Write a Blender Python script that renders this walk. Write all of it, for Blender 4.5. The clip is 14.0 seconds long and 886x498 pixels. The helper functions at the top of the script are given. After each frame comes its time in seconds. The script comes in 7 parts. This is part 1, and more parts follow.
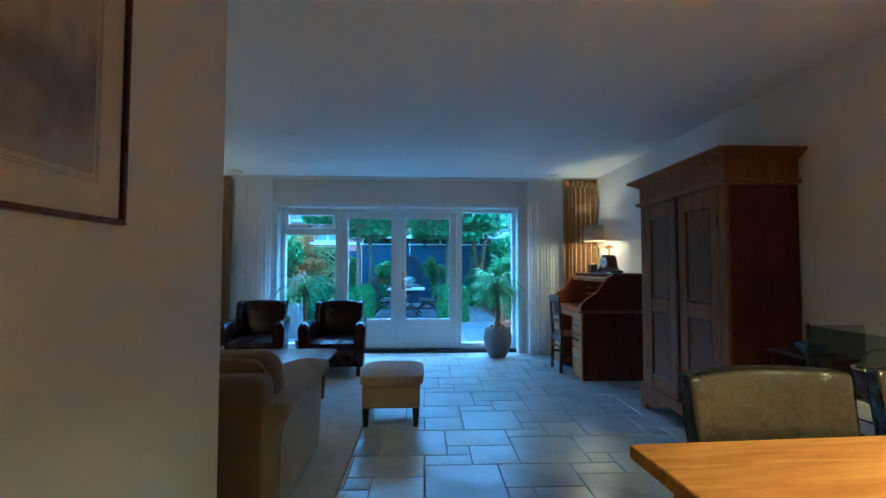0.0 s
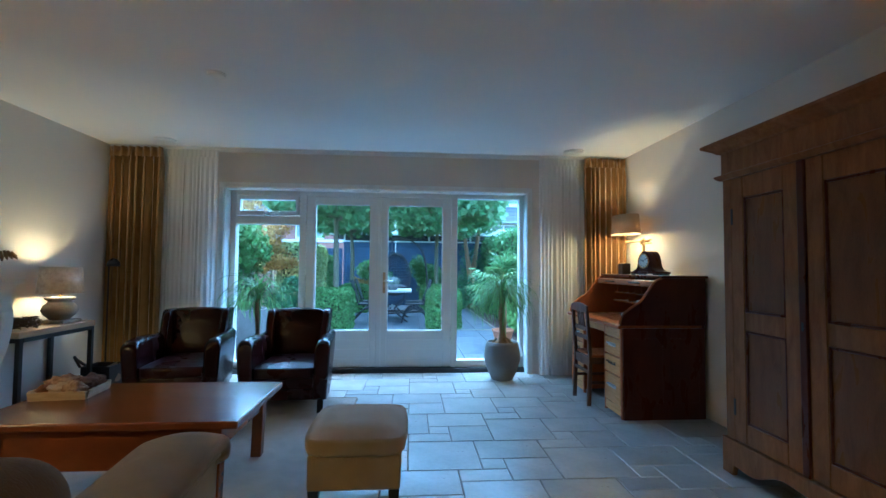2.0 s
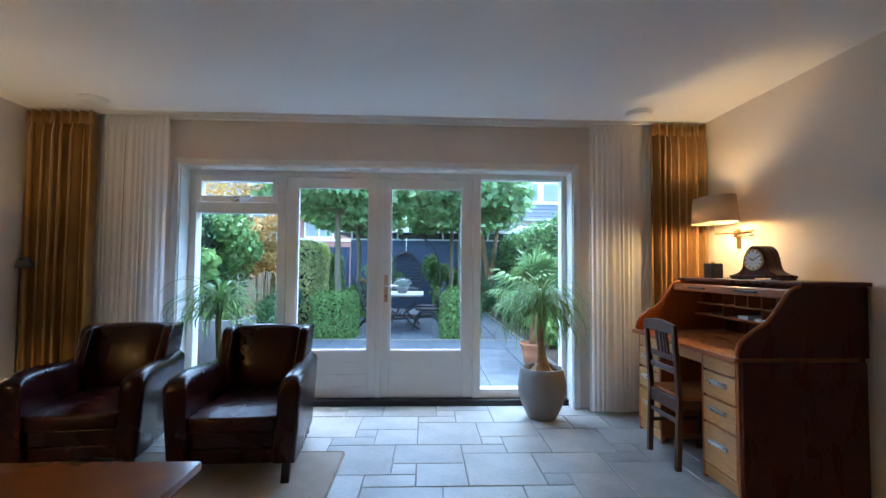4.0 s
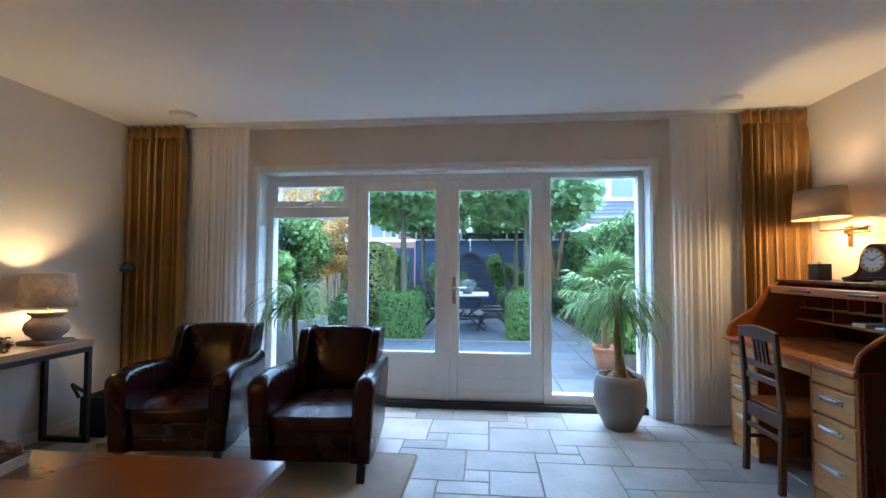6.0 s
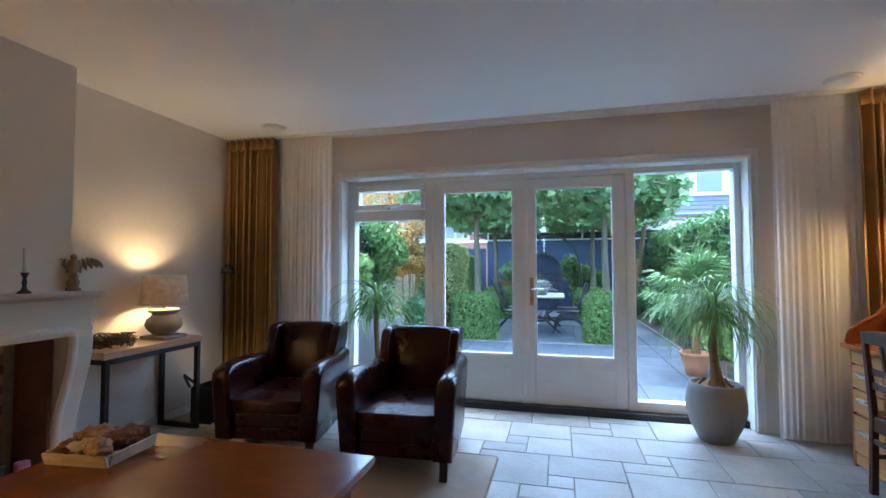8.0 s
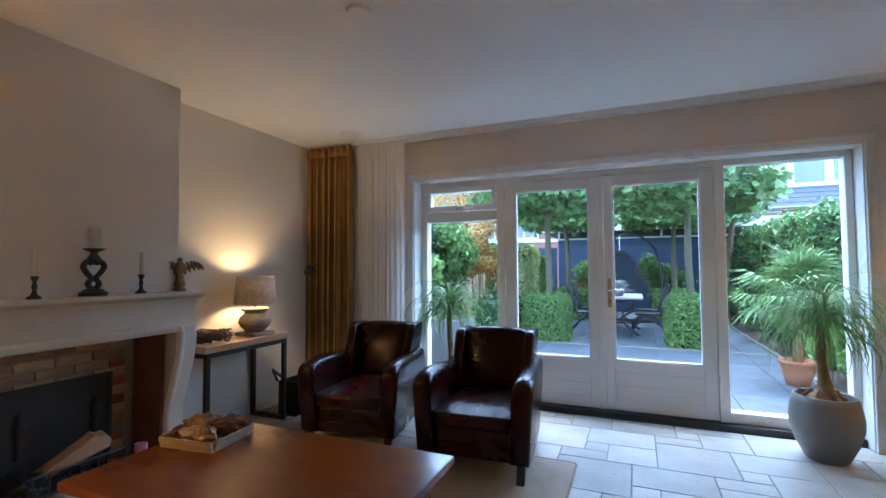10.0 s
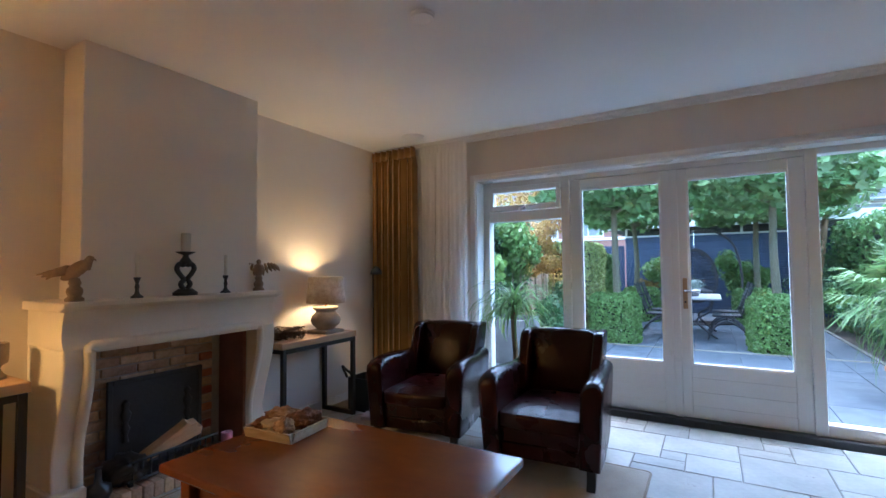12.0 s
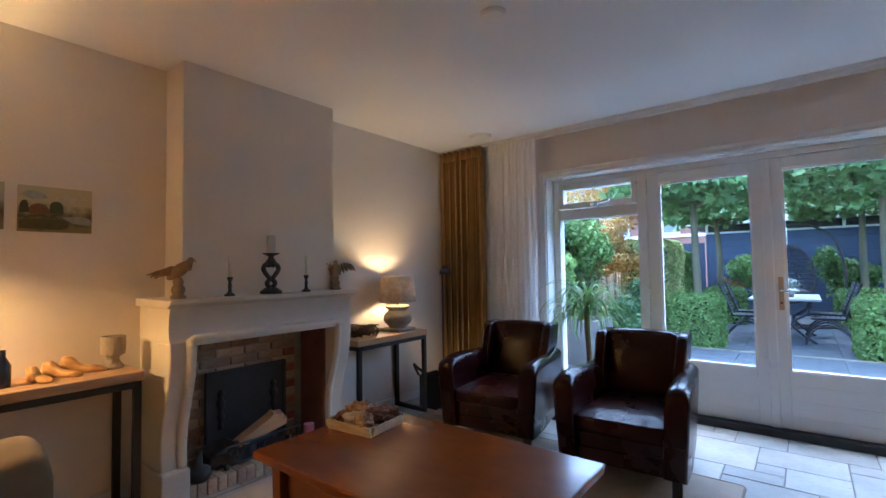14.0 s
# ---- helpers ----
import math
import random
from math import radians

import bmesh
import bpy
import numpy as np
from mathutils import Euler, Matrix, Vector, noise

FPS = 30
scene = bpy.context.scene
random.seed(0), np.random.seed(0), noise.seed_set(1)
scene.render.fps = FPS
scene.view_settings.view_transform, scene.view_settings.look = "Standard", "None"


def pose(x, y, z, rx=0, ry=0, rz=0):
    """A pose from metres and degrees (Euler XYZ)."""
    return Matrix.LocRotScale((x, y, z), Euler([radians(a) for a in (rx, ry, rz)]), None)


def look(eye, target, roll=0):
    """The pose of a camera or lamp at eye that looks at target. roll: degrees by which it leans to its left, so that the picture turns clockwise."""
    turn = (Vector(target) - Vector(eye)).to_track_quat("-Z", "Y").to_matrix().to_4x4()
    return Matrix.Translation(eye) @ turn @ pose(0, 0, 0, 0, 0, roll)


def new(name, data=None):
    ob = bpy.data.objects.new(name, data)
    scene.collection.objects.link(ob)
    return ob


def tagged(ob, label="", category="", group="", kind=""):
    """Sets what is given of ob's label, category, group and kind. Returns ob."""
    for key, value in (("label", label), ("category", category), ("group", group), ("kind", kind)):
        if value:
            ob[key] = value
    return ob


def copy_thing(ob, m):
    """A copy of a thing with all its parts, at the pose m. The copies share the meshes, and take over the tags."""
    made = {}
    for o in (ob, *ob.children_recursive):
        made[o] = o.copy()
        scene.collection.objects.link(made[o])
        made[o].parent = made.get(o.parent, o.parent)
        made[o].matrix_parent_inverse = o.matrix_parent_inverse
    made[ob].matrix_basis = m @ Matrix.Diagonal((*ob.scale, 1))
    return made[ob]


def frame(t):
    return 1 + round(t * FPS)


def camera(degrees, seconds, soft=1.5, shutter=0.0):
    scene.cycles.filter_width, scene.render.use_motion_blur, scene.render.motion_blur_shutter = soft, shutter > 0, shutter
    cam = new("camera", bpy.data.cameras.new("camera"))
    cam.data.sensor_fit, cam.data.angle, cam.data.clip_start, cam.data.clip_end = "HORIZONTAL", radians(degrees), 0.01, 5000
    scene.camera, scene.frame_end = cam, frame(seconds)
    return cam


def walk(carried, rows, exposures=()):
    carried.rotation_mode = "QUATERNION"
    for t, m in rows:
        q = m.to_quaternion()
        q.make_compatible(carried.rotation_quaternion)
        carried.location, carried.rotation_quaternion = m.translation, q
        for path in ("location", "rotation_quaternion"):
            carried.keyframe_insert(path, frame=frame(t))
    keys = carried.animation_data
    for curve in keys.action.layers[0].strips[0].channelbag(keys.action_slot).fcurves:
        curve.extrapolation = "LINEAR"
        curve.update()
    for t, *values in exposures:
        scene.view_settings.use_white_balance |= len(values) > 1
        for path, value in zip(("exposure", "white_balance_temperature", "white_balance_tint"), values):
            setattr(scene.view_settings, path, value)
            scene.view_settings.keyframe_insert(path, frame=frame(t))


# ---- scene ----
cam = camera(88.4, 14.0)
PATH = [
    (0, (0.132, 0.88, 1.269), (0.218, 2.877, 1.354), 0.1),
    (0.5, (0.109, 1.191, 1.273), (0.209, 3.187, 1.353), 0.2),
    (1, (0.156, 1.553, 1.265), (0.269, 3.548, 1.344), 0.4),
    (1.5, (0.108, 1.879, 1.255), (0.233, 3.873, 1.341), 0.4),
    (2, (0.147, 2.24, 1.262), (0.287, 4.233, 1.346), 0.5),
    (2.2, (0.176, 2.357, 1.262), (0.32, 4.351, 1.342), 0.5),
    (4.3, (0.182, 3.583, 1.284), (0.227, 5.581, 1.367), 0.5),
    (4.5, (0.17, 3.587, 1.29), (0.186, 5.585, 1.37), 0.5),
    (5, (0.151, 3.59, 1.289), (0.103, 5.588, 1.371), 0.4),
    (5.5, (0.14, 3.589, 1.294), (0.026, 5.584, 1.374), 0.3),
    (6, (0.125, 3.581, 1.297), (-0.065, 5.571, 1.376), 0.2),
    (6.5, (0.111, 3.578, 1.3), (-0.156, 5.558, 1.38), 0.1),
    (7, (0.098, 3.571, 1.299), (-0.249, 5.539, 1.38), 0.1),
    (7.5, (0.085, 3.569, 1.3), (-0.333, 5.523, 1.382), -0.0),
    (8, (0.07, 3.571, 1.299), (-0.423, 5.507, 1.381), -0.1),
    (10.5, (0.026, 3.557, 1.311), (-0.812, 5.371, 1.392), -0.4),
    (11, (0.02, 3.557, 1.314), (-0.878, 5.342, 1.394), -0.5),
    (11.5, (0.011, 3.55, 1.309), (-0.94, 5.307, 1.393), -0.6),
    (12, (0.009, 3.543, 1.313), (-1.001, 5.268, 1.395), -0.6),
    (12.5, (-0.003, 3.537, 1.313), (-1.069, 5.227, 1.396), -0.7),
    (13, (-0.017, 3.53, 1.309), (-1.146, 5.179, 1.393), -0.7),
    (13.5, (-0.025, 3.523, 1.308), (-1.208, 5.134, 1.393), -0.8),
    (14, (-0.032, 3.516, 1.309), (-1.272, 5.083, 1.394), -0.9),
]
walk(cam, [(t, look(eye, target, roll)) for t, eye, target, roll in PATH], [(0.0, 2.96, 3330, -12), (1.0, 3.04, 3760, -13), (2.0, 3.19, 3980, -10), (4.3, 3.25, 4950, 3), (8.0, 3.25, 4930, 4), (11.0, 3.26, 4970, 6), (14.0, 3.26, 4820, 8)])

# ---------------------------------------------------------------- light
world = bpy.data.worlds.new("sky")
scene.world = world
world.use_nodes = True
wn = world.node_tree
sky = wn.nodes.new("ShaderNodeTexSky")
sky.sky_type = 'NISHITA'
sky.sun_disc = False
sky.sun_elevation = radians(75)
sky.sun_rotation = radians(-8)
sky.air_density, sky.dust_density, sky.ozone_density = 1.0, 2.5, 1.5
wn.links.new(sky.outputs[0], wn.nodes["Background"].inputs[0])
wn.nodes["Background"].inputs[1].default_value = 0.15
sun_data = bpy.data.lights.new("sun", 'SUN')
sun_data.energy, sun_data.angle, sun_data.color = 1.7, radians(130), (0.80, 0.91, 1.0)
sun = new("sun", sun_data)
sun.matrix_world = look((0, 0, 0), (0.05, -0.26, -0.965))


def lamp(name, at, watts, color, radius):
    data = bpy.data.lights.new(name, 'POINT')
    data.energy, data.color, data.shadow_soft_size = watts, color, radius
    ob = new(name, data)
    ob.location = at
    return ob


WARM = (1.0, 0.53, 0.15)
lamp("table_lamp_bulb", (-2.95, 6.53, 1.12), 3.4, WARM, 0.04)
lamp("sconce_bulb", (2.46, 7.02, 1.66), 3.0, WARM, 0.04)
lamp("console_lamp_bulb", (-2.955, 3.36, 1.42), 8.0, (1.0, 0.50, 0.125), 0.04)
lamp("pendant_bulb", (1.65, 1.25, 1.72), 13.5, (1.0, 0.585, 0.145), 0.06)

# ---------------------------------------------------------------- helpers


def mesh(bm, name="mesh", smooth=False):
    me = bpy.data.meshes.new(name)
    bm.normal_update()
    bm.to_mesh(me)
    bm.free()
    if smooth:
        for p in me.polygons:
            p.use_smooth = True
    return me


def part(name, bm, material, parent=None, label="", smooth=False, at=None):
    me = bm if isinstance(bm, bpy.types.Mesh) else mesh(bm, name, smooth)
    if material and not me.materials:
        me.materials.append(material)
    ob = new(name, me)
    if parent:
        ob.parent = parent
    if at is not None:
        ob.matrix_local = at if isinstance(at, Matrix) else Matrix.Translation(at)
    if label:
        tagged(ob, label)
    return ob


def thing(name, at, label, category, group="", kind="", turn=0.0):
    ob = new(name)
    ob.empty_display_size = 0.1
    ob.matrix_world = pose(*at, 0, 0, turn)
    return tagged(ob, label, category, group, kind)


def structure(name, bm, material, label, category, smooth=False):
    return tagged(part(name, bm, material, None, smooth=smooth), label, category, kind="structure")


def bx(x0, x1, y0, y1, z0, z1, bev=0.0, seg=2):
    bm = bmesh.new()
    bmesh.ops.create_cube(bm, size=1.0)
    bmesh.ops.scale(bm, vec=(abs(x1 - x0), abs(y1 - y0), abs(z1 - z0)), verts=bm.verts)
    bmesh.ops.translate(bm, vec=((x0 + x1) / 2, (y0 + y1) / 2, (z0 + z1) / 2), verts=bm.verts)
    if bev:
        bmesh.ops.bevel(bm, geom=bm.edges[:], offset=bev, segments=seg, profile=0.5, affect='EDGES')
    return bm


def join(*bms):
    out = bms[0]
    for b in bms[1:]:
        me = bpy.data.meshes.new("tmp")
        b.to_mesh(me)
        b.free()
        out.from_mesh(me)
        bpy.data.meshes.remove(me)
    return out


def moved(bm, m):
    bmesh.ops.transform(bm, matrix=m, verts=bm.verts)
    return bm


def lathe(profile, seg=28, cx=0.0, cy=0.0, squash=1.0):
    """A turned body from (radius, height) pairs."""
    bm = bmesh.new()
    rings = []
    for r, z in profile:
        if r < 1e-5:
            rings.append([bm.verts.new((cx, cy, z))])
        else:
            rings.append([bm.verts.new((cx + r * math.cos(a), cy + squash * r * math.sin(a), z))
                          for a in [2 * math.pi * i / seg for i in range(seg)]])
    for a, b in zip(rings, rings[1:]):
        for i in range(seg):
            j = (i + 1) % seg
            if len(a) == 1 and len(b) == 1:
                continue
            if len(a) == 1:
                bm.faces.new((a[0], b[j], b[i]))
            elif len(b) == 1:
                bm.faces.new((a[i], a[j], b[0]))
            else:
                bm.faces.new((a[i], a[j], b[j], b[i]))
    bmesh.ops.recalc_face_normals(bm, faces=bm.faces[:])
    return bm


def prism(poly, axis, a, b, bev=0.0, seg=2):
    """A polygon in the two other axes, drawn out along axis from a to b."""
    bm = bmesh.new()

    def at(u, v, w):
        return {"x": (w, u, v), "y": (u, w, v), "z": (u, v, w)}[axis]
    lo = [bm.verts.new(at(u, v, a)) for u, v in poly]
    hi = [bm.verts.new(at(u, v, b)) for u, v in poly]
    bm.faces.new(lo)
    bm.faces.new(hi[::-1])
    n = len(poly)
    for i in range(n):
        bm.faces.new((lo[i], hi[i], hi[(i + 1) % n], lo[(i + 1) % n]))
    bmesh.ops.recalc_face_normals(bm, faces=bm.faces[:])
    if bev:
        rim = [e for e in bm.edges if e.verts[0] in lo and e.verts[1] in lo or e.verts[0] in hi and e.verts[1] in hi]
        bmesh.ops.bevel(bm, geom=rim, offset=bev, segments=seg, profile=0.5, affect='EDGES')
    return bm


def tube(points, radius, seg=8, close=False):
    """A round bar along points; radius is one number or one per point."""
    pts = [Vector(p) for p in points]
    rad = radius if isinstance(radius, (list, tuple)) else [radius] * len(pts)
    bm = bmesh.new()
    rings = []
    up = None
    for i, p in enumerate(pts):
        if close:
            d = pts[(i + 1) % len(pts)] - pts[i - 1]
        else:
            d = pts[min(i + 1, len(pts) - 1)] - pts[max(i - 1, 0)]
        d.normalize()
        if up is None:
            up = Vector((0, 0, 1)) if abs(d.z) < 0.9 else Vector((1, 0, 0))
        side = d.cross(up).normalized()
        up = side.cross(d).normalized()
        rings.append([bm.verts.new(p + rad[i] * (side * math.cos(t) + up * math.sin(t)))
                      for t in [2 * math.pi * k / seg for k in range(seg)]])
    pairs = list(zip(rings, rings[1:])) + ([(rings[-1], rings[0])] if close else [])
    for a, b in pairs:
        for k in range(seg):
            bm.faces.new((a[k], a[(k + 1) % seg], b[(k + 1) % seg], b[k]))
    if not close:
        bm.faces.new(rings[0][::-1])
        bm.faces.new(rings[-1])
    bmesh.ops.recalc_face_normals(bm, faces=bm.faces[:])
    return bm


def curve(points, n=8):
    """A smooth line through points (Catmull-Rom), any dimension."""
    p = [np.array(q, float) for q in points]
    p = [2 * p[0] - p[1]] + p + [2 * p[-1] - p[-2]]
    out = []
    for i in range(1, len(p) - 2):
        for k in range(n):
            t = k / n
            out.append(0.5 * (2 * p[i] + (p[i + 1] - p[i - 1]) * t + (2 * p[i - 1] - 5 * p[i] + 4 * p[i + 1] - p[i + 2]) * t * t
                              + (3 * p[i] - p[i - 1] - 3 * p[i + 1] + p[i + 2]) * t ** 3))
    out.append(p[-2])
    return [tuple(q) for q in out]


def cushion(x0, x1, y0, y1, z0, z1, puff=0.03, cut=6, bev=0.03):
    """A soft block whose faces bulge."""
    bm = bx(x0, x1, y0, y1, z0, z1)
    bmesh.ops.subdivide_edges(bm, edges=bm.edges[:], cuts=cut, use_grid_fill=True)
    c = Vector(((x0 + x1) / 2, (y0 + y1) / 2, (z0 + z1) / 2))
    h = Vector((abs(x1 - x0) / 2, abs(y1 - y0) / 2, abs(z1 - z0) / 2))
    for v in bm.verts:
        u = Vector(((v.co.x - c.x) / h.x, (v.co.y - c.y) / h.y, (v.co.z - c.z) / h.z))
        fx, fy, fz = (1 - min(1, abs(a)) ** 2.5 for a in u)
        v.co.x += puff * u.x * fy * fz
        v.co.y += puff * u.y * fx * fz
        v.co.z += puff * u.z * fx * fy
        k = sum(abs(a) > 0.999 for a in u)
        if k >= 2:
            for n in range(3):
                if abs(u[n]) > 0.999:
                    v.co[n] -= math.copysign(bev * (0.55 if k == 2 else 0.75), u[n])
    return bm


# ---------------------------------------------------------------- materials


def mat(name, c1, c2=None, rough=0.5, metal=0.0, scale=5.0, bump=0.15, fine=80.0, stretch=(1, 1, 1), rvar=0.12,
        vary=0.0, island=0.0, distort=0.0, spec=0.5, coat=0.0, sheen=0.0, dist=0.004, through_light=0.0):
    m = bpy.data.materials.new(name)
    m.use_nodes = True
    nt = m.node_tree
    N, L = nt.nodes, nt.links
    b = N["Principled BSDF"]
    c2 = c2 or tuple(c * 0.82 for c in c1)
    tc = N.new("ShaderNodeTexCoord")
    mp = N.new("ShaderNodeMapping")
    mp.inputs["Scale"].default_value = stretch
    L.new(tc.outputs["Object"], mp.inputs[0])
    n1 = N.new("ShaderNodeTexNoise")
    n1.inputs["Scale"].default_value, n1.inputs["Detail"].default_value = scale, 5
    n1.inputs["Distortion"].default_value = distort
    n2 = N.new("ShaderNodeTexNoise")
    n2.inputs["Scale"].default_value, n2.inputs["Detail"].default_value = fine, 3
    L.new(mp.outputs[0], n1.inputs[0])
    L.new(mp.outputs[0], n2.inputs[0])
    ramp = N.new("ShaderNodeMapRange")
    ramp.inputs[1].default_value, ramp.inputs[2].default_value = 0.32, 0.68
    add = N.new("ShaderNodeMath")
    add.operation = 'MULTIPLY_ADD'
    add.inputs[1].default_value, add.inputs[2].default_value = 0.3, 0
    L.new(n2.outputs[0], add.inputs[0])
    sc = N.new("ShaderNodeMath")
    sc.operation = 'MULTIPLY_ADD'
    sc.inputs[1].default_value = 0.7
    L.new(n1.outputs[0], sc.inputs[0])
    L.new(add.outputs[0], sc.inputs[2])
    L.new(sc.outputs[0], ramp.inputs[0])
    mix = N.new("ShaderNodeMix")
    mix.data_type = 'RGBA'
    mix.inputs[6].default_value, mix.inputs[7].default_value = (*c1, 1), (*c2, 1)
    L.new(ramp.outputs[0], mix.inputs[0])
    out = mix.outputs[2]
    if vary or island:
        if island:
            g = N.new("ShaderNodeNewGeometry")
            src, amount = g.outputs["Random Per Island"], island
        else:
            g = N.new("ShaderNodeObjectInfo")
            src, amount = g.outputs["Random"], vary
        hsv = N.new("ShaderNodeHueSaturation")
        mr = N.new("ShaderNodeMapRange")
        mr.inputs[3].default_value, mr.inputs[4].default_value = 1 - amount, 1 + amount
        L.new(src, mr.inputs[0])
        L.new(mr.outputs[0], hsv.inputs["Value"])
        mh = N.new("ShaderNodeMapRange")
        mh.inputs[3].default_value, mh.inputs[4].default_value = 0.5 - 0.04 * amount, 0.5 + 0.04 * amount
        L.new(src, mh.inputs[0])
        L.new(mh.outputs[0], hsv.inputs["Hue"])
        L.new(out, hsv.inputs["Color"])
        out = hsv.outputs[0]
    L.new(out, b.inputs["Base Color"])
    rr = N.new("ShaderNodeMapRange")
    rr.inputs[1].default_value, rr.inputs[2].default_value = 0.3, 0.7
    rr.inputs[3].default_value, rr.inputs[4].default_value = max(0.02, rough - rvar), min(1, rough + rvar)
    L.new(n1.outputs[0], rr.inputs[0])
    L.new(rr.outputs[0], b.inputs["Roughness"])
    b.inputs["Metallic"].default_value = metal
    b.inputs["Specular IOR Level"].default_value = spec
    b.inputs["Coat Weight"].default_value = coat
    b.inputs["Sheen Weight"].default_value = sheen
    if bump:
        bp = N.new("ShaderNodeBump")
        bp.inputs["Strength"].default_value, bp.inputs["Distance"].default_value = bump, dist
        L.new(n2.outputs[0], bp.inputs["Height"])
        L.new(bp.outputs[0], b.inputs["Normal"])
    if through_light:
        tr = N.new("ShaderNodeBsdfTranslucent")
        L.new(out, tr.inputs[0])
        ms = N.new("ShaderNodeMixShader")
        ms.inputs[0].default_value = through_light
        L.new(b.outputs[0], ms.inputs[1])
        L.new(tr.outputs[0], ms.inputs[2])
        L.new(ms.outputs[0], N["Material Output"].inputs[0])
    return m


def glow(name, color, strength):
    m = bpy.data.materials.new(name)
    m.use_nodes = True
    b = m.node_tree.nodes["Principled BSDF"]
    b.inputs["Base Color"].default_value = (*color, 1)
    b.inputs["Emission Color"].default_value = (*color, 1)
    b.inputs["Emission Strength"].default_value = strength
    return m


def clear_glass(name, tint=(1, 1, 1), gloss=0.03):
    m = bpy.data.materials.new(name)
    m.use_nodes = True
    nt = m.node_tree
    N, L = nt.nodes, nt.links
    N.remove(N["Principled BSDF"])
    t = N.new("ShaderNodeBsdfTransparent")
    t.inputs[0].default_value = (*tint, 1)
    g = N.new("ShaderNodeBsdfGlossy")
    g.inputs["Roughness"].default_value = gloss
    f = N.new("ShaderNodeLayerWeight")
    pw = N.new("ShaderNodeMath")
    pw.operation = 'POWER'
    pw.inputs[1].default_value = 4.0
    L.new(f.outputs["Facing"], pw.inputs[0])
    am = N.new("ShaderNodeMath")
    am.operation = 'MULTIPLY_ADD'
    am.inputs[1].default_value, am.inputs[2].default_value = 0.4, 0.025
    L.new(pw.outputs[0], am.inputs[0])
    ms = N.new("ShaderNodeMixShader")
    L.new(am.outputs[0], ms.inputs[0])
    L.new(t.outputs[0], ms.inputs[1])
    L.new(g.outputs[0], ms.inputs[2])
    L.new(ms.outputs[0], N["Material Output"].inputs[0])
    return m


wall_paint = mat("wall_paint", (0.75, 0.695, 0.63), (0.71, 0.655, 0.59), 0.85, scale=1.2, bump=0.25, fine=140, dist=0.002, rvar=0.05)
ceiling_paint = mat("ceiling_paint", (0.84, 0.83, 0.81), (0.81, 0.80, 0.78), 0.9, scale=1.0, bump=0.2, fine=160, dist=0.002, rvar=0.05)
white_paint = mat("white_lacquer", (0.80, 0.80, 0.78), (0.76, 0.76, 0.74), 0.35, scale=3, bump=0.03, fine=60)
black_rubber = mat("black_sill", (0.02, 0.02, 0.022), (0.03, 0.03, 0.03), 0.45, bump=0.05)
tile_stone = mat("tile_stone", (0.42, 0.423, 0.405), (0.315, 0.322, 0.312), 0.34, scale=3.5, bump=0.25, fine=28, dist=0.004, vary=0.14, rvar=0.10, spec=0.5)
grout = mat("grout", (0.24, 0.23, 0.21), (0.17, 0.165, 0.15), 0.9, scale=8, bump=0.3, fine=200)
rug_wool = mat("rug_wool", (0.40, 0.34, 0.27), (0.32, 0.27, 0.21), 0.95, scale=9, bump=0.8, fine=420, dist=0.004, sheen=0.3)
rug_edge = mat("rug_binding", (0.30, 0.25, 0.19), (0.26, 0.21, 0.16), 0.9, scale=9, bump=0.5, fine=300)
leather = mat("oxblood_leather", (0.024, 0.0034, 0.0038), (0.017, 0.0027, 0.003), 0.26, scale=3, bump=0.02, fine=9, dist=0.003, rvar=0.03, spec=0.30)
seat_leather = mat("creased_oxblood_leather", (0.034, 0.0048, 0.005), (0.022, 0.0036, 0.004), 0.30, scale=6, bump=0.6, fine=17, dist=0.008, rvar=0.06, spec=0.3)
# red walnut of the wardrobe sides, with their shade mixed into the colour
shaded_side_walnut = mat("shaded_red_side_boards", (0.105, 0.020, 0.007), (0.060, 0.011, 0.005), 0.45, scale=3, stretch=(5, 5, 1), distort=0.8, bump=0.08, fine=45, spec=0.25)
dark_leather = mat("dark_brown_leather", (0.048, 0.036, 0.020), (0.030, 0.022, 0.013), 0.28, scale=5, bump=0.8, fine=14, dist=0.010, spec=0.8, rvar=0.06)
black_foot = mat("black_wood", (0.015, 0.012, 0.011), (0.02, 0.016, 0.014), 0.4)
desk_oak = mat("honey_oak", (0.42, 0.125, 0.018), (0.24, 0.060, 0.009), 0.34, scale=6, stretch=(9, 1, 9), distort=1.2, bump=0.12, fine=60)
drawer_oak = mat("light_oak", (0.60, 0.33, 0.105), (0.45, 0.23, 0.065), 0.42, scale=6, stretch=(9, 1.2, 9), distort=1.0, bump=0.12, fine=50)
# dark oak; on the desk's near side it also carries shade
dark_oak = mat("dark_and_shaded_oak", (0.080, 0.017, 0.007), (0.058, 0.012, 0.005), 0.33, scale=4, stretch=(3, 3, 1), distort=0.6, bump=0.06, fine=50, spec=0.22)
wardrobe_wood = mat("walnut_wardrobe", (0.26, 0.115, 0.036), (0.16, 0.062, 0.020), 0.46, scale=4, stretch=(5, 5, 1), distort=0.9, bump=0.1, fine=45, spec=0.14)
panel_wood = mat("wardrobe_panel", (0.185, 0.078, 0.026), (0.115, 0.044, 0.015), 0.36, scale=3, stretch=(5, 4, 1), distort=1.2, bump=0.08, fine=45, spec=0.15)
table_wood = mat("red_brown_table", (0.195, 0.054, 0.010), (0.13, 0.035, 0.008), 0.21, scale=2.8, stretch=(1, 1.8, 1.8), distort=0.4, bump=0.02, fine=9, dist=0.006, rvar=0.05, spec=0.45)
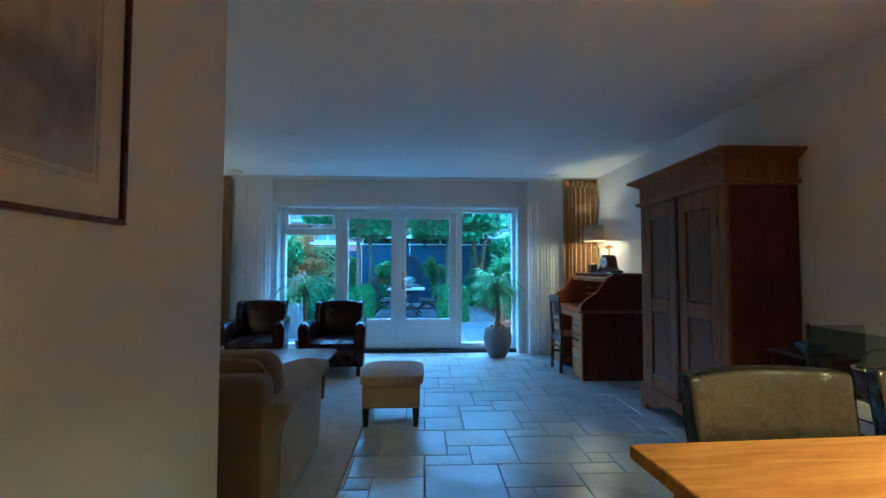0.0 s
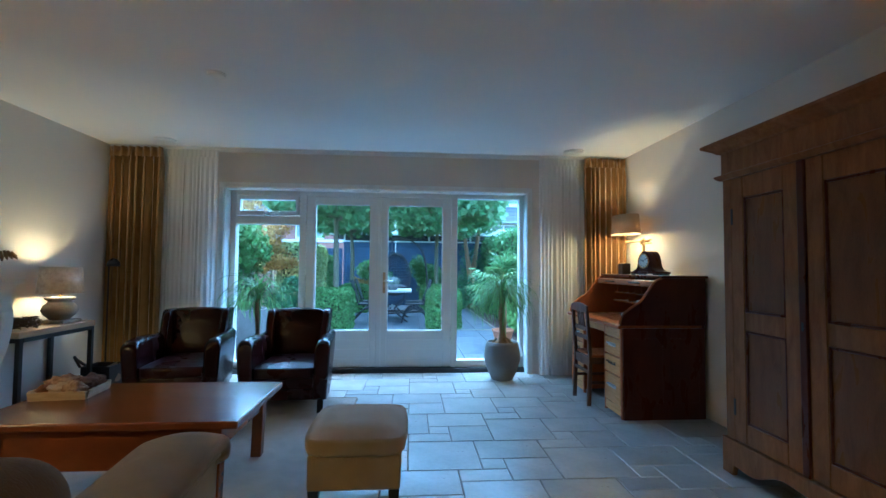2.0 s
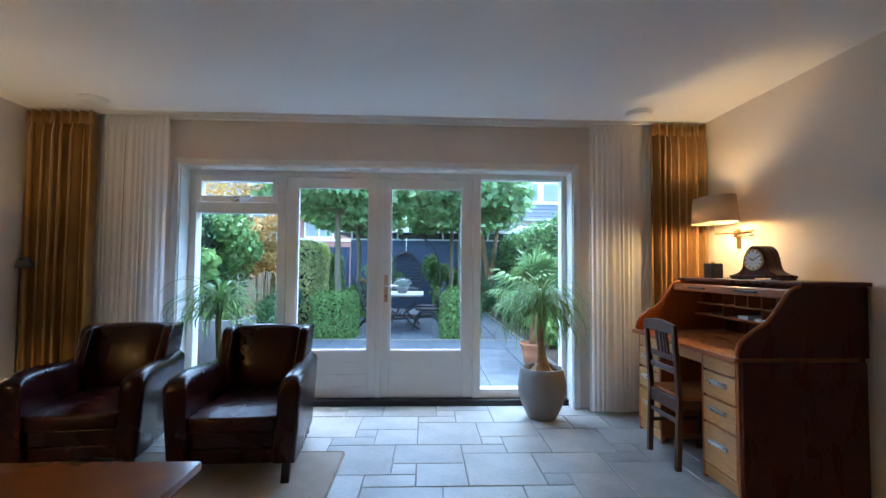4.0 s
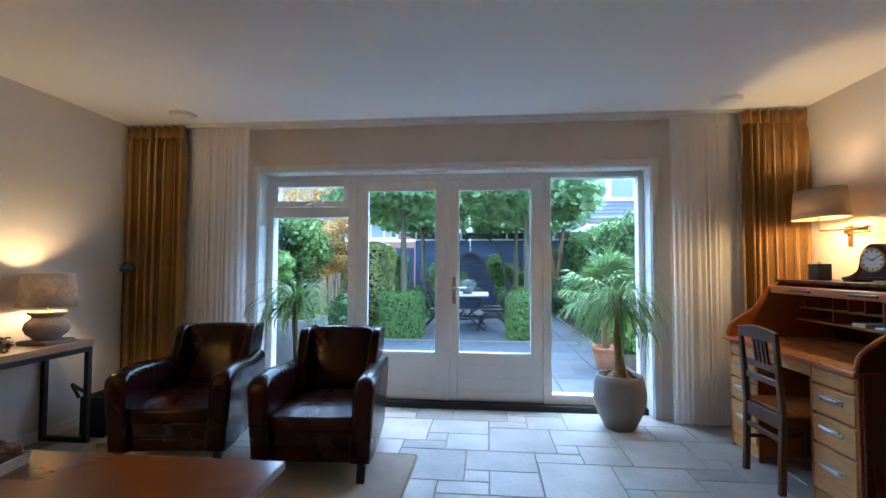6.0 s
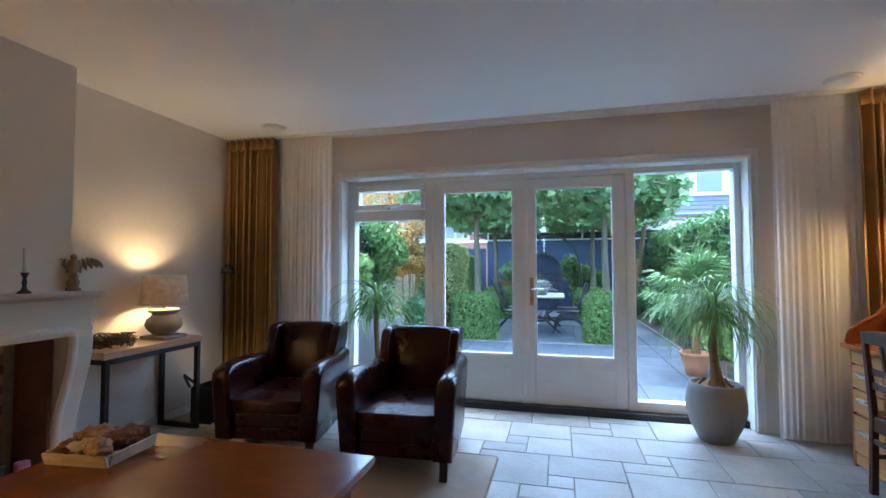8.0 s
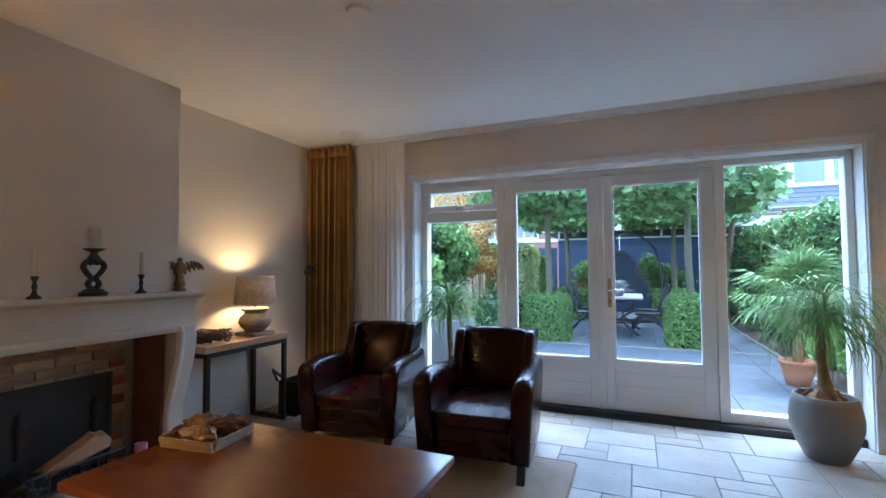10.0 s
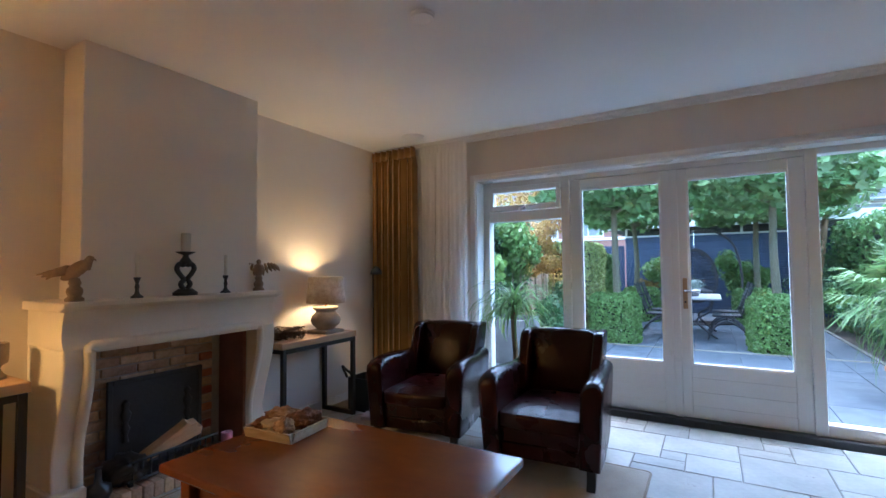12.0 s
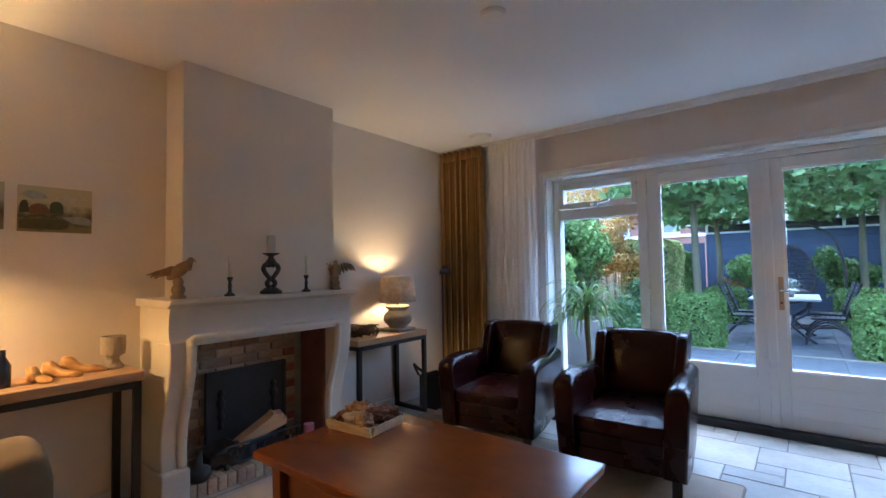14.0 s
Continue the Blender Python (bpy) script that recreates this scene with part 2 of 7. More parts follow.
dining_wood = mat("cherry_table", (0.62, 0.28, 0.0), (0.34, 0.125, 0.0), 0.45, scale=3, stretch=(0.7, 6, 6), distort=1.0, bump=0.06, fine=40, spec=0.02)
light_top = mat("pale_oak_top", (0.52, 0.33, 0.17), (0.40, 0.235, 0.115), 0.45, scale=5, stretch=(8, 1, 8), distort=0.8, bump=0.1, fine=40)
steel_black = mat("blackened_steel", (0.045, 0.042, 0.04), (0.07, 0.062, 0.055), 0.45, metal=0.7, bump=0.05)
limestone = mat("cream_limestone", (0.72, 0.66, 0.56), (0.64, 0.58, 0.48), 0.7, scale=3, bump=0.2, fine=90, dist=0.003)
brick_clay = mat("fire_brick", (0.64, 0.47, 0.32), (0.37, 0.25, 0.16), 0.9, scale=12, bump=0.8, fine=60, dist=0.008, vary=0.3)
red_brick = mat("red_fire_brick", (0.52, 0.20, 0.10), (0.30, 0.11, 0.06), 0.9, scale=12, bump=0.8, fine=60, dist=0.008, vary=0.3)
mortar = mat("mortar", (0.50, 0.45, 0.38), (0.34, 0.30, 0.25), 0.95, scale=12, bump=0.6, fine=90)
cast_iron = mat("cast_iron", (0.035, 0.037, 0.042), (0.055, 0.056, 0.06), 0.5, metal=0.5, bump=0.3, fine=50)
sofa_cloth = mat("sofa_linen", (0.22, 0.155, 0.080), (0.165, 0.115, 0.058), 0.9, scale=7, bump=0.7, fine=380, dist=0.003, sheen=0.25)
cushion_cloth = mat("brown_chenille", (0.125, 0.060, 0.018), (0.08, 0.038, 0.012), 0.9, scale=7, bump=0.7, fine=260, dist=0.004, sheen=0.25)
ottoman_cloth = mat("ottoman_linen", (0.38, 0.29, 0.18), (0.32, 0.24, 0.145), 0.9, scale=6, bump=0.6, fine=380, dist=0.003, sheen=0.2)
brown_drape = mat("olive_brown_drape", (0.38, 0.20, 0.032), (0.28, 0.14, 0.022), 0.62, scale=6, bump=0.4, fine=300, dist=0.002, sheen=0.4, through_light=0.15)
sheer_cloth = mat("sheer_voile", (0.95, 0.945, 0.935), (0.93, 0.925, 0.91), 0.9, scale=6, bump=0.1, fine=350, dist=0.002, through_light=0.42, spec=0.1)
_n, _l = sheer_cloth.node_tree.nodes, sheer_cloth.node_tree.links
_open = _n.new("ShaderNodeBsdfTransparent")
_weave = _n.new("ShaderNodeMixShader")
_weave.inputs[0].default_value = 0.12
_l.new(_n["Material Output"].inputs[0].links[0].from_socket, _weave.inputs[1])
_l.new(_open.outputs[0], _weave.inputs[2])
_l.new(_weave.outputs[0], _n["Material Output"].inputs[0])
brass = mat("aged_brass", (0.62, 0.42, 0.18), (0.48, 0.31, 0.12), 0.3, metal=1.0, bump=0.05)
chrome = mat("satin_steel", (0.62, 0.62, 0.62), (0.55, 0.55, 0.55), 0.28, metal=1.0, bump=0.03)
plate_wood = mat("light_wood_plate", (0.50, 0.35, 0.20), (0.44, 0.29, 0.16), 0.45, scale=6, stretch=(8, 8, 1))
pot_clay = mat("grey_stoneware", (0.24, 0.23, 0.22), (0.19, 0.18, 0.172), 0.6, scale=4, bump=0.25, fine=60)
terracotta = mat("terracotta", (0.45, 0.19, 0.09), (0.36, 0.15, 0.075), 0.8, scale=5, bump=0.3)
soil = mat("soil", (0.06, 0.042, 0.03), (0.035, 0.025, 0.018), 0.95, bump=1.0, fine=60, dist=0.02)
bark_tan = mat("palm_bark", (0.34, 0.21, 0.10), (0.22, 0.13, 0.06), 0.85, scale=9, stretch=(1, 1, 3), bump=0.8, fine=40, dist=0.01)
pale_wood = mat("weathered_wood", (0.52, 0.43, 0.32), (0.38, 0.30, 0.21), 0.8, scale=8, bump=0.5, fine=50, stretch=(1, 6, 6))
stone_grey = mat("weathered_stone", (0.36, 0.31, 0.25), (0.25, 0.21, 0.17), 0.85, scale=8, bump=0.6, fine=50, dist=0.006)
carved = mat("carved_wood", (0.30, 0.21, 0.13), (0.19, 0.13, 0.08), 0.75, scale=14, bump=0.4, fine=70)
knot_wood = mat("knotty_brown_wood", (0.52, 0.36, 0.22), (0.15, 0.07, 0.04), 0.85, scale=22, bump=1.0, fine=70, dist=0.015)
bark_brown = mat("flaking_bark", (0.26, 0.12, 0.06), (0.09, 0.035, 0.02), 0.85, scale=24, bump=1.0, fine=60, dist=0.015)
wax = mat("candle_wax", (0.78, 0.74, 0.64), (0.72, 0.68, 0.58), 0.5, bump=0.05, through_light=0.2)
grey_wax = mat("grey_wax", (0.50, 0.49, 0.46), (0.45, 0.44, 0.41), 0.55, bump=0.05)
shoe_wood = mat("clog_wood", (0.58, 0.33, 0.10), (0.44, 0.23, 0.06), 0.4, scale=6, stretch=(1, 5, 5))
lamp_linen = mat("shade_linen", (0.66, 0.59, 0.50), (0.42, 0.34, 0.26), 0.9, scale=26, bump=0.6, fine=200, through_light=0.14)
sconce_linen = mat("sconce_shade", (0.42, 0.33, 0.23), (0.36, 0.28, 0.19), 0.9, scale=10, bump=0.5, fine=300, through_light=0.22)
bulb_glow = glow("bulb", (1.0, 0.78, 0.45), 14.0)
pane_glass = clear_glass("pane_glass")
table_glass = clear_glass("cabinet_glass", (0.72, 0.76, 0.74))

# ---------------------------------------------------------------- the room
XL, XR, YW, H = -3.19, 2.70, 7.70, 2.60     # side walls, window wall, ceiling
OX0, OX1, OZ = -2.04, 1.57, 2.20            # opening for the garden doors
structure("floor", join(bx(-3.3, 2.8, 2.8, 7.72, -0.12, -0.006), bx(-0.87, 2.8, -2.2, 2.8, -0.12, -0.006)), grout, "grey mortar bed between stone floor tiles", "floor")
structure("ceiling", bx(-3.35, 2.85, -2.2, 8.0, H, H + 0.15), ceiling_paint, "smooth white plastered ceiling", "ceiling")
structure("wall_north_left", bx(XL - 0.15, OX0, YW, 8.0, -0.1, H), wall_paint, "cream plastered wall beside the garden doors", "wall")
structure("wall_north_right", bx(OX1, XR + 0.15, YW, 8.0, -0.1, H), wall_paint, "cream plastered wall beside the garden doors", "wall")
structure("wall_north_head", bx(OX0, OX1, YW, 8.0, OZ, H), wall_paint, "cream plastered lintel wall above the garden doors", "wall")
structure("wall_east", bx(XR, XR + 0.15, -2.2, YW, -0.1, H), wall_paint, "cream plastered side wall", "wall")
structure("wall_west", bx(XL - 0.15, XL, 2.8, YW, -0.1, H), wall_paint, "cream plastered side wall behind the fireplace", "wall")
structure("wall_south", bx(-0.9, XR, -2.2, -2.05, -0.1, H), wall_paint, "cream plastered end wall", "wall")
structure("wall_divider", bx(-0.87, -0.75, -2.05, 2.92, -0.1, H, 0.004, 1), wall_paint, "cream plastered partition wall with a framed print", "wall")
structure("wall_divider_return", bx(XL, -0.872, 2.80, 2.918, -0.1, H), wall_paint, "cream plastered partition behind the sofa", "wall")

# skirting along the west wall
structure("baseboard_west", bx(XL, XL + 0.015, 5.82, 7.69, 0.0, 0.075, 0.003, 1), white_paint, "low cream-painted skirting board", "skirting")
structure("baseboard_west_front", bx(XL, XL + 0.015, 2.93, 4.49, 0.0, 0.075, 0.003, 1), white_paint, "low cream-painted skirting board", "skirting")

# chimney breast above and around the firebox
CB = -2.94
structure("chimney_breast", bx(XL, CB, 4.68, 5.80, 1.12, H, 0.004, 1), wall_paint, "plastered chimney breast above the mantelpiece", "chimney breast")

# garden door frame
frame_1 = thing("window_1", (0, 0, 0), "white-painted timber frame of garden doors with sidelights", "window frame", kind="structure")
FY0, FY1 = 7.86, 7.97
for nm, b in (("casing_left", bx(OX0 - 0.05, OX0, YW - 0.015, YW + 0.005, 0, OZ + 0.05, 0.003, 1)),
              ("casing_right", bx(OX1, OX1 + 0.05, YW - 0.015, YW + 0.005, 0, OZ + 0.05, 0.003, 1)),
              ("casing_head", bx(OX0, OX1, YW - 0.015, YW + 0.005, OZ, OZ + 0.05, 0.003, 1)),
              ("reveal_left", bx(OX0 + 0.002, OX0 + 0.02, YW, FY1, 0.0, OZ, 0.002, 1)),
              ("reveal_right", bx(OX1 - 0.02, OX1 - 0.002, YW, FY1, 0.0, OZ, 0.002, 1)),
              ("reveal_head", bx(OX0 + 0.02, OX1 - 0.02, YW, FY1, OZ - 0.02, OZ - 0.002, 0.002, 1)),
              ("casing_bead", bx(OX0 + 0.002, OX1 - 0.002, YW - 0.022, YW - 0.004, OZ - 0.012, OZ + 0.012, 0.004, 1)),
              ("casing_bead", bx(OX0 - 0.012, OX0 + 0.012, YW - 0.022, YW - 0.004, 0, OZ - 0.013, 0.004, 1)),
              ("casing_bead", bx(OX1 - 0.012, OX1 + 0.012, YW - 0.022, YW - 0.004, 0, OZ - 0.013, 0.004, 1)),
              ("jamb", bx(OX0 + 0.02, -1.955, FY0, FY1, 0.05, OZ - 0.02, 0.006, 2)),
              ("jamb", bx(1.50, OX1 - 0.02, FY0, FY1, 0.05, OZ - 0.02, 0.006, 2)),
              ("mullion", bx(-1.205, -1.125, FY0, FY1, 0.05, OZ - 0.02, 0.006, 2)),
              ("mullion", bx(0.645, 0.72, FY0, FY1, 0.05, OZ - 0.02, 0.006, 2)),
              ("head", bx(-1.955, 1.50, FY0 + 0.004, FY1, 2.13, OZ - 0.02, 0.006, 2)),
              ("transom", bx(-1.955, -1.205, FY0 + 0.004, FY1, 1.775, 1.875, 0.006, 2)),
              ("sill_rail", bx(0.72, 1.50, FY0 + 0.004, FY1, 0.05, 0.135, 0.006, 2)),
              ("sill_rail", bx(-1.955, -1.205, FY0 + 0.004, FY1, 0.05, 0.135, 0.006, 2))):
    part(nm, b, white_paint, frame_1)
part("threshold", bx(OX0 + 0.02, OX1 - 0.02, FY0 - 0.06, FY1 + 0.1, -0.005, 0.05, 0.004, 1), black_rubber, frame_1, "black threshold strip")
pv = part("vent_sash", join(bx(-1.95, -1.905, 7.845, 7.93, 1.88, 2.125, 0.005, 1), bx(-1.25, -1.21, 7.845, 7.93, 1.88, 2.125, 0.005, 1),
          bx(-1.906, -1.249, 7.846, 7.93, 1.88, 1.935, 0.005, 1), bx(-1.906, -1.249, 7.846, 7.93, 2.07, 2.125, 0.005, 1)), white_paint, frame_1)
part("vent_catch", join(bx(-1.63, -1.55, 7.832, 7.846, 1.878, 1.912, 0.004, 1), tube([(-1.59, 7.835, 1.895), (-1.585, 7.81, 1.90), (-1.52, 7.795, 1.915), (-1.43, 7.795, 1.925)], 0.013)), chrome, pv, "small satin steel window catch")


def pane(x0, x1, z0, z1, y, parent):
    p = part("pane", bx(x0, x1, y, y + 0.012, z0, z1), pane_glass, parent)
    p.visible_shadow = False
    return p


pane(-1.905, -1.25, 1.935, 2.07, 7.89, frame_1)
pane(-1.955, -1.205, 0.135, 1.775, 7.91, frame_1)
pane(0.72, 1.50, 0.135, 2.13, 7.91, frame_1)


def garden_door(name, x0, x1):
    """A half-glazed leaf: stiles, rails and a boarded lower panel."""
    d = thing(name, (x0, 7.87, 0.055), "white-painted half-glazed garden door with boarded base, closed", "door", kind="structure")
    w, h, s = x1 - x0, 2.07, 0.102
    part("stile", bx(0.004, s, 0, 0.056, 0, h, 0.006), white_paint, d)
    part("stile", bx(w - s, w - 0.004, 0, 0.056, 0, h, 0.006), white_paint, d)
    part("top_rail", bx(s, w - s, 0.002, 0.056, h - 0.088, h, 0.006), white_paint, d)
    part("lock_rail", bx(s, w - s, 0.002, 0.056, 0.33, 0.43, 0.003), white_paint, d)
    part("bottom_rail", bx(s, w - s, 0.002, 0.056, 0, 0.10, 0.003), white_paint, d)
    for k in range(2):
        part("board", bx(s, w - s, 0.004, 0.045, 0.10 + k * 0.115, 0.10 + k * 0.115 + 0.114, 0.002, 1), white_paint, d)
    bead = join(bx(s, s + 0.012, 0.008, 0.05, 0.43, h - 0.088), bx(w - s - 0.012, w - s, 0.008, 0.05, 0.43, h - 0.088),
                bx(s + 0.012, w - s - 0.012, 0.008, 0.05, 0.43, 0.442), bx(s + 0.012, w - s - 0.012, 0.008, 0.05, h - 0.1, h - 0.088))
    part("glazing_bead", bead, white_paint, d)
    p = part("pane", bx(s + 0.012, w - s - 0.012, 0.025, 0.037, 0.442, h - 0.1), pane_glass, d)
    p.visible_shadow = False
    return d


garden_door("door_1", -1.125, -0.246)
door_b = garden_door("door_2", -0.246, 0.645)
part("cover_strip", bx(-0.028, 0.032, -0.018, 0.0, 0.0, 2.07, 0.006), white_paint, door_b)
hp = part("handle_plate", bx(0.052, 0.086, -0.012, 0.0, 0.895, 1.15, 0.004), plate_wood, door_b, "light wooden handle plate")
part("lever", tube([(0.069, -0.012, 1.045), (0.069, -0.055, 1.045), (0.085, -0.062, 1.045), (0.18, -0.062, 1.045)], 0.010, 10), chrome, hp, "satin steel lever handle", True)
part("keyhole", lathe([(0.0, 0), (0.008, 0), (0.008, 0.004), (0, 0.004)], 10), black_rubber, hp, at=pose(0.069, -0.012, 0.95, 90))

# ceiling rail for the curtains
rail = thing("curtain_rail", (0, 7.52, 2.6), "white double curtain rail fixed to the ceiling", "curtain rail")
for y in (-0.03, 0.06):
    for a, b in ((-0.016, -0.006), (0.006, 0.016)):
        part("track", bx(XL + 0.01, XR - 0.01, y + a, y + b, -0.026, 0.0, 0.002, 1), white_paint, rail)
    # black bar between the white tracks, drawn for the shade in the slot
    part("track_web", bx(XL + 0.01, XR - 0.01, y - 0.006, y + 0.006, -0.012, -0.001), steel_black, rail, "black strip for the shaded slot of the rail")


def drape(name, x0, x1, y, folds, depth, material, label, seed, thick=0.003, hem=0.015):
    """A hanging curtain with gathered heading and loose folds."""
    rng = random.Random(seed)
    c = thing(name, ((x0 + x1) / 2, y, 0), label, "curtain")
    w = x1 - x0
    nx, nz = folds * 10, 26
    ph = [rng.uniform(-0.5, 0.5) for _ in range(folds + 2)]
    am = [rng.uniform(0.45, 1.45) for _ in range(folds + 2)]
    wide = np.cumsum([0.0] + [rng.uniform(0.6, 1.5) for _ in range(folds)])
    wide /= wide[-1]
    bm = bmesh.new()
    grid = []
    for j in range(nz + 1):
        v = j / nz
        z = hem + (2.574 - hem) * v
        row = []
        for i in range(nx + 1):
            u = i / nx
            k = float(np.interp(u, wide, range(folds + 1)))
            n = int(min(k, folds - 1e-6))
            f = k - n
            a = am[n] * (1 - f) + am[n + 1] * f
            s = ph[n] * (1 - f) + ph[n + 1] * f
            tight = max(0.0, (v - 0.93) / 0.07)
            wave = math.sin(2 * math.pi * k + s * (1 - tight) * 1.6)
            yy = depth * (a * (1 - tight) + 0.55 * tight) * wave + 0.012 * (1 - v) * math.sin(9 * u + 3 * s)
            xx = -w / 2 + u * w + 0.018 * min(1.0, depth / 0.02) * (1 - tight) * math.sin(4 * math.pi * k + 2 * s) * a + 0.01 * (1 - v) * math.sin(17 * u)
            row.append(bm.verts.new((xx, yy, z)))
        grid.append(row)
    for j in range(nz):
        for i in range(nx):
            bm.faces.new((grid[j][i], grid[j][i + 1], grid[j + 1][i + 1], grid[j + 1][i]))
    cl = part("cloth", bm, material, c, smooth=True)
    if thick:
        so = cl.modifiers.new("thick", 'SOLIDIFY')
        so.thickness = thick
    head = bmesh.new()
    stiff = 0.45 if thick else 0.9
    top = [(-w / 2 + w * i / nx, stiff * depth * math.sin(2 * math.pi * folds * i / nx) - depth * 0.6) for i in range(nx + 1)]
    hv = [(head.verts.new((x, yy, 2.47 if thick else 2.50)), head.verts.new((x, yy, 2.577))) for x, yy in top]
    for p, q in zip(hv, hv[1:]):
        head.faces.new((p[0], q[0], q[1], p[1]))
    hd = part("heading", head, material, c, smooth=True)
    if thick:
        so = hd.modifiers.new("thick", 'SOLIDIFY')
        so.thickness = thick
    return c


drape("brown_curtain", -3.17, -2.62, 7.475, 7, 0.050, brown_drape, "olive-brown pleated floor-length curtain beside the garden window", 3)
drape("brown_curtain", 2.19, 2.68, 7.475, 7, 0.050, brown_drape, "olive-brown pleated floor-length curtain lit by the wall lamp", 4)
drape("sheer_curtain", -2.63, -2.05, 7.545, 12, 0.0036, sheer_cloth, "white sheer floor-length curtain gathered beside the window", 5, 0.0)
drape("sheer_curtain", 1.66, 2.24, 7.545, 12, 0.0036, sheer_cloth, "white sheer floor-length curtain gathered beside the window", 6, 0.0)


def radiator(x0, x1):
    """A steel panel radiator with fluted front, side grilles and a valve."""
    w = (x1 - x0) / 2
    r = thing("radiator", ((x0 + x1) / 2, 7.70, 0), "white steel panel radiator on the wall behind a sheer curtain", "radiator", "panel radiators")
    part("panel", bx(-w, w, -0.085, -0.065, 0.16, 0.83, 0.006), white_paint, r)
    part("back_panel", bx(-w, w, -0.035, -0.02, 0.17, 0.82, 0.004), white_paint, r)
    n = int(2 * w / 0.05)
    for k in range(n):
        x = -w + 0.03 + k * (2 * w - 0.06) / max(1, n - 1)
        part("flute", bx(x - 0.012, x + 0.012, -0.091, -0.084, 0.20, 0.79, 0.003, 1), white_paint, r)
    part("top_grille", bx(-w + 0.004, w - 0.004, -0.066, -0.034, 0.815, 0.835, 0.002, 1), white_paint, r)
    for s in (-1, 1):
        part("bracket", bx(s * w * 0.7 - 0.015, s * w * 0.7 + 0.015, -0.022, 0.0, 0.25, 0.75), white_paint, r)
    part("valve", lathe([(0, 0), (0.018, 0), (0.02, 0.03), (0.014, 0.06), (0, 0.06)], 14, w - 0.05, -0.05), chrome, r, "small steel valve", True, at=(0, 0, 0.10))
    part("pipe", tube([(w - 0.05, -0.05, 0.0), (w - 0.05, -0.05, 0.11)], 0.008, 8), white_paint, r)


radiator(1.72, 2.30)
radiator(-2.66, -2.10)


def smoke_disc(x, y, r=0.075, label="small round white ceiling detector", k=1.0, paint=white_paint):
    s = thing("ceiling_detector", (x, y, H), label, "smoke detector", "ceiling discs")
    part("base", lathe([(0, 0), (r, 0), (r, -0.012 * k), (0, -0.012 * k)], 28), paint, s, smooth=False)
    part("cover", lathe([(0, -0.012 * k), (r * 0.93, -0.012 * k), (r * 0.88, -0.026 * k), (r * 0.6, -0.032 * k), (0, -0.032 * k)], 28), paint, s)


smoke_disc(1.98, 7.25, 0.11)
smoke_disc(-2.47, 7.22, 0.11)
smoke_disc(-1.22, 5.46, 0.065, "flat round white ceiling rosette", 0.75, ceiling_paint)

# ---------------------------------------------------------------- rug
rug = thing("rug", (-1.55, 5.1, 0.0), "beige woven wool rug with bound edges lying on stone tiles", "rug")
poly = []
for cx, cy, a0 in ((1.17, 1.60, 0), (-1.17, 1.60, 90), (-1.17, -1.70, 180), (1.17, -1.70, 270)):
    for k in range(5):
        a = radians(a0 + 22.5 * k)
        poly.append((cx + 0.03 * math.cos(a), cy + 0.03 * math.sin(a)))
part("field", prism(poly, "z", 0.0, 0.011, 0.003), rug_wool, rug)
part("binding", tube([(x, y, 0.007) for x, y in poly], 0.0075, 6, True), rug_edge, rug, smooth=True)

# ---------------------------------------------------------------- armchairs


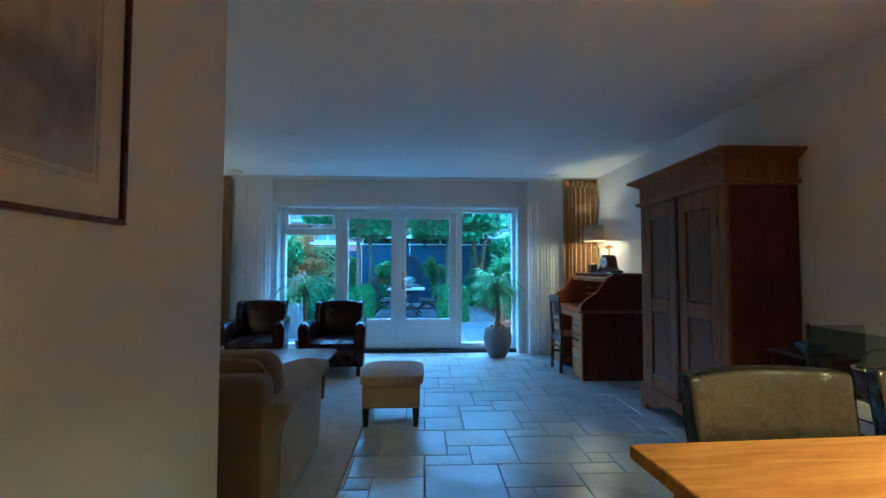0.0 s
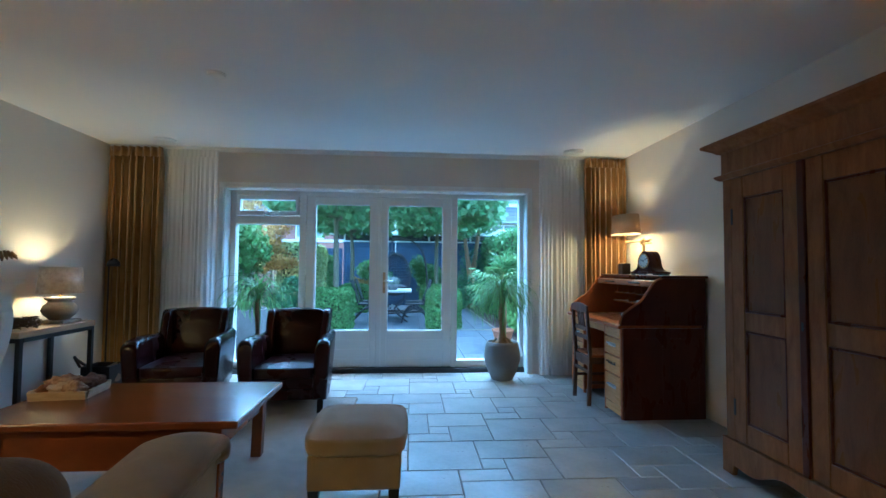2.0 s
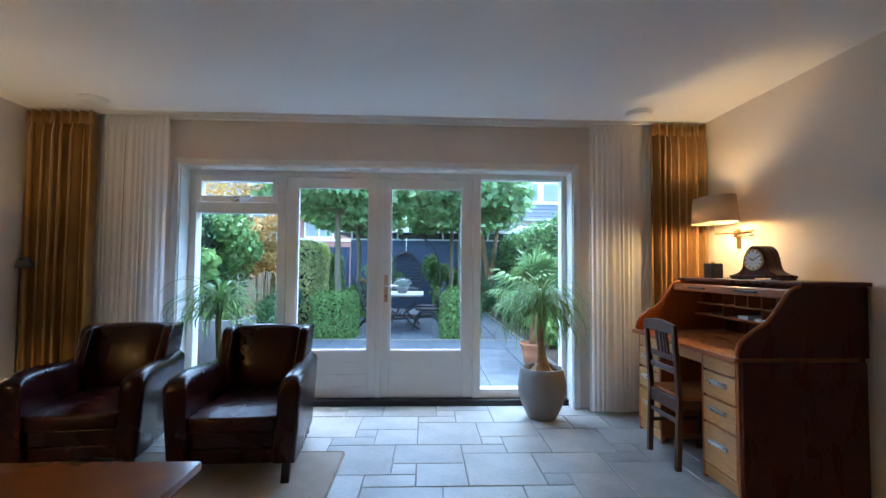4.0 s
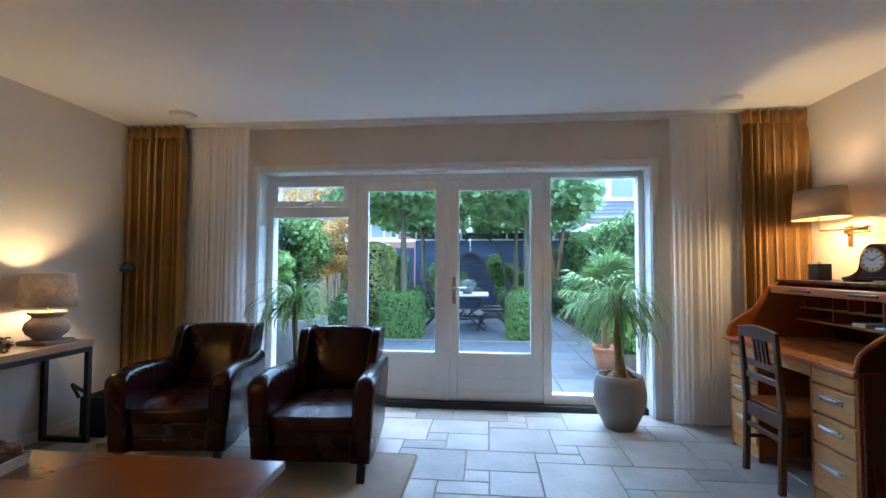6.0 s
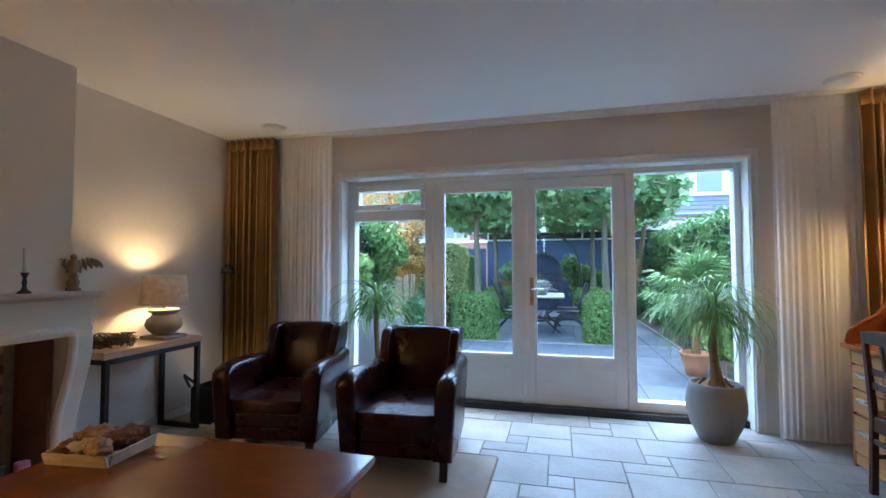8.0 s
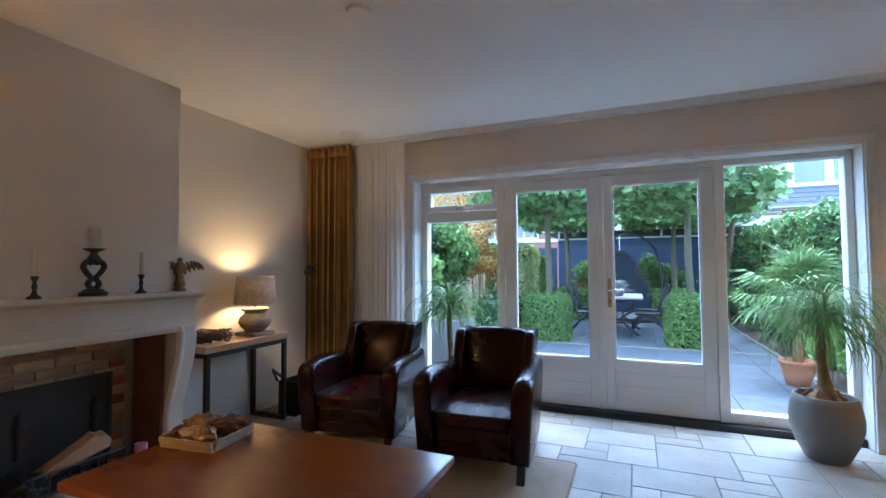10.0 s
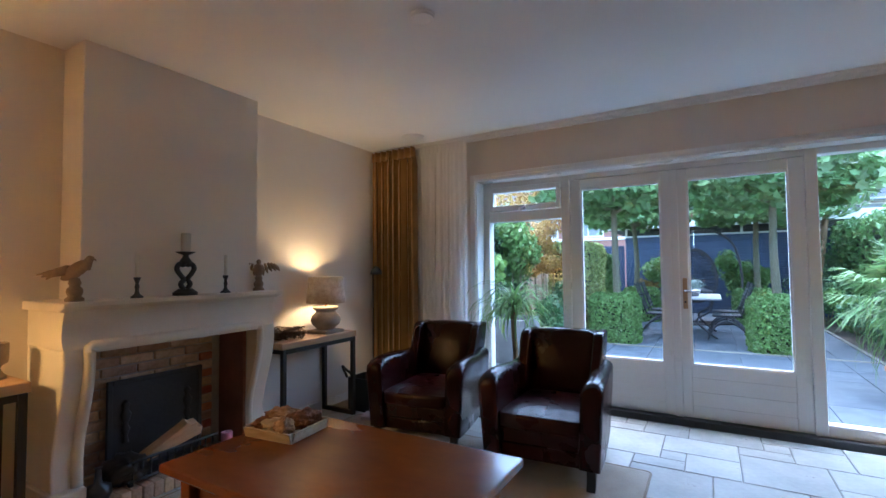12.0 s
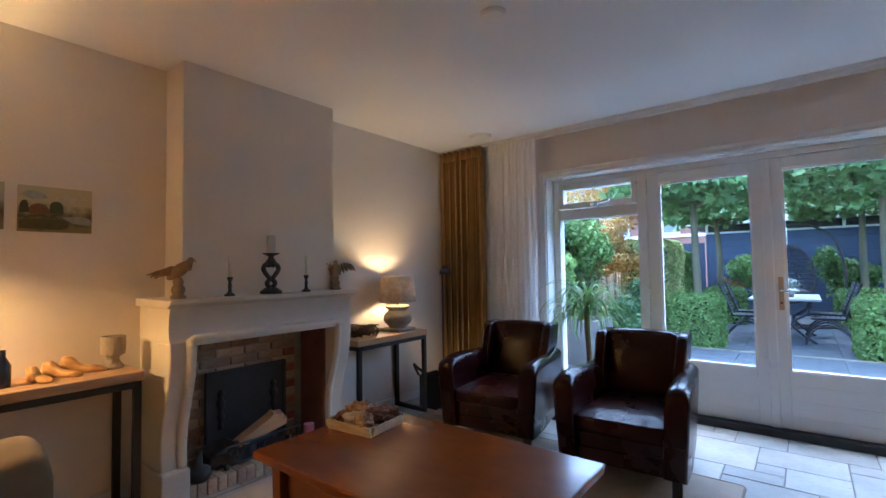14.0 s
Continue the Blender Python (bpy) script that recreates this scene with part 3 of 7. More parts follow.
def armchair(name, at, turn, label):
    """A leather armchair with winged back, rolled arms and a loose seat cushion; it faces -y."""
    c = thing(name, at, label, "armchair", "leather armchairs", turn=turn)
    W = 0.365
    # arm: padded panel with a rounded top that flares outwards and tapers to the back
    tops = curve([(-0.445, 0.555), (-0.40, 0.605), (-0.30, 0.622), (-0.12, 0.622), (0.08, 0.605), (0.24, 0.612), (0.34, 0.62)], 4)
    for s in (-1, 1):
        arm = bmesh.new()
        rings = []
        stations = [(-0.447, 0.028, 0.55), (-0.445, 0.014, 0.56), (-0.438, 0.005, 0.575), (-0.425, 0.0, 0.592)]
        stations += [(y, 0.0, z) for y, z in tops if y > -0.41] + [(0.36, 0.012, 0.60)]
        for y, inset, top in stations:
            xi, xo, r = W - 0.125 + inset, W + 0.005 - inset, 0.052
            sec = [(xi, 0.105 + inset), (xi, 0.20), (xi, 0.32), (xi, 0.44), (xi, top - r)]
            sec += [((xi + xo) / 2 + (xo - xi) / 2 * math.cos(q), top - r + (r - inset) * math.sin(q)) for q in [math.pi * (1 - k / 8) for k in range(1, 8)]]
            sec += [(xo, top - r), (xo, 0.44), (xo, 0.32), (xo, 0.20), (xo, 0.105 + inset)]
            lean = -0.03 if y < -0.1 else 0.0
            rings.append([arm.verts.new((s * (x + 0.05 * max(0, z - 0.15) - 0.075 * max(0, y + 0.2) - (0.03 * max(0, 0.4 - z) if x > 0.3 else 0)), y + lean * (z - 0.3), z)) for x, z in sec])
        for p, q in zip(rings, rings[1:]):
            for k in range(len(p)):
                j = (k + 1) % len(p)
                arm.faces.new((p[k], p[j], q[j], q[k]))
        arm.faces.new(rings[0])
        arm.faces.new(rings[-1])
        bmesh.ops.recalc_face_normals(arm, faces=arm.faces[:])
        part("arm", arm, leather, c, smooth=True)
    # back: tall, leaning, slightly narrower at the foot
    bk = cushion(-0.262, 0.262, 0.19, 0.34, 0.30, 0.815, 0.018, 6, 0.03)
    for v in bk.verts:
        v.co.y += 0.16 * (v.co.z - 0.30)
        v.co.x *= 0.93 + 0.16 * (v.co.z - 0.3)
    part("backrest", bk, leather, c, smooth=True)
    for s in (-1, 1):
        wing = prism(curve([(0.10, 0.58), (0.15, 0.68), (0.195, 0.77), (0.225, 0.808), (0.28, 0.822)], 2) + [(0.45, 0.82), (0.36, 0.30), (0.10, 0.35)], "x", 0.222, 0.295, 0.018, 3)
        for v in wing.verts:
            v.co.x = s * (v.co.x + 0.05 * (v.co.z - 0.6))
        bmesh.ops.recalc_face_normals(wing, faces=wing.faces[:])
        part("wing", wing, leather, c, smooth=True)
    bp = prism([(0.33, 0.14), (0.385, 0.14), (0.47, 0.81), (0.415, 0.81)], "x", -0.27, 0.27, 0.015, 2)
    part("back_panel", bp, leather, c, smooth=True)
    seat = cushion(-0.262, 0.262, -0.43, 0.22, 0.275, 0.395, 0.016, 6, 0.03)
    part("seat_cushion", seat, seat_leather, c, "creased leather seat cushion", True)
    part("front_rail", bx(-0.262, 0.262, -0.400, -0.28, 0.188, 0.282, 0.010, 3), leather, c)
    part("front_apron", bx(-0.262, 0.262, -0.396, -0.28, 0.10, 0.184, 0.008, 3), leather, c)
    part("seam", tube([(-0.26, -0.398, 0.186), (0.26, -0.398, 0.186)], 0.004, 6), leather, c, smooth=True)
    part("seat_base", bx(-0.27, 0.27, -0.28, 0.34, 0.11, 0.28, 0.01), leather, c)
    for s in (-1, 1):
        part("leg", prism(curve([(-0.425, 0.13), (-0.425, 0.07), (-0.445, 0.0)], 4) + curve([(-0.412, 0.0), (-0.385, 0.07), (-0.345, 0.13)], 4), "x", s * 0.31 - 0.025, s * 0.31 + 0.025, 0.004), black_foot, c)
        part("leg", prism([(0.28, 0.13), (0.36, 0.13), (0.40, 0.0), (0.36, 0.0)], "x", s * 0.27 - 0.022, s * 0.27 + 0.022, 0.005), black_foot, c)
    return c


armchair("armchair", (-0.955, 6.70, 0.011), 3, "dark oxblood leather armchair beside its twin, nearer the garden doors")
armchair("armchair", (-1.955, 6.76, 0.011), 8, "dark oxblood leather armchair beside the side table and curtain")

# ---------------------------------------------------------------- coffee table
ct = thing("coffee_table", (-1.40, 5.06, 0.011), "low reddish-brown wooden coffee table with worn top on a rug", "coffee table")
top = bx(-0.68, 0.68, -0.41, 0.41, 0.425, 0.465, 0.008, 2)
part("tabletop", top, table_wood, ct, "polished worn red-brown tabletop")
part("apron", bx(-0.56, 0.56, -0.335, -0.31, 0.20, 0.425, 0.003, 1), table_wood, ct)
part("apron", bx(-0.56, 0.56, 0.31, 0.335, 0.30, 0.425, 0.003, 1), table_wood, ct)
for s in (-1, 1):
    part("apron", bx(s * 0.56 - 0.0125, s * 0.56 + 0.0125, -0.309, 0.309, 0.30, 0.425, 0.003, 1), table_wood, ct)
    for q in (-1, 1):
        leg = bx(s * 0.555 - 0.033, s * 0.555 + 0.033, q * 0.335 - 0.033, q * 0.335 + 0.033, 0, 0.424, 0.005)
        for v in leg.verts:
            v.co.x -= s * 0.012 * (1 - v.co.z / 0.43)
        part("leg", leg, table_wood, ct)

# wooden tray with driftwood on the table
tray = thing("wooden_tray", (-1.90, 5.19, 0.477), "whitewashed wooden tray on the coffee table", "tray", turn=6)
part("base", bx(-0.135, 0.135, -0.118, 0.118, 0, 0.012), pale_wood, tray)
for s in (-1, 1):
    part("side", prism([(s * 0.118, 0.0), (s * 0.131, 0.0), (s * 0.146, 0.05), (s * 0.133, 0.05)], "x", -0.15, 0.15, 0.002, 1), pale_wood, tray)
    part("end", prism([(s * 0.135, 0.0), (s * 0.148, 0.0), (s * 0.163, 0.05), (s * 0.150, 0.05)], "y", -0.117, 0.117, 0.002, 1), pale_wood, tray)


def driftwood(x, y, z, r, long, turn, material, seed, name="driftwood", label="knotty weathered piece of driftwood in the tray", category="driftwood"):
    rng = random.Random(seed)
    bm = bmesh.new()
    bmesh.ops.create_icosphere(bm, subdivisions=4, radius=1.0)
    off = Vector((rng.uniform(0, 50), rng.uniform(0, 50), 0))
    low = 0.0
    for v in bm.verts:
        k = 1 + 0.5 * noise.noise(v.co * 1.7 + off) + 0.38 * abs(noise.noise(v.co * 3.6 + off)) + 0.14 * noise.noise(v.co * 9 + off)
        v.co = Vector((v.co.x * long * k, v.co.y * r * k, v.co.z * r * 0.85 * k))
        low = min(low, v.co.z)
    bmesh.ops.translate(bm, vec=(0, 0, -low), verts=bm.verts)
    ob = part(name, bm, material, smooth=True)
    ob.matrix_world = pose(x, y, z, 0, 0, turn)
    return tagged(ob, label, category, "driftwood in the tray" if category == "driftwood" else "")


driftwood(-1.956, 5.206, 0.489, 0.052, 0.085, 20, knot_wood, 1)
driftwood(-1.836, 5.247, 0.489, 0.046, 0.078, 70, bark_brown, 2)
driftwood(-1.844, 5.124, 0.489, 0.042, 0.085, 150, knot_wood, 3)
driftwood(-1.996, 5.124, 0.489, 0.034, 0.055, 100, bark_brown, 4)
driftwood(-1.908, 5.133, 0.489, 0.035, 0.07, 35, pale_wood, 5)
driftwood(-1.916, 5.264, 0.489, 0.04, 0.075, 5, knot_wood, 6)

# ---------------------------------------------------------------- footstool
ot = thing("footstool", (-0.125, 4.85, 0), "cream linen upholstered footstool with dark tapered legs", "footstool")
part("pad", cushion(-0.245, 0.245, -0.29, 0.29, 0.315, 0.425, 0.022, 6, 0.035), ottoman_cloth, ot, smooth=True)
part("base", bx(-0.232, 0.232, -0.275, 0.275, 0.15, 0.325, 0.012), ottoman_cloth, ot)
for s in (-1, 1):
    for q in (-1, 1):
        lg = bx(s * 0.20 - 0.028, s * 0.20 + 0.028, q * 0.24 - 0.028, q * 0.24 + 0.028, 0.0, 0.152, 0.003, 1)
        for v in lg.verts:
            k = 0.62 + 0.38 * v.co.z / 0.15
            v.co.x = s * 0.20 + (v.co.x - s * 0.20) * k
            v.co.y = q * 0.24 + (v.co.y - q * 0.24) * k
        part("leg", lg, black_foot, ot)

# ---------------------------------------------------------------- sofa, its back to the partition
so = thing("sofa", (-1.492, 3.5, 0.0), "beige linen sofa with rolled arms and brown back cushions", "sofa")
for s in (-1, 1):
    sec = [(0.70, 0.12), (0.70, 0.52), (0.705, 0.575), (0.735, 0.60)] + [(0.735 + 0.0255 * k, 0.60 + 0.020 * math.sin(math.pi * k / 10) + 0.0022 * k) for k in range(1, 11)]
    sec += [(1.006, 0.612), (1.010, 0.596), (1.002, 0.578), (0.982, 0.566), (0.962, 0.556), (0.958, 0.40), (0.950, 0.22), (0.945, 0.12)]
    arm = bmesh.new()
    rings = []
    for y, dip, pinch in [(-0.47, 0.012, 0.006)] + [(-0.46 + 0.075 * k, 0.0, 0.0) for k in range(12)] + [(0.405, 0.004, 0.0), (0.43, 0.016, 0.004), (0.447, 0.036, 0.010), (0.455, 0.065, 0.02)]:
        sag = 0.012 * math.sin(math.pi * min(1, max(0, (y + 0.46) / 0.9)))
        rings.append([arm.verts.new((s * (0.85 + (x - 0.85) * (1 - pinch * 3)), y, z + (0.06 * min(1, (y + 0.47) / 0.8) - dip - sag) * min(1, max(0, (z - 0.3) / 0.3)))) for x, z in sec])
    for p, q in zip(rings, rings[1:]):
        for k in range(len(p)):
            j = (k + 1) % len(p)
            arm.faces.new((p[k], p[j], q[j], q[k]))
    arm.faces.new(rings[0])
    arm.faces.new(rings[-1])
    bmesh.ops.recalc_face_normals(arm, faces=arm.faces[:])
    part("arm", arm, sofa_cloth, so, smooth=True)
    edge = [(s * 0.966, -0.468, 0.14), (s * 0.974, -0.468, 0.50), (s * 0.985, -0.466, 0.558)]
    edge += [(s * 0.986, y, 0.562 + 0.052 * min(1, (y + 0.47) / 0.8) - 0.012 * math.sin(math.pi * (y + 0.46) / 0.9)) for y in [-0.45 + 0.0445 * k for k in range(20)]]
    part("piping", tube(edge, 0.006, 6), sofa_cloth, so, smooth=True)
bk = bx(-0.895, 0.895, -0.50, -0.28, 0.13, 0.765, 0.065, 6)
part("backrest", bk, cushion_cloth, so, smooth=True)
part("seat_base", bx(-0.79, 0.79, -0.3, 0.40, 0.12, 0.30, 0.02), sofa_cloth, so)
for k in range(2):
    x0 = -0.775 + 0.78 * k
    part("seat_cushion", cushion(x0, x0 + 0.77, -0.30, 0.45, 0.30, 0.45, 0.025, 5), sofa_cloth, so, smooth=True)
    xa, xb = x0 - 0.10 * (k == 0), x0 + 0.78 + 0.115 * (k == 1)
    bc = bx(xa, xb, -0.365, -0.10, 0.50, 0.852, 0.11, 7)
    for v in bc.verts:
        v.co.y += 0.15 * (0.70 - v.co.z)
    bcs = part("back_cushion", bc, cushion_cloth, so, "plump brown chenille back cushion", True)
    rim = curve([(xa + 0.030, 0.62), (xa + 0.030, 0.72), (xa + 0.055, 0.785), (xa + 0.12, 0.822), ((xa + xb) / 2, 0.824), (xb - 0.12, 0.822), (xb - 0.055, 0.785), (xb - 0.030, 0.72), (xb - 0.030, 0.62)], 6)
    part("piping", tube([(x, -0.333 + 0.15 * (0.70 - z), z) for x, z in rim], 0.007, 6), carved, bcs, smooth=True)
for s in (-1, 1):
    for q in (-0.4, 0.36):
        part("leg", lathe([(0, 0), (0.022, 0), (0.032, 0.12), (0, 0.12)], 12, s * 0.86, q), black_foot, so)

# ---------------------------------------------------------------- wardrobe
wd = thing("wardrobe", (2.42, 4.45, 0), "antique dark walnut two-door wardrobe with cornice and scalloped base", "wardrobe")
WX, WY, WH = 0.255, 0.60, 2.08           # half depth, half width, height
# sides coloured darker than the front to carry the shade there
part("side_panel", bx(-WX + 0.02, WX, WY - 0.03, WY, 0.10, 1.84, 0.003, 1), shaded_side_walnut, wd)
part("side_panel", bx(-WX + 0.02, WX, -WY, -WY + 0.03, 0.10, 1.84, 0.003, 1), shaded_side_walnut, wd)
part("back_panel", bx(WX - 0.02, WX, -WY + 0.03, WY - 0.03, 0.10, 1.84), wardrobe_wood, wd)
part("floor_board", bx(-WX + 0.02, WX - 0.02, -WY + 0.03, WY - 0.03, 0.17, 0.20), wardrobe_wood, wd)
part("post", bx(-WX, -WX + 0.03, WY - 0.075, WY, 0.20, 1.86, 0.004), wardrobe_wood, wd)
part("post", bx(-WX, -WX + 0.03, -WY, -WY + 0.075, 0.20, 1.86, 0.004), wardrobe_wood, wd)
# scalloped apron
edge = []
for k in range(41):
    y = -WY + 0.09 + (2 * WY - 0.18) * k / 40
    edge.append((y, 0.115 - 0.045 * math.cos(2 * math.pi * k / 40) + 0.012 * math.cos(6 * math.pi * k / 40) - 0.02))
apron = [(-WY - 0.012, 0.215), (WY + 0.012, 0.215), (WY + 0.012, 0.0), (WY - 0.075, 0.0)] + edge[::-1] + [(-WY + 0.075, 0.0), (-WY - 0.012, 0.0)]
part("apron", prism(apron, "x", -WX - 0.022, -WX + 0.012, 0.004), wardrobe_wood, wd)
for s in (-1, 1):
    part("plinth_side", bx(-WX + 0.012, WX, s * WY - 0.012, s * WY + 0.012, 0.06, 0.215, 0.004), wardrobe_wood, wd)
    part("foot", bx(WX - 0.08, WX - 0.01, s * (WY - 0.04) - 0.03, s * (WY - 0.04) + 0.03, 0.0, 0.17, 0.006), wardrobe_wood, wd)
# frieze and mouldings
part("frieze", bx(-WX - 0.006, WX, -WY - 0.006, WY + 0.006, 1.865, 2.03, 0.003), wardrobe_wood, wd)
for nm, prof in (("cornice", [(0, 2.012), (0.018, 2.02), (0.035, 2.035), (0.075, 2.058), (0.088, 2.066), (0.088, 2.082), (0.0, 2.082)]),
                 ("lower_moulding", [(0, 1.842), (0.012, 1.844), (0.03, 1.86), (0.034, 1.872), (0.0, 1.884)])):
    bm = bmesh.new()
    loops = []
    for o, z in prof:
        loops.append([bm.verts.new(p) for p in ((-WX - 0.004 - o, -WY - 0.004 - o, z), (-WX - 0.004 - o, WY + 0.004 + o, z), (WX, WY + 0.004 + o, z), (WX, -WY - 0.004 - o, z))])
    for a, b in zip(loops, loops[1:]):
        for i in range(4):
            bm.faces.new((a[i], a[(i + 1) % 4], b[(i + 1) % 4], b[i]))
    bm.faces.new(loops[-1])
    bm.faces.new(loops[0][::-1])
    bmesh.ops.recalc_face_normals(bm, faces=bm.faces[:])
    part(nm, bm, wardrobe_wood, wd)


def wardrobe_door(y0, y1, hinge):
    d = part("door", bx(-WX + 0.02, -WX + 0.026, y0, y1, 0.22, 1.84), wardrobe_wood, wd)
    for a, b in ((y0, y0 + 0.10), (y1 - 0.10, y1)):
        part("stile", bx(-WX - 0.002, -WX + 0.02, a, b, 0.22, 1.84, 0.004, 1), wardrobe_wood, d)
    for a, b in ((0.22, 0.34), (0.90, 1.01), (1.71, 1.84)):
        part("rail", bx(-WX - 0.0015, -WX + 0.02, y0 + 0.1, y1 - 0.1, a, b, 0.004, 1), wardrobe_wood, d)
    for z0, z1 in ((0.34, 0.90), (1.01, 1.71)):
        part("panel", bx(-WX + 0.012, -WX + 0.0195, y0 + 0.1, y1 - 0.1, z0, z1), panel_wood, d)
        mld = []
        for a, b, c_, e in ((y0 + 0.1, y0 + 0.114, z0, z1), (y1 - 0.114, y1 - 0.1, z0, z1), (y0 + 0.114, y1 - 0.114, z0, z0 + 0.014), (y0 + 0.114, y1 - 0.114, z1 - 0.014, z1)):
            mld.append(bx(-WX + 0.001, -WX + 0.013, a, b, c_, e, 0.004, 1))
        part("panel_moulding", join(*mld), dark_oak, d)
    for z in (0.42, 1.60):
        part("hinge", bx(-WX - 0.008, -WX - 0.002, hinge - 0.008, hinge + 0.008, z - 0.05, z + 0.05, 0.002, 1), cast_iron, d, "black iron hinge")
    return d


wardrobe_door(-WY + 0.076, -0.022, -WY + 0.085)
wdr = wardrobe_door(0.022, WY - 0.076, WY - 0.085)
part("closing_strip", bx(-WX - 0.014, -WX + 0.006, -0.022, 0.022, 0.22, 1.84, 0.005), dark_oak, wd)
part("lock_plate", bx(-WX - 0.017, -WX - 0.014, -0.007, 0.007, 0.955, 1.0, 0.001, 1), cast_iron, wd, "small dark key plate")

# ---------------------------------------------------------------- roll-top desk
dk = thing("rolltop_desk", (1.92, 6.60, 0), "oak roll-top writing desk standing open against the wall", "desk")
DW = 0.60
prof = curve([(0.0, 0.80), (0.02, 0.87), (0.09, 0.93), (0.18, 0.99), (0.25, 1.08), (0.31, 1.16), (0.38, 1.19)], 5)
# near boards dark, far boards honey: shade and lamplight put into the wood colour
for s in (-1, 1):
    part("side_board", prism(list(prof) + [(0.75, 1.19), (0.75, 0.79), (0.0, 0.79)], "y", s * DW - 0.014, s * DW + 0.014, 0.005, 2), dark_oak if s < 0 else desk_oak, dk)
    part("side_rim", tube([(x, s * DW - s * 0.004, z) for x, z in prof], 0.014, 8), desk_oak, dk, smooth=True)
    lower = bx(0.02, 0.74, s * DW - 0.012, s * DW + 0.012, 0.0, 0.765, 0.004, 1)
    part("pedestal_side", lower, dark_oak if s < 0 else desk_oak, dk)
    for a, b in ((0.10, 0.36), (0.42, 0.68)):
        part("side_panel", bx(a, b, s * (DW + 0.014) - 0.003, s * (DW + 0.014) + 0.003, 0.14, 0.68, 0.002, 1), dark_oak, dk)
part("top_board", bx(0.36, 0.77, -DW - 0.025, DW + 0.025, 1.19, 1.215, 0.007), dark_oak, dk)
part("writing_board", bx(-0.02, 0.73, -DW + 0.014, DW - 0.014, 0.765, 0.79, 0.006), desk_oak, dk, "honey-coloured oak writing surface")
part("front_lip", bx(-0.03, 0.0, -DW - 0.02, DW + 0.02, 0.762, 0.792, 0.006), desk_oak, dk)
part("back_board", bx(0.735, 0.75, -DW + 0.014, DW - 0.014, 0.05, 1.19), dark_oak, dk)
# rolled-up tambour with two grips
tb = part("tambour", bx(0.30, 0.345, -DW + 0.016, DW - 0.016, 1.115, 1.17, 0.01), desk_oak, dk, "pulled-up tambour edge")
for y in (-0.26, 0.26):
    part("grip", bx(0.285, 0.30, y - 0.1, y + 0.1, 1.135, 1.15, 0.004), black_foot, tb)
# pigeonholes
ph = part("pigeonhole_shelf", join(bx(0.50, 0.73, -DW + 0.016, DW - 0.016, 1.01, 1.02), bx(0.48, 0.73, -DW + 0.016, DW - 0.016, 0.92, 0.932)), desk_oak, dk)
for k in range(9):
    y = -0.52 + 0.13 * k
    part("divider", bx(0.50, 0.73, y - 0.005, y + 0.005, 0.932 if k % 3 == 0 else 1.02, 1.115), desk_oak, ph)
for y in (-0.30, -0.12, 0.05):
    pp = part("letters", bx(0.50, 0.70, y - 0.05, y + 0.05, 0.934, 0.950 + 0.006 * (y > 0), 0.001, 1), white_paint, ph)
# pedestals with drawers
for y0, y1 in ((-DW + 0.012, -0.25), (0.25, DW - 0.012)):
    ped = part("pedestal", join(bx(0.03, 0.72, y0, y1, 0.04, 0.76), bx(0.012, 0.035, y0, y0 + 0.018, 0.0, 0.76), bx(0.012, 0.035, y1 - 0.018, y1, 0.0, 0.76)), desk_oak, dk)
    part("plinth", bx(0.016, 0.03, y0 + 0.018, y1 - 0.018, 0.02, 0.09), drawer_oak, ped)
    for z0, z1, hd in ((0.10, 0.34, 0.24), (0.355, 0.50, 0.44), (0.515, 0.66, 0.60), (0.672, 0.75, 0)):
        dr = part("drawer", bx(0.008, 0.03, y0 + 0.022, y1 - 0.022, z0, z1, 0.005, 2), drawer_oak, ped, "light oak drawer front")
        if hd:
            part("handle", join(bx(-0.002, 0.008, (y0 + y1) / 2 - 0.075, (y0 + y1) / 2 + 0.075, hd - 0.012, hd + 0.02, 0.004),
                                bx(-0.022, 0.0, (y0 + y1) / 2 - 0.07, (y0 + y1) / 2 + 0.07, hd + 0.006, hd + 0.02, 0.006)), chrome, ped, "steel cup pull")
part("kneehole_rail", bx(0.02, 0.035, -0.25, 0.25, 0.69, 0.764), drawer_oak, dk)

# mantel clock on the desk
cl = thing("mantel_clock", (2.44, 6.50, 1.215), "dark wooden napoleon-hat clock on the desk", "clock", turn=-76)
hump = curve([(x * 0.56, z * 0.95) for x, z in [(-0.30, 0.035), (-0.24, 0.045), (-0.17, 0.075), (-0.14, 0.14), (-0.11, 0.20), (-0.05, 0.235), (0.0, 0.24), (0.05, 0.235), (0.11, 0.20), (0.14, 0.14), (0.17, 0.075), (0.24, 0.045), (0.30, 0.035)]], 4)
part("case", prism(list(hump) + [(0.168, 0.022), (-0.168, 0.022)], "y", -0.055, 0.085, 0.008, 2), dark_oak, cl)
part("base_board", bx(-0.178, 0.178, -0.068, 0.098, 0.012, 0.03, 0.005), dark_oak, cl)
for x in (-0.145, 0.145):
    part("foot", bx(x - 0.03, x + 0.03, -0.06, 0.09, 0.0, 0.012, 0.003, 1), black_foot, cl)
dial = part("dial", lathe([(0, 0), (0.062, 0), (0.062, 0.006), (0, 0.006)], 32), white_paint, cl, "white clock dial with dark numerals", at=pose(0, -0.055, 0.132, 90))
part("bezel", tube([(0.067 * math.cos(a), 0.067 * math.sin(a), 0.006) for a in [2 * math.pi * k / 32 for k in range(32)]], 0.006, 8, True), brass, dial, smooth=True)
part("minute_hand", bx(-0.002, 0.002, -0.008, 0.05, 0.0065, 0.0085), black_foot, dial, at=pose(0, 0, 0, 0, 0, -60))
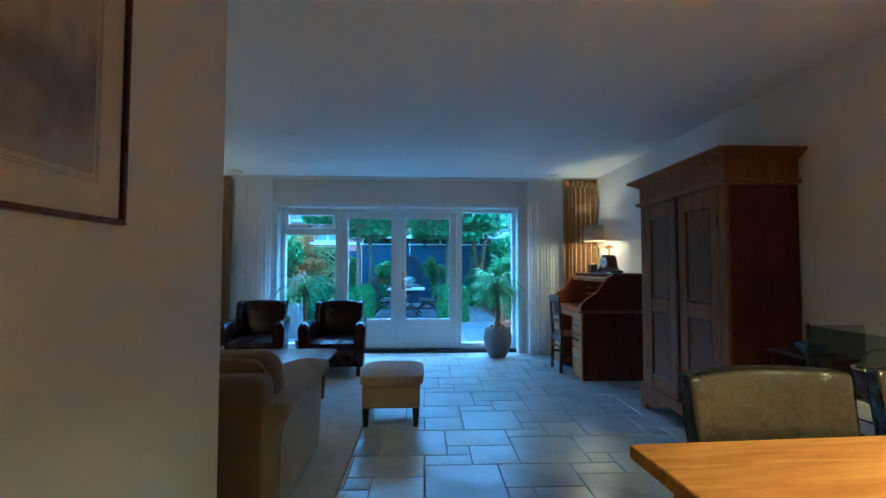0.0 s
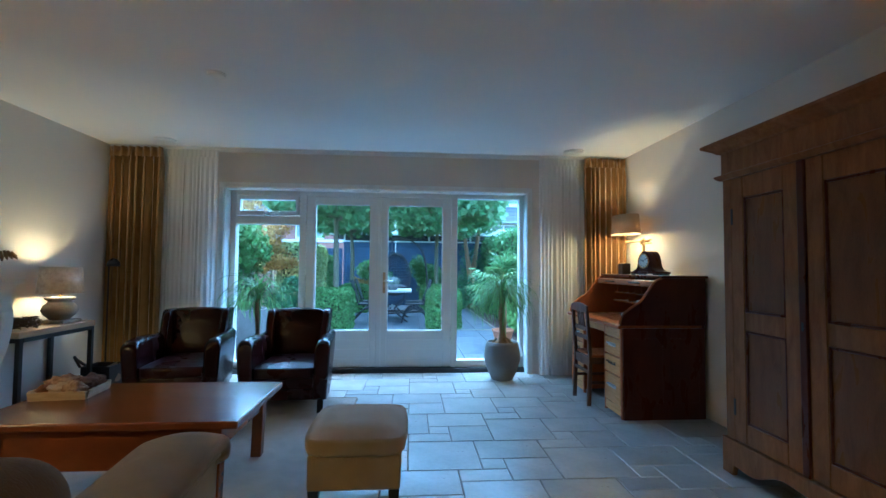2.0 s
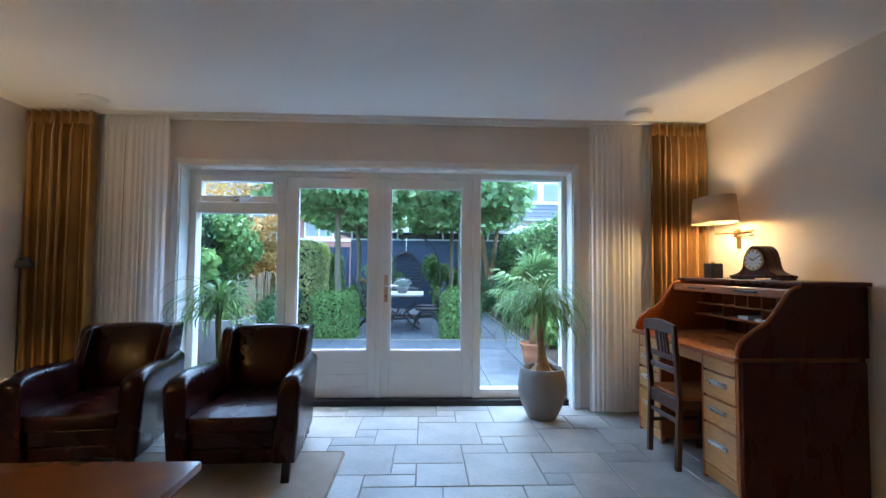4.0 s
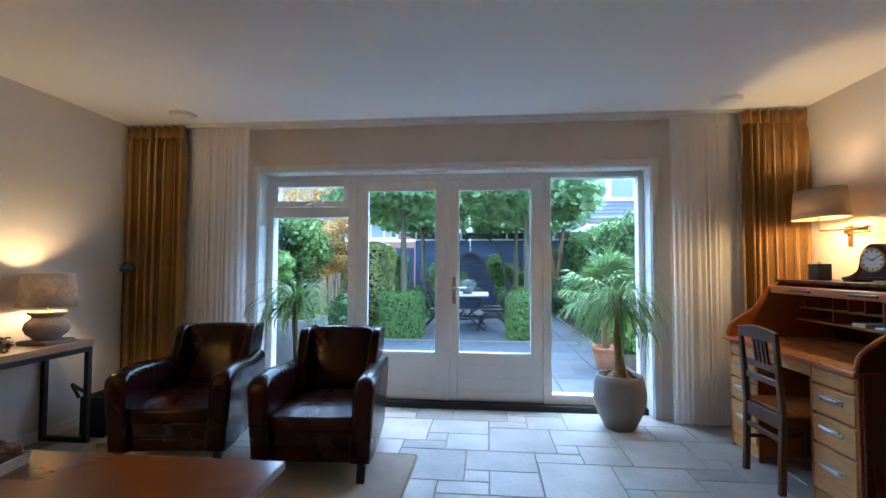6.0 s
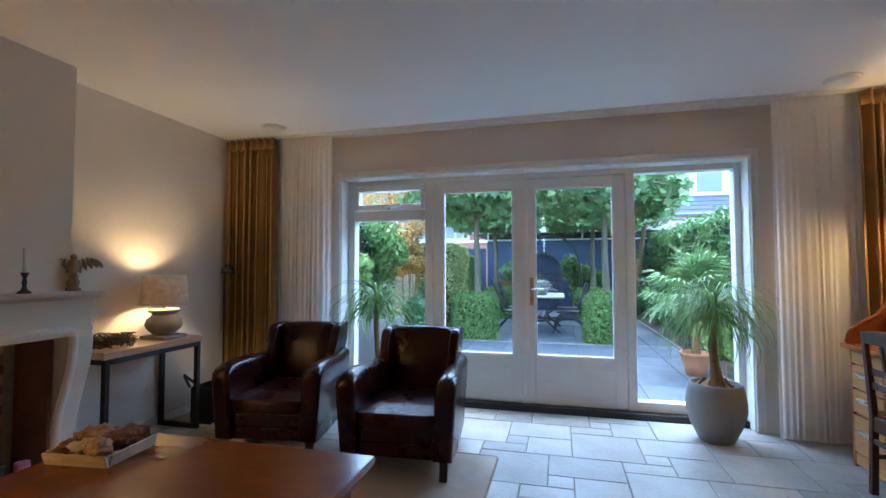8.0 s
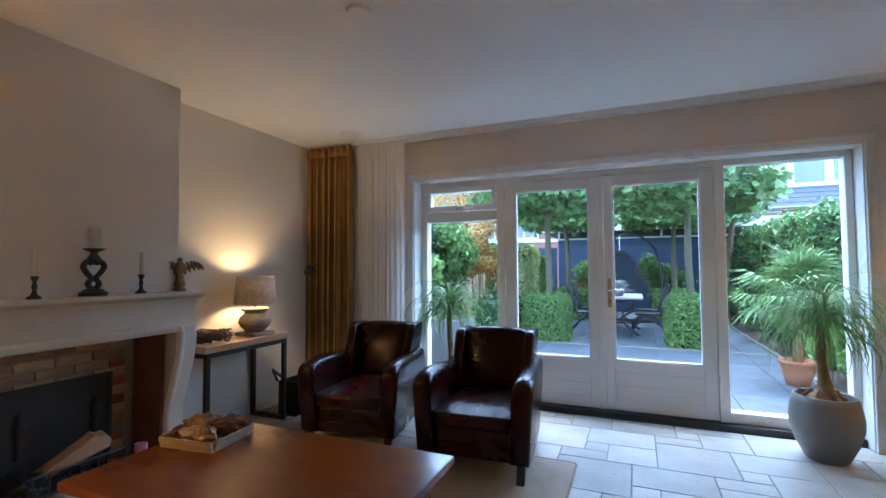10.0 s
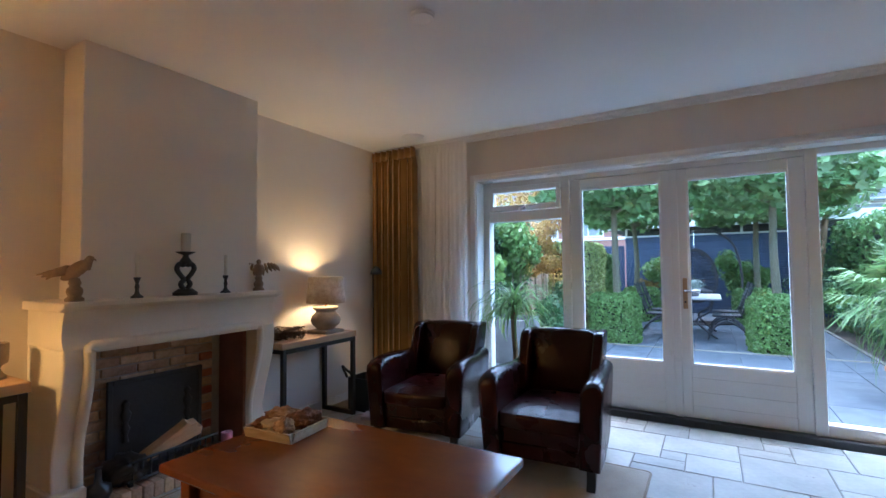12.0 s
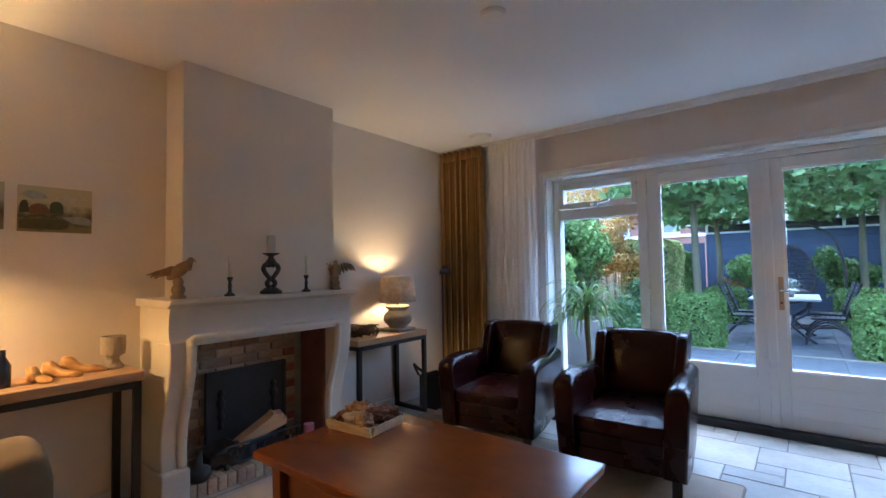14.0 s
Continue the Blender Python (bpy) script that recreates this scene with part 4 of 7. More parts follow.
part("hour_hand", bx(-0.003, 0.003, -0.008, 0.034, 0.0065, 0.008), black_foot, dial, at=pose(0, 0, 0, 0, 0, 70))
for k in range(12):
    a = 2 * math.pi * k / 12
    part("numeral", bx(-0.003, 0.003, 0.048, 0.06, 0.0062, 0.007), black_foot, dial, at=pose(0, 0, 0, 0, 0, math.degrees(a)))

sp = thing("radio_box", (2.44, 7.0, 1.215), "small black box with a brass knob on the desk", "radio")
part("case", bx(-0.045, 0.045, -0.055, 0.055, 0.0, 0.115, 0.008), black_foot, sp)
part("knob", lathe([(0, 0), (0.014, 0), (0.012, 0.012), (0, 0.012)], 14), brass, sp, at=(0, 0.0, 0.115))
# two small brass figurines on the writing board
for y in (6.13, 6.2):
    g = part("brass_ornament", lathe([(0, 0), (0.016, 0), (0.018, 0.008), (0.006, 0.016), (0.013, 0.034), (0.015, 0.05), (0.006, 0.066), (0.010, 0.076), (0, 0.086)], 14), brass, smooth=True)
    g.location = (2.22, y, 0.79)
    tagged(g, "small brass ornament on the writing desk", "ornament", "brass ornaments")

# desk chair, turned to the desk
dc = thing("desk_chair", (2.0, 6.585, 0), "dark-stained wooden chair with slatted back at the desk", "chair", turn=1)
chair_wood = mat("chair_wood", (0.095, 0.040, 0.020), (0.065, 0.027, 0.014), 0.38, scale=5, stretch=(6, 6, 1), distort=1.0, bump=0.1, fine=50)
for s in (-1, 1):
    part("back_leg", prism([(-0.215, 0.0), (-0.18, 0.0), (-0.165, 0.44), (-0.205, 0.92), (-0.228, 0.92), (-0.2, 0.44)], "y", s * 0.175 - 0.016, s * 0.175 + 0.016, 0.004), chair_wood, dc)
    part("front_leg", bx(0.16, 0.195, s * 0.185 - 0.017, s * 0.185 + 0.017, 0, 0.44, 0.004), chair_wood, dc)
    part("stretcher", bx(-0.185, 0.17, s * 0.182 - 0.009, s * 0.182 + 0.009, 0.20, 0.225, 0.003, 1), chair_wood, dc)
    part("seat_rail", bx(-0.17, 0.165, s * 0.18 - 0.011, s * 0.18 + 0.011, 0.385, 0.445, 0.003, 1), chair_wood, dc)
part("seat", bx(-0.175, 0.21, -0.205, 0.205, 0.445, 0.468, 0.008), desk_oak, dc, "lighter wooden seat")
part("front_rail", bx(0.165, 0.185, -0.168, 0.168, 0.385, 0.445, 0.003, 1), chair_wood, dc)
part("back_rail", bx(-0.195, -0.17, -0.158, 0.158, 0.36, 0.445, 0.003, 1), chair_wood, dc)
part("back_stretcher", bx(-0.20, -0.18, -0.158, 0.158, 0.29, 0.318, 0.003, 1), chair_wood, dc)
crest = prism([(-0.192, 0.86)] + [(-0.192 + 0.384 * k / 10, 0.92 + 0.022 * math.sin(math.pi * k / 10)) for k in range(11)] + [(0.192, 0.86)], "x", -0.226, -0.204, 0.004)
part("crest_rail", crest, chair_wood, dc)
for z0 in (0.60, 0.68):
    part("cross_rail", bx(-0.198, -0.182, -0.158, 0.158, z0, z0 + 0.04, 0.003, 1), chair_wood, dc)
for y in (-0.04, 0.0, 0.04):
    part("slat", prism([(-0.205, 0.72), (-0.19, 0.72), (-0.207, 0.862), (-0.222, 0.862)], "y", y - 0.009, y + 0.009), chair_wood, dc)
part("side_slat", prism([(-0.205, 0.72), (-0.19, 0.72), (-0.207, 0.862), (-0.222, 0.862)], "y", -0.085, -0.07), chair_wood, dc)

# swing-arm wall lamp
wl = thing("wall_lamp", (2.70, 7.06, 1.52), "brass swing-arm wall lamp with brown fabric shade, lit", "wall lamp")
part("wall_plate", join(bx(-0.018, 0.0, -0.02, 0.02, -0.07, 0.09, 0.006), bx(-0.045, -0.018, -0.012, 0.012, 0.02, 0.075, 0.004)), brass, wl)
part("arm", tube([(-0.035, 0, 0.06), (-0.03, -0.2, 0.06), (-0.05, -0.205, 0.06)], 0.007, 8), brass, wl)
part("arm", tube([(-0.035, 0, 0.025), (-0.03, -0.2, 0.025), (-0.05, -0.205, 0.025)], 0.007, 8), brass, wl)
part("arm", tube([(-0.05, -0.205, 0.042), (-0.24, -0.04, 0.042), (-0.24, -0.04, 0.16)], 0.008, 8), brass, wl)
shade = bmesh.new()
ring = []
for z, r in ((0.125, 0.205), (0.33, 0.185)):
    ring.append([shade.verts.new((-0.235 + 0.6 * r * math.cos(a), -0.04 + 1.15 * r * math.sin(a), z)) for a in [2 * math.pi * k / 40 for k in range(40)]])
for k in range(40):
    shade.faces.new((ring[0][k], ring[0][(k + 1) % 40], ring[1][(k + 1) % 40], ring[1][k]))
sh = part("shade", shade, sconce_linen, wl, "brown linen oval shade", True)
s_ = sh.modifiers.new("thick", 'SOLIDIFY')
s_.thickness = 0.003
part("bulb", lathe([(0, 0.16), (0.014, 0.165), (0.026, 0.20), (0.024, 0.225), (0, 0.24)], 14, -0.235, -0.04), bulb_glow, wl, smooth=True)

# ---------------------------------------------------------------- fireplace
fp = thing("fireplace", (-2.94, 5.16, 0), "cream limestone fireplace with curved jambs and deep mantel shelf", "fireplace", kind="structure")
ox, oy = -2.94, 5.16


def loc(bm):
    return moved(bm, Matrix.Translation((-ox, -oy, 0)))


Y0, Y1, YA, YB = 4.545, 5.805, 4.665, 5.665      # outer and inner faces of the jambs
shelf = [(XL, 1.112), (-2.735, 1.112), (-2.72, 1.120), (-2.70, 1.128), (-2.685, 1.138), (-2.685, 1.158), (XL, 1.158)]
part("mantel_shelf", loc(prism(shelf, "y", Y0 - 0.025, Y1 + 0.02, 0.006)), limestone, fp)
face = curve([(1.112, -2.745), (1.06, -2.765), (1.0, -2.772), (0.95, -2.765), (0.92, -2.75)], 4)
part("frieze", loc(prism([(x, z) for z, x in face] + [(-2.95, 0.92), (-2.95, 1.112)], "y", Y0, Y1, 0.002, 1)), limestone, fp)
jp = curve([(0.92, -2.75), (0.84, -2.745), (0.72, -2.76), (0.58, -2.80), (0.44, -2.845), (0.32, -2.862), (0.20, -2.855)], 5)
for a, b in ((Y0, YA), (YB, Y1)):
    part("jamb", loc(prism([(x, z) for z, x in jp] + [(XL, 0.20), (XL, 0.92)], "y", a, b, 0.01, 2)), limestone, fp)
    part("plinth", loc(bx(XL, -2.80, a - 0.015, b + 0.015 if b < 5.7 else b + 0.015, 0.0, 0.20, 0.008)), limestone, fp)
for a, b in ((Y0, YA), (YB, Y1)):
    part("frieze_return", loc(bx(XL, -2.951, a + 0.001, b - 0.001, 0.921, 1.111)), limestone, fp)
part("hood_wall", loc(bx(XL, -2.95, YA, YB, 0.93, 1.112)), limestone, fp)
# rounded moulding that follows the jambs and the lintel
for k, (off, r) in enumerate(((0.0, 0.026), (-0.05, 0.014))):
    path = [(x + 0.002, YA - 0.012 - off * 0.8, z) for z, x in reversed(jp)]
    path += [(-2.752, YA - 0.004 - off * 0.8, 0.905 - off * 0.2), (-2.752, YA + 0.02, 0.925 - off * 0.2)]
    path = [(x, y, min(z, 0.9)) for x, y, z in path[:-2]]
    left = [(x, y + (-0.024 if k else 0), z) for x, y, z in path]
    top_z = 0.93 if not k else 0.908
    arc = [(-2.75, left[-1][1] + 0.003, top_z - 0.012), (-2.75, left[-1][1] + 0.014, top_z)]
    right = [(x, YA + YB - y, z) for x, y, z in (left + arc)][::-1]
    part("roll_moulding", loc(tube(left + arc + right, r, 10)), limestone, fp, smooth=True)

# firebox behind the jambs, lined with brick
fbx = thing("firebox", (-3.0, 5.16, 0), "brick-lined open firebox with worn light mortar", "firebox", kind="structure")
part("back_bed", moved(bx(-3.185, -3.165, YA, YB, 0.0, 0.93), Matrix.Translation((3.0, -5.16, 0))), mortar, fbx)
for a, b in ((YA, YA + 0.008), (YB - 0.008, YB)):
    part("cheek_bed", moved(bx(-3.165, -2.87, a, b, 0.0, 0.93), Matrix.Translation((3.0, -5.16, 0))), mortar, fbx)
hb = part("hearth_bed", moved(bx(-3.165, -2.84, YA + 0.01, YB - 0.01, 0.0, 0.058), Matrix.Translation((3.0, -5.16, 0))), mortar, fbx)


def brick_mesh(l, d, h, seed):
    rng = random.Random(seed)
    bm = bx(-l / 2, l / 2, -d / 2, d / 2, -h / 2, h / 2, 0.004, 1)
    for v in bm.verts:
        v.co += Vector([rng.uniform(-0.0018, 0.0018) for _ in range(3)])
    return mesh(bm, "brick")


long_bricks = [brick_mesh(0.192, 0.022, 0.05, k) for k in range(4)]
short_bricks = [brick_mesh(0.092, 0.022, 0.05, 9 + k) for k in range(3)]
rng = random.Random(7)
for row in range(14):
    z = 0.092 + row * 0.0605
    y = YA + 0.012 - (0.1 if row % 2 else 0.0)
    while y < YB - 0.03:
        l = 0.192
        me, c = rng.choice(long_bricks), y + l / 2
        if y < YA + 0.005:
            me, c = rng.choice(short_bricks), YA + 0.012 + 0.046
        elif y + l > YB - 0.008:
            if YB - y < 0.1:
                break
            me, c = rng.choice(short_bricks), y + 0.046
        part("brick", me, red_brick if c > YB - 0.22 else brick_clay, fbx, at=pose(-0.157 + rng.uniform(-0.004, 0.004), c - 5.16, z, 0, 0, 90 + rng.uniform(-0.6, 0.6)))
        y += l + 0.011
    for k in range(2 if row % 2 else 1):
        me = rng.choice(short_bricks) if row % 2 else rng.choice(long_bricks)
        x = -3.10 + 0.105 * k if row % 2 else -3.05
        part("brick", me, red_brick, fbx, at=(x + 3.0, YA + 0.012 - 5.16, z))
cheek = mat("dark_red_render", (0.24, 0.10, 0.065), (0.15, 0.062, 0.042), 0.85, scale=5, bump=0.3, fine=70)
part("cheek_lining", moved(bx(-3.14, -2.862, YB - 0.034, YB - 0.009, 0.06, 0.925, 0.004, 1), Matrix.Translation((3.0, -5.16, 0))), cheek, fbx, "smooth dark red-brown rendered cheek")
# rounded bricks along the hearth's front and a loose course behind
soldier = [brick_mesh(0.105, 0.052, 0.085, 40 + k) for k in range(3)]
flat = [brick_mesh(0.10, 0.048, 0.014, 60 + k) for k in range(3)]
for k in range(17):
    y = YA + 0.035 + k * 0.0575
    part("brick", rng.choice(soldier), brick_clay, fbx, at=pose(0.12 + 0.02 * math.sin(math.pi * k / 16), y - 5.16, 0.043, 0, 0, rng.uniform(-2, 2)))
    part("brick", rng.choice(flat), brick_clay, fbx, at=pose(0.0, y - 5.16, 0.064, 0, 0, rng.uniform(-2, 2)))

# cast iron fireback, leaning
fbk = thing("fireback", (-3.105, 5.18, 0.072), "black cast iron fireback plate leaning on bricks", "fireback")
part("plate", bx(-0.008, 0.008, -0.29, 0.29, 0.0, 0.58, 0.004), cast_iron, fbk)
part("border", join(bx(0.008, 0.02, -0.29, -0.262, 0.0, 0.58, 0.004), bx(0.008, 0.02, 0.262, 0.29, 0.0, 0.58, 0.004), bx(0.008, 0.02, -0.262, 0.262, 0.552, 0.58, 0.004)), cast_iron, fbk)
for s in (-1, 1):
    orn = lathe([(0.02, 0.2), (0.012, 0.24), (0.026, 0.28), (0.013, 0.31), (0.024, 0.34), (0.032, 0.37), (0.014, 0.40), (0.024, 0.43), (0, 0.46)], 10, 0.012, s * 0.19, 1.0)
    part("relief_column", orn, cast_iron, fbk, smooth=True)

grate = thing("fire_basket", (-2.96, 5.17, 0.072), "black iron fire basket with bars on the hearth", "fire basket")
for k in range(11):
    y = -0.24 + 0.048 * k
    part("bar", tube([(0.09, y, 0.04), (0.095, y, 0.15)], 0.006, 6), cast_iron, grate)
part("rail", tube([(0.095, -0.27, 0.15), (0.095, 0.27, 0.15)], 0.009, 8), cast_iron, grate)
part("rail", tube([(0.09, -0.27, 0.04), (0.09, 0.27, 0.04)], 0.009, 8), cast_iron, grate)
part("tray", bx(-0.09, 0.09, -0.26, 0.26, 0.035, 0.05, 0.004), cast_iron, grate)
for s in (-1, 1):
    part("foot", bx(0.07, 0.1, s * 0.25 - 0.01, s * 0.25 + 0.01, 0.0, 0.04), cast_iron, grate)
lg = part("firewood_log", prism([(-0.19, 0.0), (-0.185, 0.03), (0.06, 0.105), (0.10, 0.125), (0.125, 0.10), (0.16, 0.095), (0.155, 0.06), (0.185, 0.045), (0.17, 0.0)], "x", -0.03, 0.035, 0.004), mat("split_wood", (0.66, 0.43, 0.25), (0.52, 0.31, 0.16), 0.8, scale=7, stretch=(6, 1, 6), bump=0.4))
lg.matrix_world = pose(-2.925, 5.17, 0.225, 15, 16, -4)
tagged(lg, "pale split firewood log on the fire basket", "firewood")
driftwood(-2.94, 4.93, 0.075, 0.085, 0.10, 80, black_foot, 12, "coal_lump", "dark sooty lump beside the fire basket", "coal")
bv = part("black_jar", lathe([(0, 0), (0.05, 0), (0.065, 0.03), (0.06, 0.07), (0.02, 0.09), (0.014, 0.16), (0.02, 0.17), (0, 0.17)], 18), cast_iron, smooth=True)
bv.location = (-2.865, 4.755, 0.086)
tagged(bv, "small black iron jar on the hearth", "jar")
cd = thing("pillar_candle", (-2.87, 5.515, 0.086), "pink and violet pillar candle on the hearth", "candle")
for nm, z0, z1, col in (("lower_band", 0.0, 0.06, (0.30, 0.10, 0.26)), ("upper_band", 0.06, 0.125, (0.80, 0.36, 0.50))):
    part(nm, lathe([(0, z0), (0.036, z0), (0.037, (z0 + z1) / 2), (0.036, z1), (0, z1)], 20), mat("candle_" + nm, col, None, 0.45, through_light=0.2), cd, smooth=False)
part("wick", tube([(0, 0, 0.125), (0.001, 0, 0.138)], 0.0015, 5), black_foot, cd)

# on the mantel shelf
MZ = 1.158


def candlestick(x, y, s=1.0):
    c = thing("candlestick", (x, y, MZ), "small black iron candlestick with a white candle on the mantel", "candlestick", "thin candlesticks")
    part("stick", lathe([(0, 0), (0.032, 0), (0.032, 0.008), (0.014, 0.022), (0.009, 0.045), (0.013, 0.062), (0.008, 0.085), (0.018, 0.112), (0.018, 0.118), (0, 0.118)], 18), cast_iron, c, smooth=True)
    part("candle", lathe([(0, 0.118), (0.011, 0.118), (0.0105, 0.255 * s), (0, 0.255 * s)], 14), wax, c, smooth=True)


candlestick(-2.84, 4.92)
candlestick(-2.84, 5.475)
big = thing("ornate_candleholder", (-2.84, 5.20, MZ), "ornate black openwork candle holder with a grey candle", "candle holder")
part("base", join(lathe([(0, 0), (0.07, 0), (0.07, 0.018), (0.055, 0.028), (0.04, 0.04), (0, 0.04)], 24)), cast_iron, big)
for s in (-1, 1):
    part("scroll", tube(curve([(0, s * 0.012, 0.04), (0, s * 0.03, 0.07), (0, s * 0.012, 0.10), (0, s * 0.035, 0.13), (0, s * 0.055, 0.165), (0, s * 0.04, 0.195), (0, s * 0.012, 0.19), (0, s * 0.022, 0.22)], 5), 0.0155, 8), cast_iron, big, smooth=True)
part("collar", lathe([(0, 0.20), (0.03, 0.20), (0.034, 0.215), (0.02, 0.235), (0.016, 0.25), (0.05, 0.265), (0.056, 0.272), (0, 0.272)], 24), cast_iron, big, smooth=True)
part("candle", lathe([(0, 0.272), (0.028, 0.272), (0.028, 0.385), (0.024, 0.39), (0, 0.386)], 20), grey_wax, big, "grey pillar candle")


def bird(name, at, turn, spread, label):
    """One carved bird on a turned pedestal."""
    b = lathe([(0, 0), (0.042, 0), (0.044, 0.014), (0.03, 0.026), (0.038, 0.05), (0.036, 0.066), (0.024, 0.082), (0.03, 0.10), (0.02, 0.125), (0, 0.13)], 16)
    body = bmesh.new()
    bmesh.ops.create_icosphere(body, subdivisions=3, radius=1.0)
    head = bmesh.new()
    bmesh.ops.create_icosphere(head, subdivisions=2, radius=0.02)
    if spread:
        for v in body.verts:
            v.co = Vector((v.co.x * 0.034 + 0.01 * v.co.z, v.co.y * 0.034, v.co.z * 0.062 + 0.165))
        bmesh.ops.translate(head, vec=(0.014, 0, 0.232), verts=head.verts)
        beak = tube([(0.028, 0, 0.234), (0.044, 0, 0.232), (0.052, 0, 0.226)], [0.008, 0.005, 0.002], 6)
        bits = [b, body, head, beak]
        for s in (-1, 1):
            for k in range(5):
                t = k / 4
                root = Vector((-0.004 * k, s * (0.025 + 0.024 * k), 0.195 + 0.020 * math.sin(math.pi * t * 0.8)))
                tip = root + Vector((-0.03, s * (0.012 + 0.03 * t), -0.075 + 0.025 * t))
                bits.append(tube([tuple(root - (tip - root) * 0.15), tuple(root.lerp(tip, 0.5)), tuple(tip)], [0.009, 0.016, 0.004], 6))
        bits.append(tube([(-0.02, 0, 0.12), (-0.055, 0, 0.085)], [0.022, 0.012], 6))
    else:
        for v in body.verts:
            k = 1 - 0.45 * max(0, -v.co.x) ** 1.5
            v.co = Vector((v.co.x * 0.085, v.co.y * 0.04 * k, v.co.z * 0.042 * k + 0.165 + 0.045 * v.co.x))
        bmesh.ops.translate(head, vec=(0.088, 0, 0.228), verts=head.verts)
        beak = tube([(0.10, 0, 0.230), (0.118, 0, 0.226), (0.126, 0, 0.217)], [0.008, 0.005, 0.002], 6)
        neck = tube([(0.055, 0, 0.185), (0.085, 0, 0.225)], [0.032, 0.018], 10)
        bits = [b, body, head, beak, neck]
        for s, dz in ((-1, 0.0), (1, 0.012)):
            for j in range(3):
                bits.append(tube([(-0.02, s * 0.022, 0.178 - 0.008 * j), (-0.11, s * (0.028 + 0.004 * j), 0.158 + dz - 0.008 * j), (-0.205 + 0.03 * j, s * 0.026, 0.145 + 1.5 * dz - 0.012 * j)], [0.022, 0.014, 0.004], 6))
    ob = part(name, moved(join(*bits), Matrix.Scale(0.92 if spread else 0.96, 4)), carved, smooth=True)
    ob.matrix_world = pose(*at, 0, 0, turn)
    return tagged(ob, label, "bird figurine")


bird("carved_bird", (-2.85, 4.625, MZ), 24, False, "carved wooden bird with folded wings on the mantel end")
bird("carved_bird", (-2.90, 5.785, MZ), -38, True, "carved wooden bird with spread wings on the mantel end")

# ---------------------------------------------------------------- side tables


def steel_table(name, x0, x1, y0, y1, label, h=0.75):
    t = thing(name, ((x0 + x1) / 2, (y0 + y1) / 2, 0), label, "side table")
    w, d = (x1 - x0) / 2, (y1 - y0) / 2
    part("tabletop", bx(-w, w, -d, d, h - 0.05, h, 0.006), light_top, t, "pale oak tabletop")
    e = 0.0175
    for s in (-1, 1):
        for q in (-1, 1):
            part("leg", bx(s * (w - 0.02) - e, s * (w - 0.02) + e, q * (d - 0.03) - e, q * (d - 0.03) + e, 0, h - 0.05, 0.002, 1), steel_black, t)
        part("rail", bx(-w + 0.04, w - 0.04, s * (d - 0.03) - e, s * (d - 0.03) + e, h - 0.085, h - 0.05, 0.002, 1), steel_black, t)
        part("rail", bx(s * (w - 0.02) - e, s * (w - 0.02) + e, -d + 0.05, d - 0.05, h - 0.085, h - 0.05, 0.002, 1), steel_black, t)
        part("foot_rail", bx(-w + 0.04, w - 0.04, s * (d - 0.03) - e, s * (d - 0.03) + e, 0.0, 0.035, 0.002, 1), steel_black, t)
    return t


steel_table("side_table", XL + 0.01, -2.79, 5.91, 6.75, "narrow side table with oak top and black steel frame")
steel_table("console_table", XL + 0.01, -2.83, 2.98, 4.455, "long console table with oak top and black steel frame", 0.785)


def table_lamp(at, label, lift=0.0, tall=0.23):
    """Stone baluster lamp with a linen drum shade."""
    t = thing("table_lamp", at, label, "table lamp", "stone lamps")
    part("plinth", bx(-0.115, 0.115, -0.115, 0.115, 0.0, 0.028, 0.008), stone_grey, t)
    part("urn", lathe([(0, 0.028), (0.075, 0.03), (0.085, 0.045), (0.118, 0.075), (0.132, 0.11), (0.12, 0.15), (0.09, 0.178), (0.082, 0.192), (0.105, 0.205), (0.112, 0.218), (0.105, 0.228), (0, 0.228)], 32), stone_grey, t, "weathered grey-brown stone urn", True)
    part("stem", tube([(0, 0, 0.228), (0, 0, 0.33 + lift)], 0.009, 8), brass, t)
    b = bmesh.new()
    r0 = [b.verts.new((0.170 * math.cos(a), 0.170 * math.sin(a), 0.262 + lift)) for a in [2 * math.pi * k / 48 for k in range(48)]]
    r1 = [b.verts.new((0.150 * math.cos(a), 0.150 * math.sin(a), 0.262 + lift + tall)) for a in [2 * math.pi * k / 48 for k in range(48)]]
    for k in range(48):
        b.faces.new((r0[k], r0[(k + 1) % 48], r1[(k + 1) % 48], r1[k]))
    sh = part("shade", b, lamp_linen, t, "mottled beige linen shade", True)
    so_ = sh.modifiers.new("thick", 'SOLIDIFY')
    so_.thickness = 0.003
    part("bulb", lathe([(0, 0.32), (0.014, 0.325), (0.03, 0.36), (0.026, 0.385), (0, 0.40)], 14), bulb_glow, t, smooth=True, at=(0, 0, lift))


table_lamp((-2.955, 6.53, 0.75), "stone urn table lamp with linen shade, lit, on the side table")
table_lamp((-2.955, 3.36, 0.785), "tall stone table lamp with linen shade, lit, on the console", 0.325, 0.27)

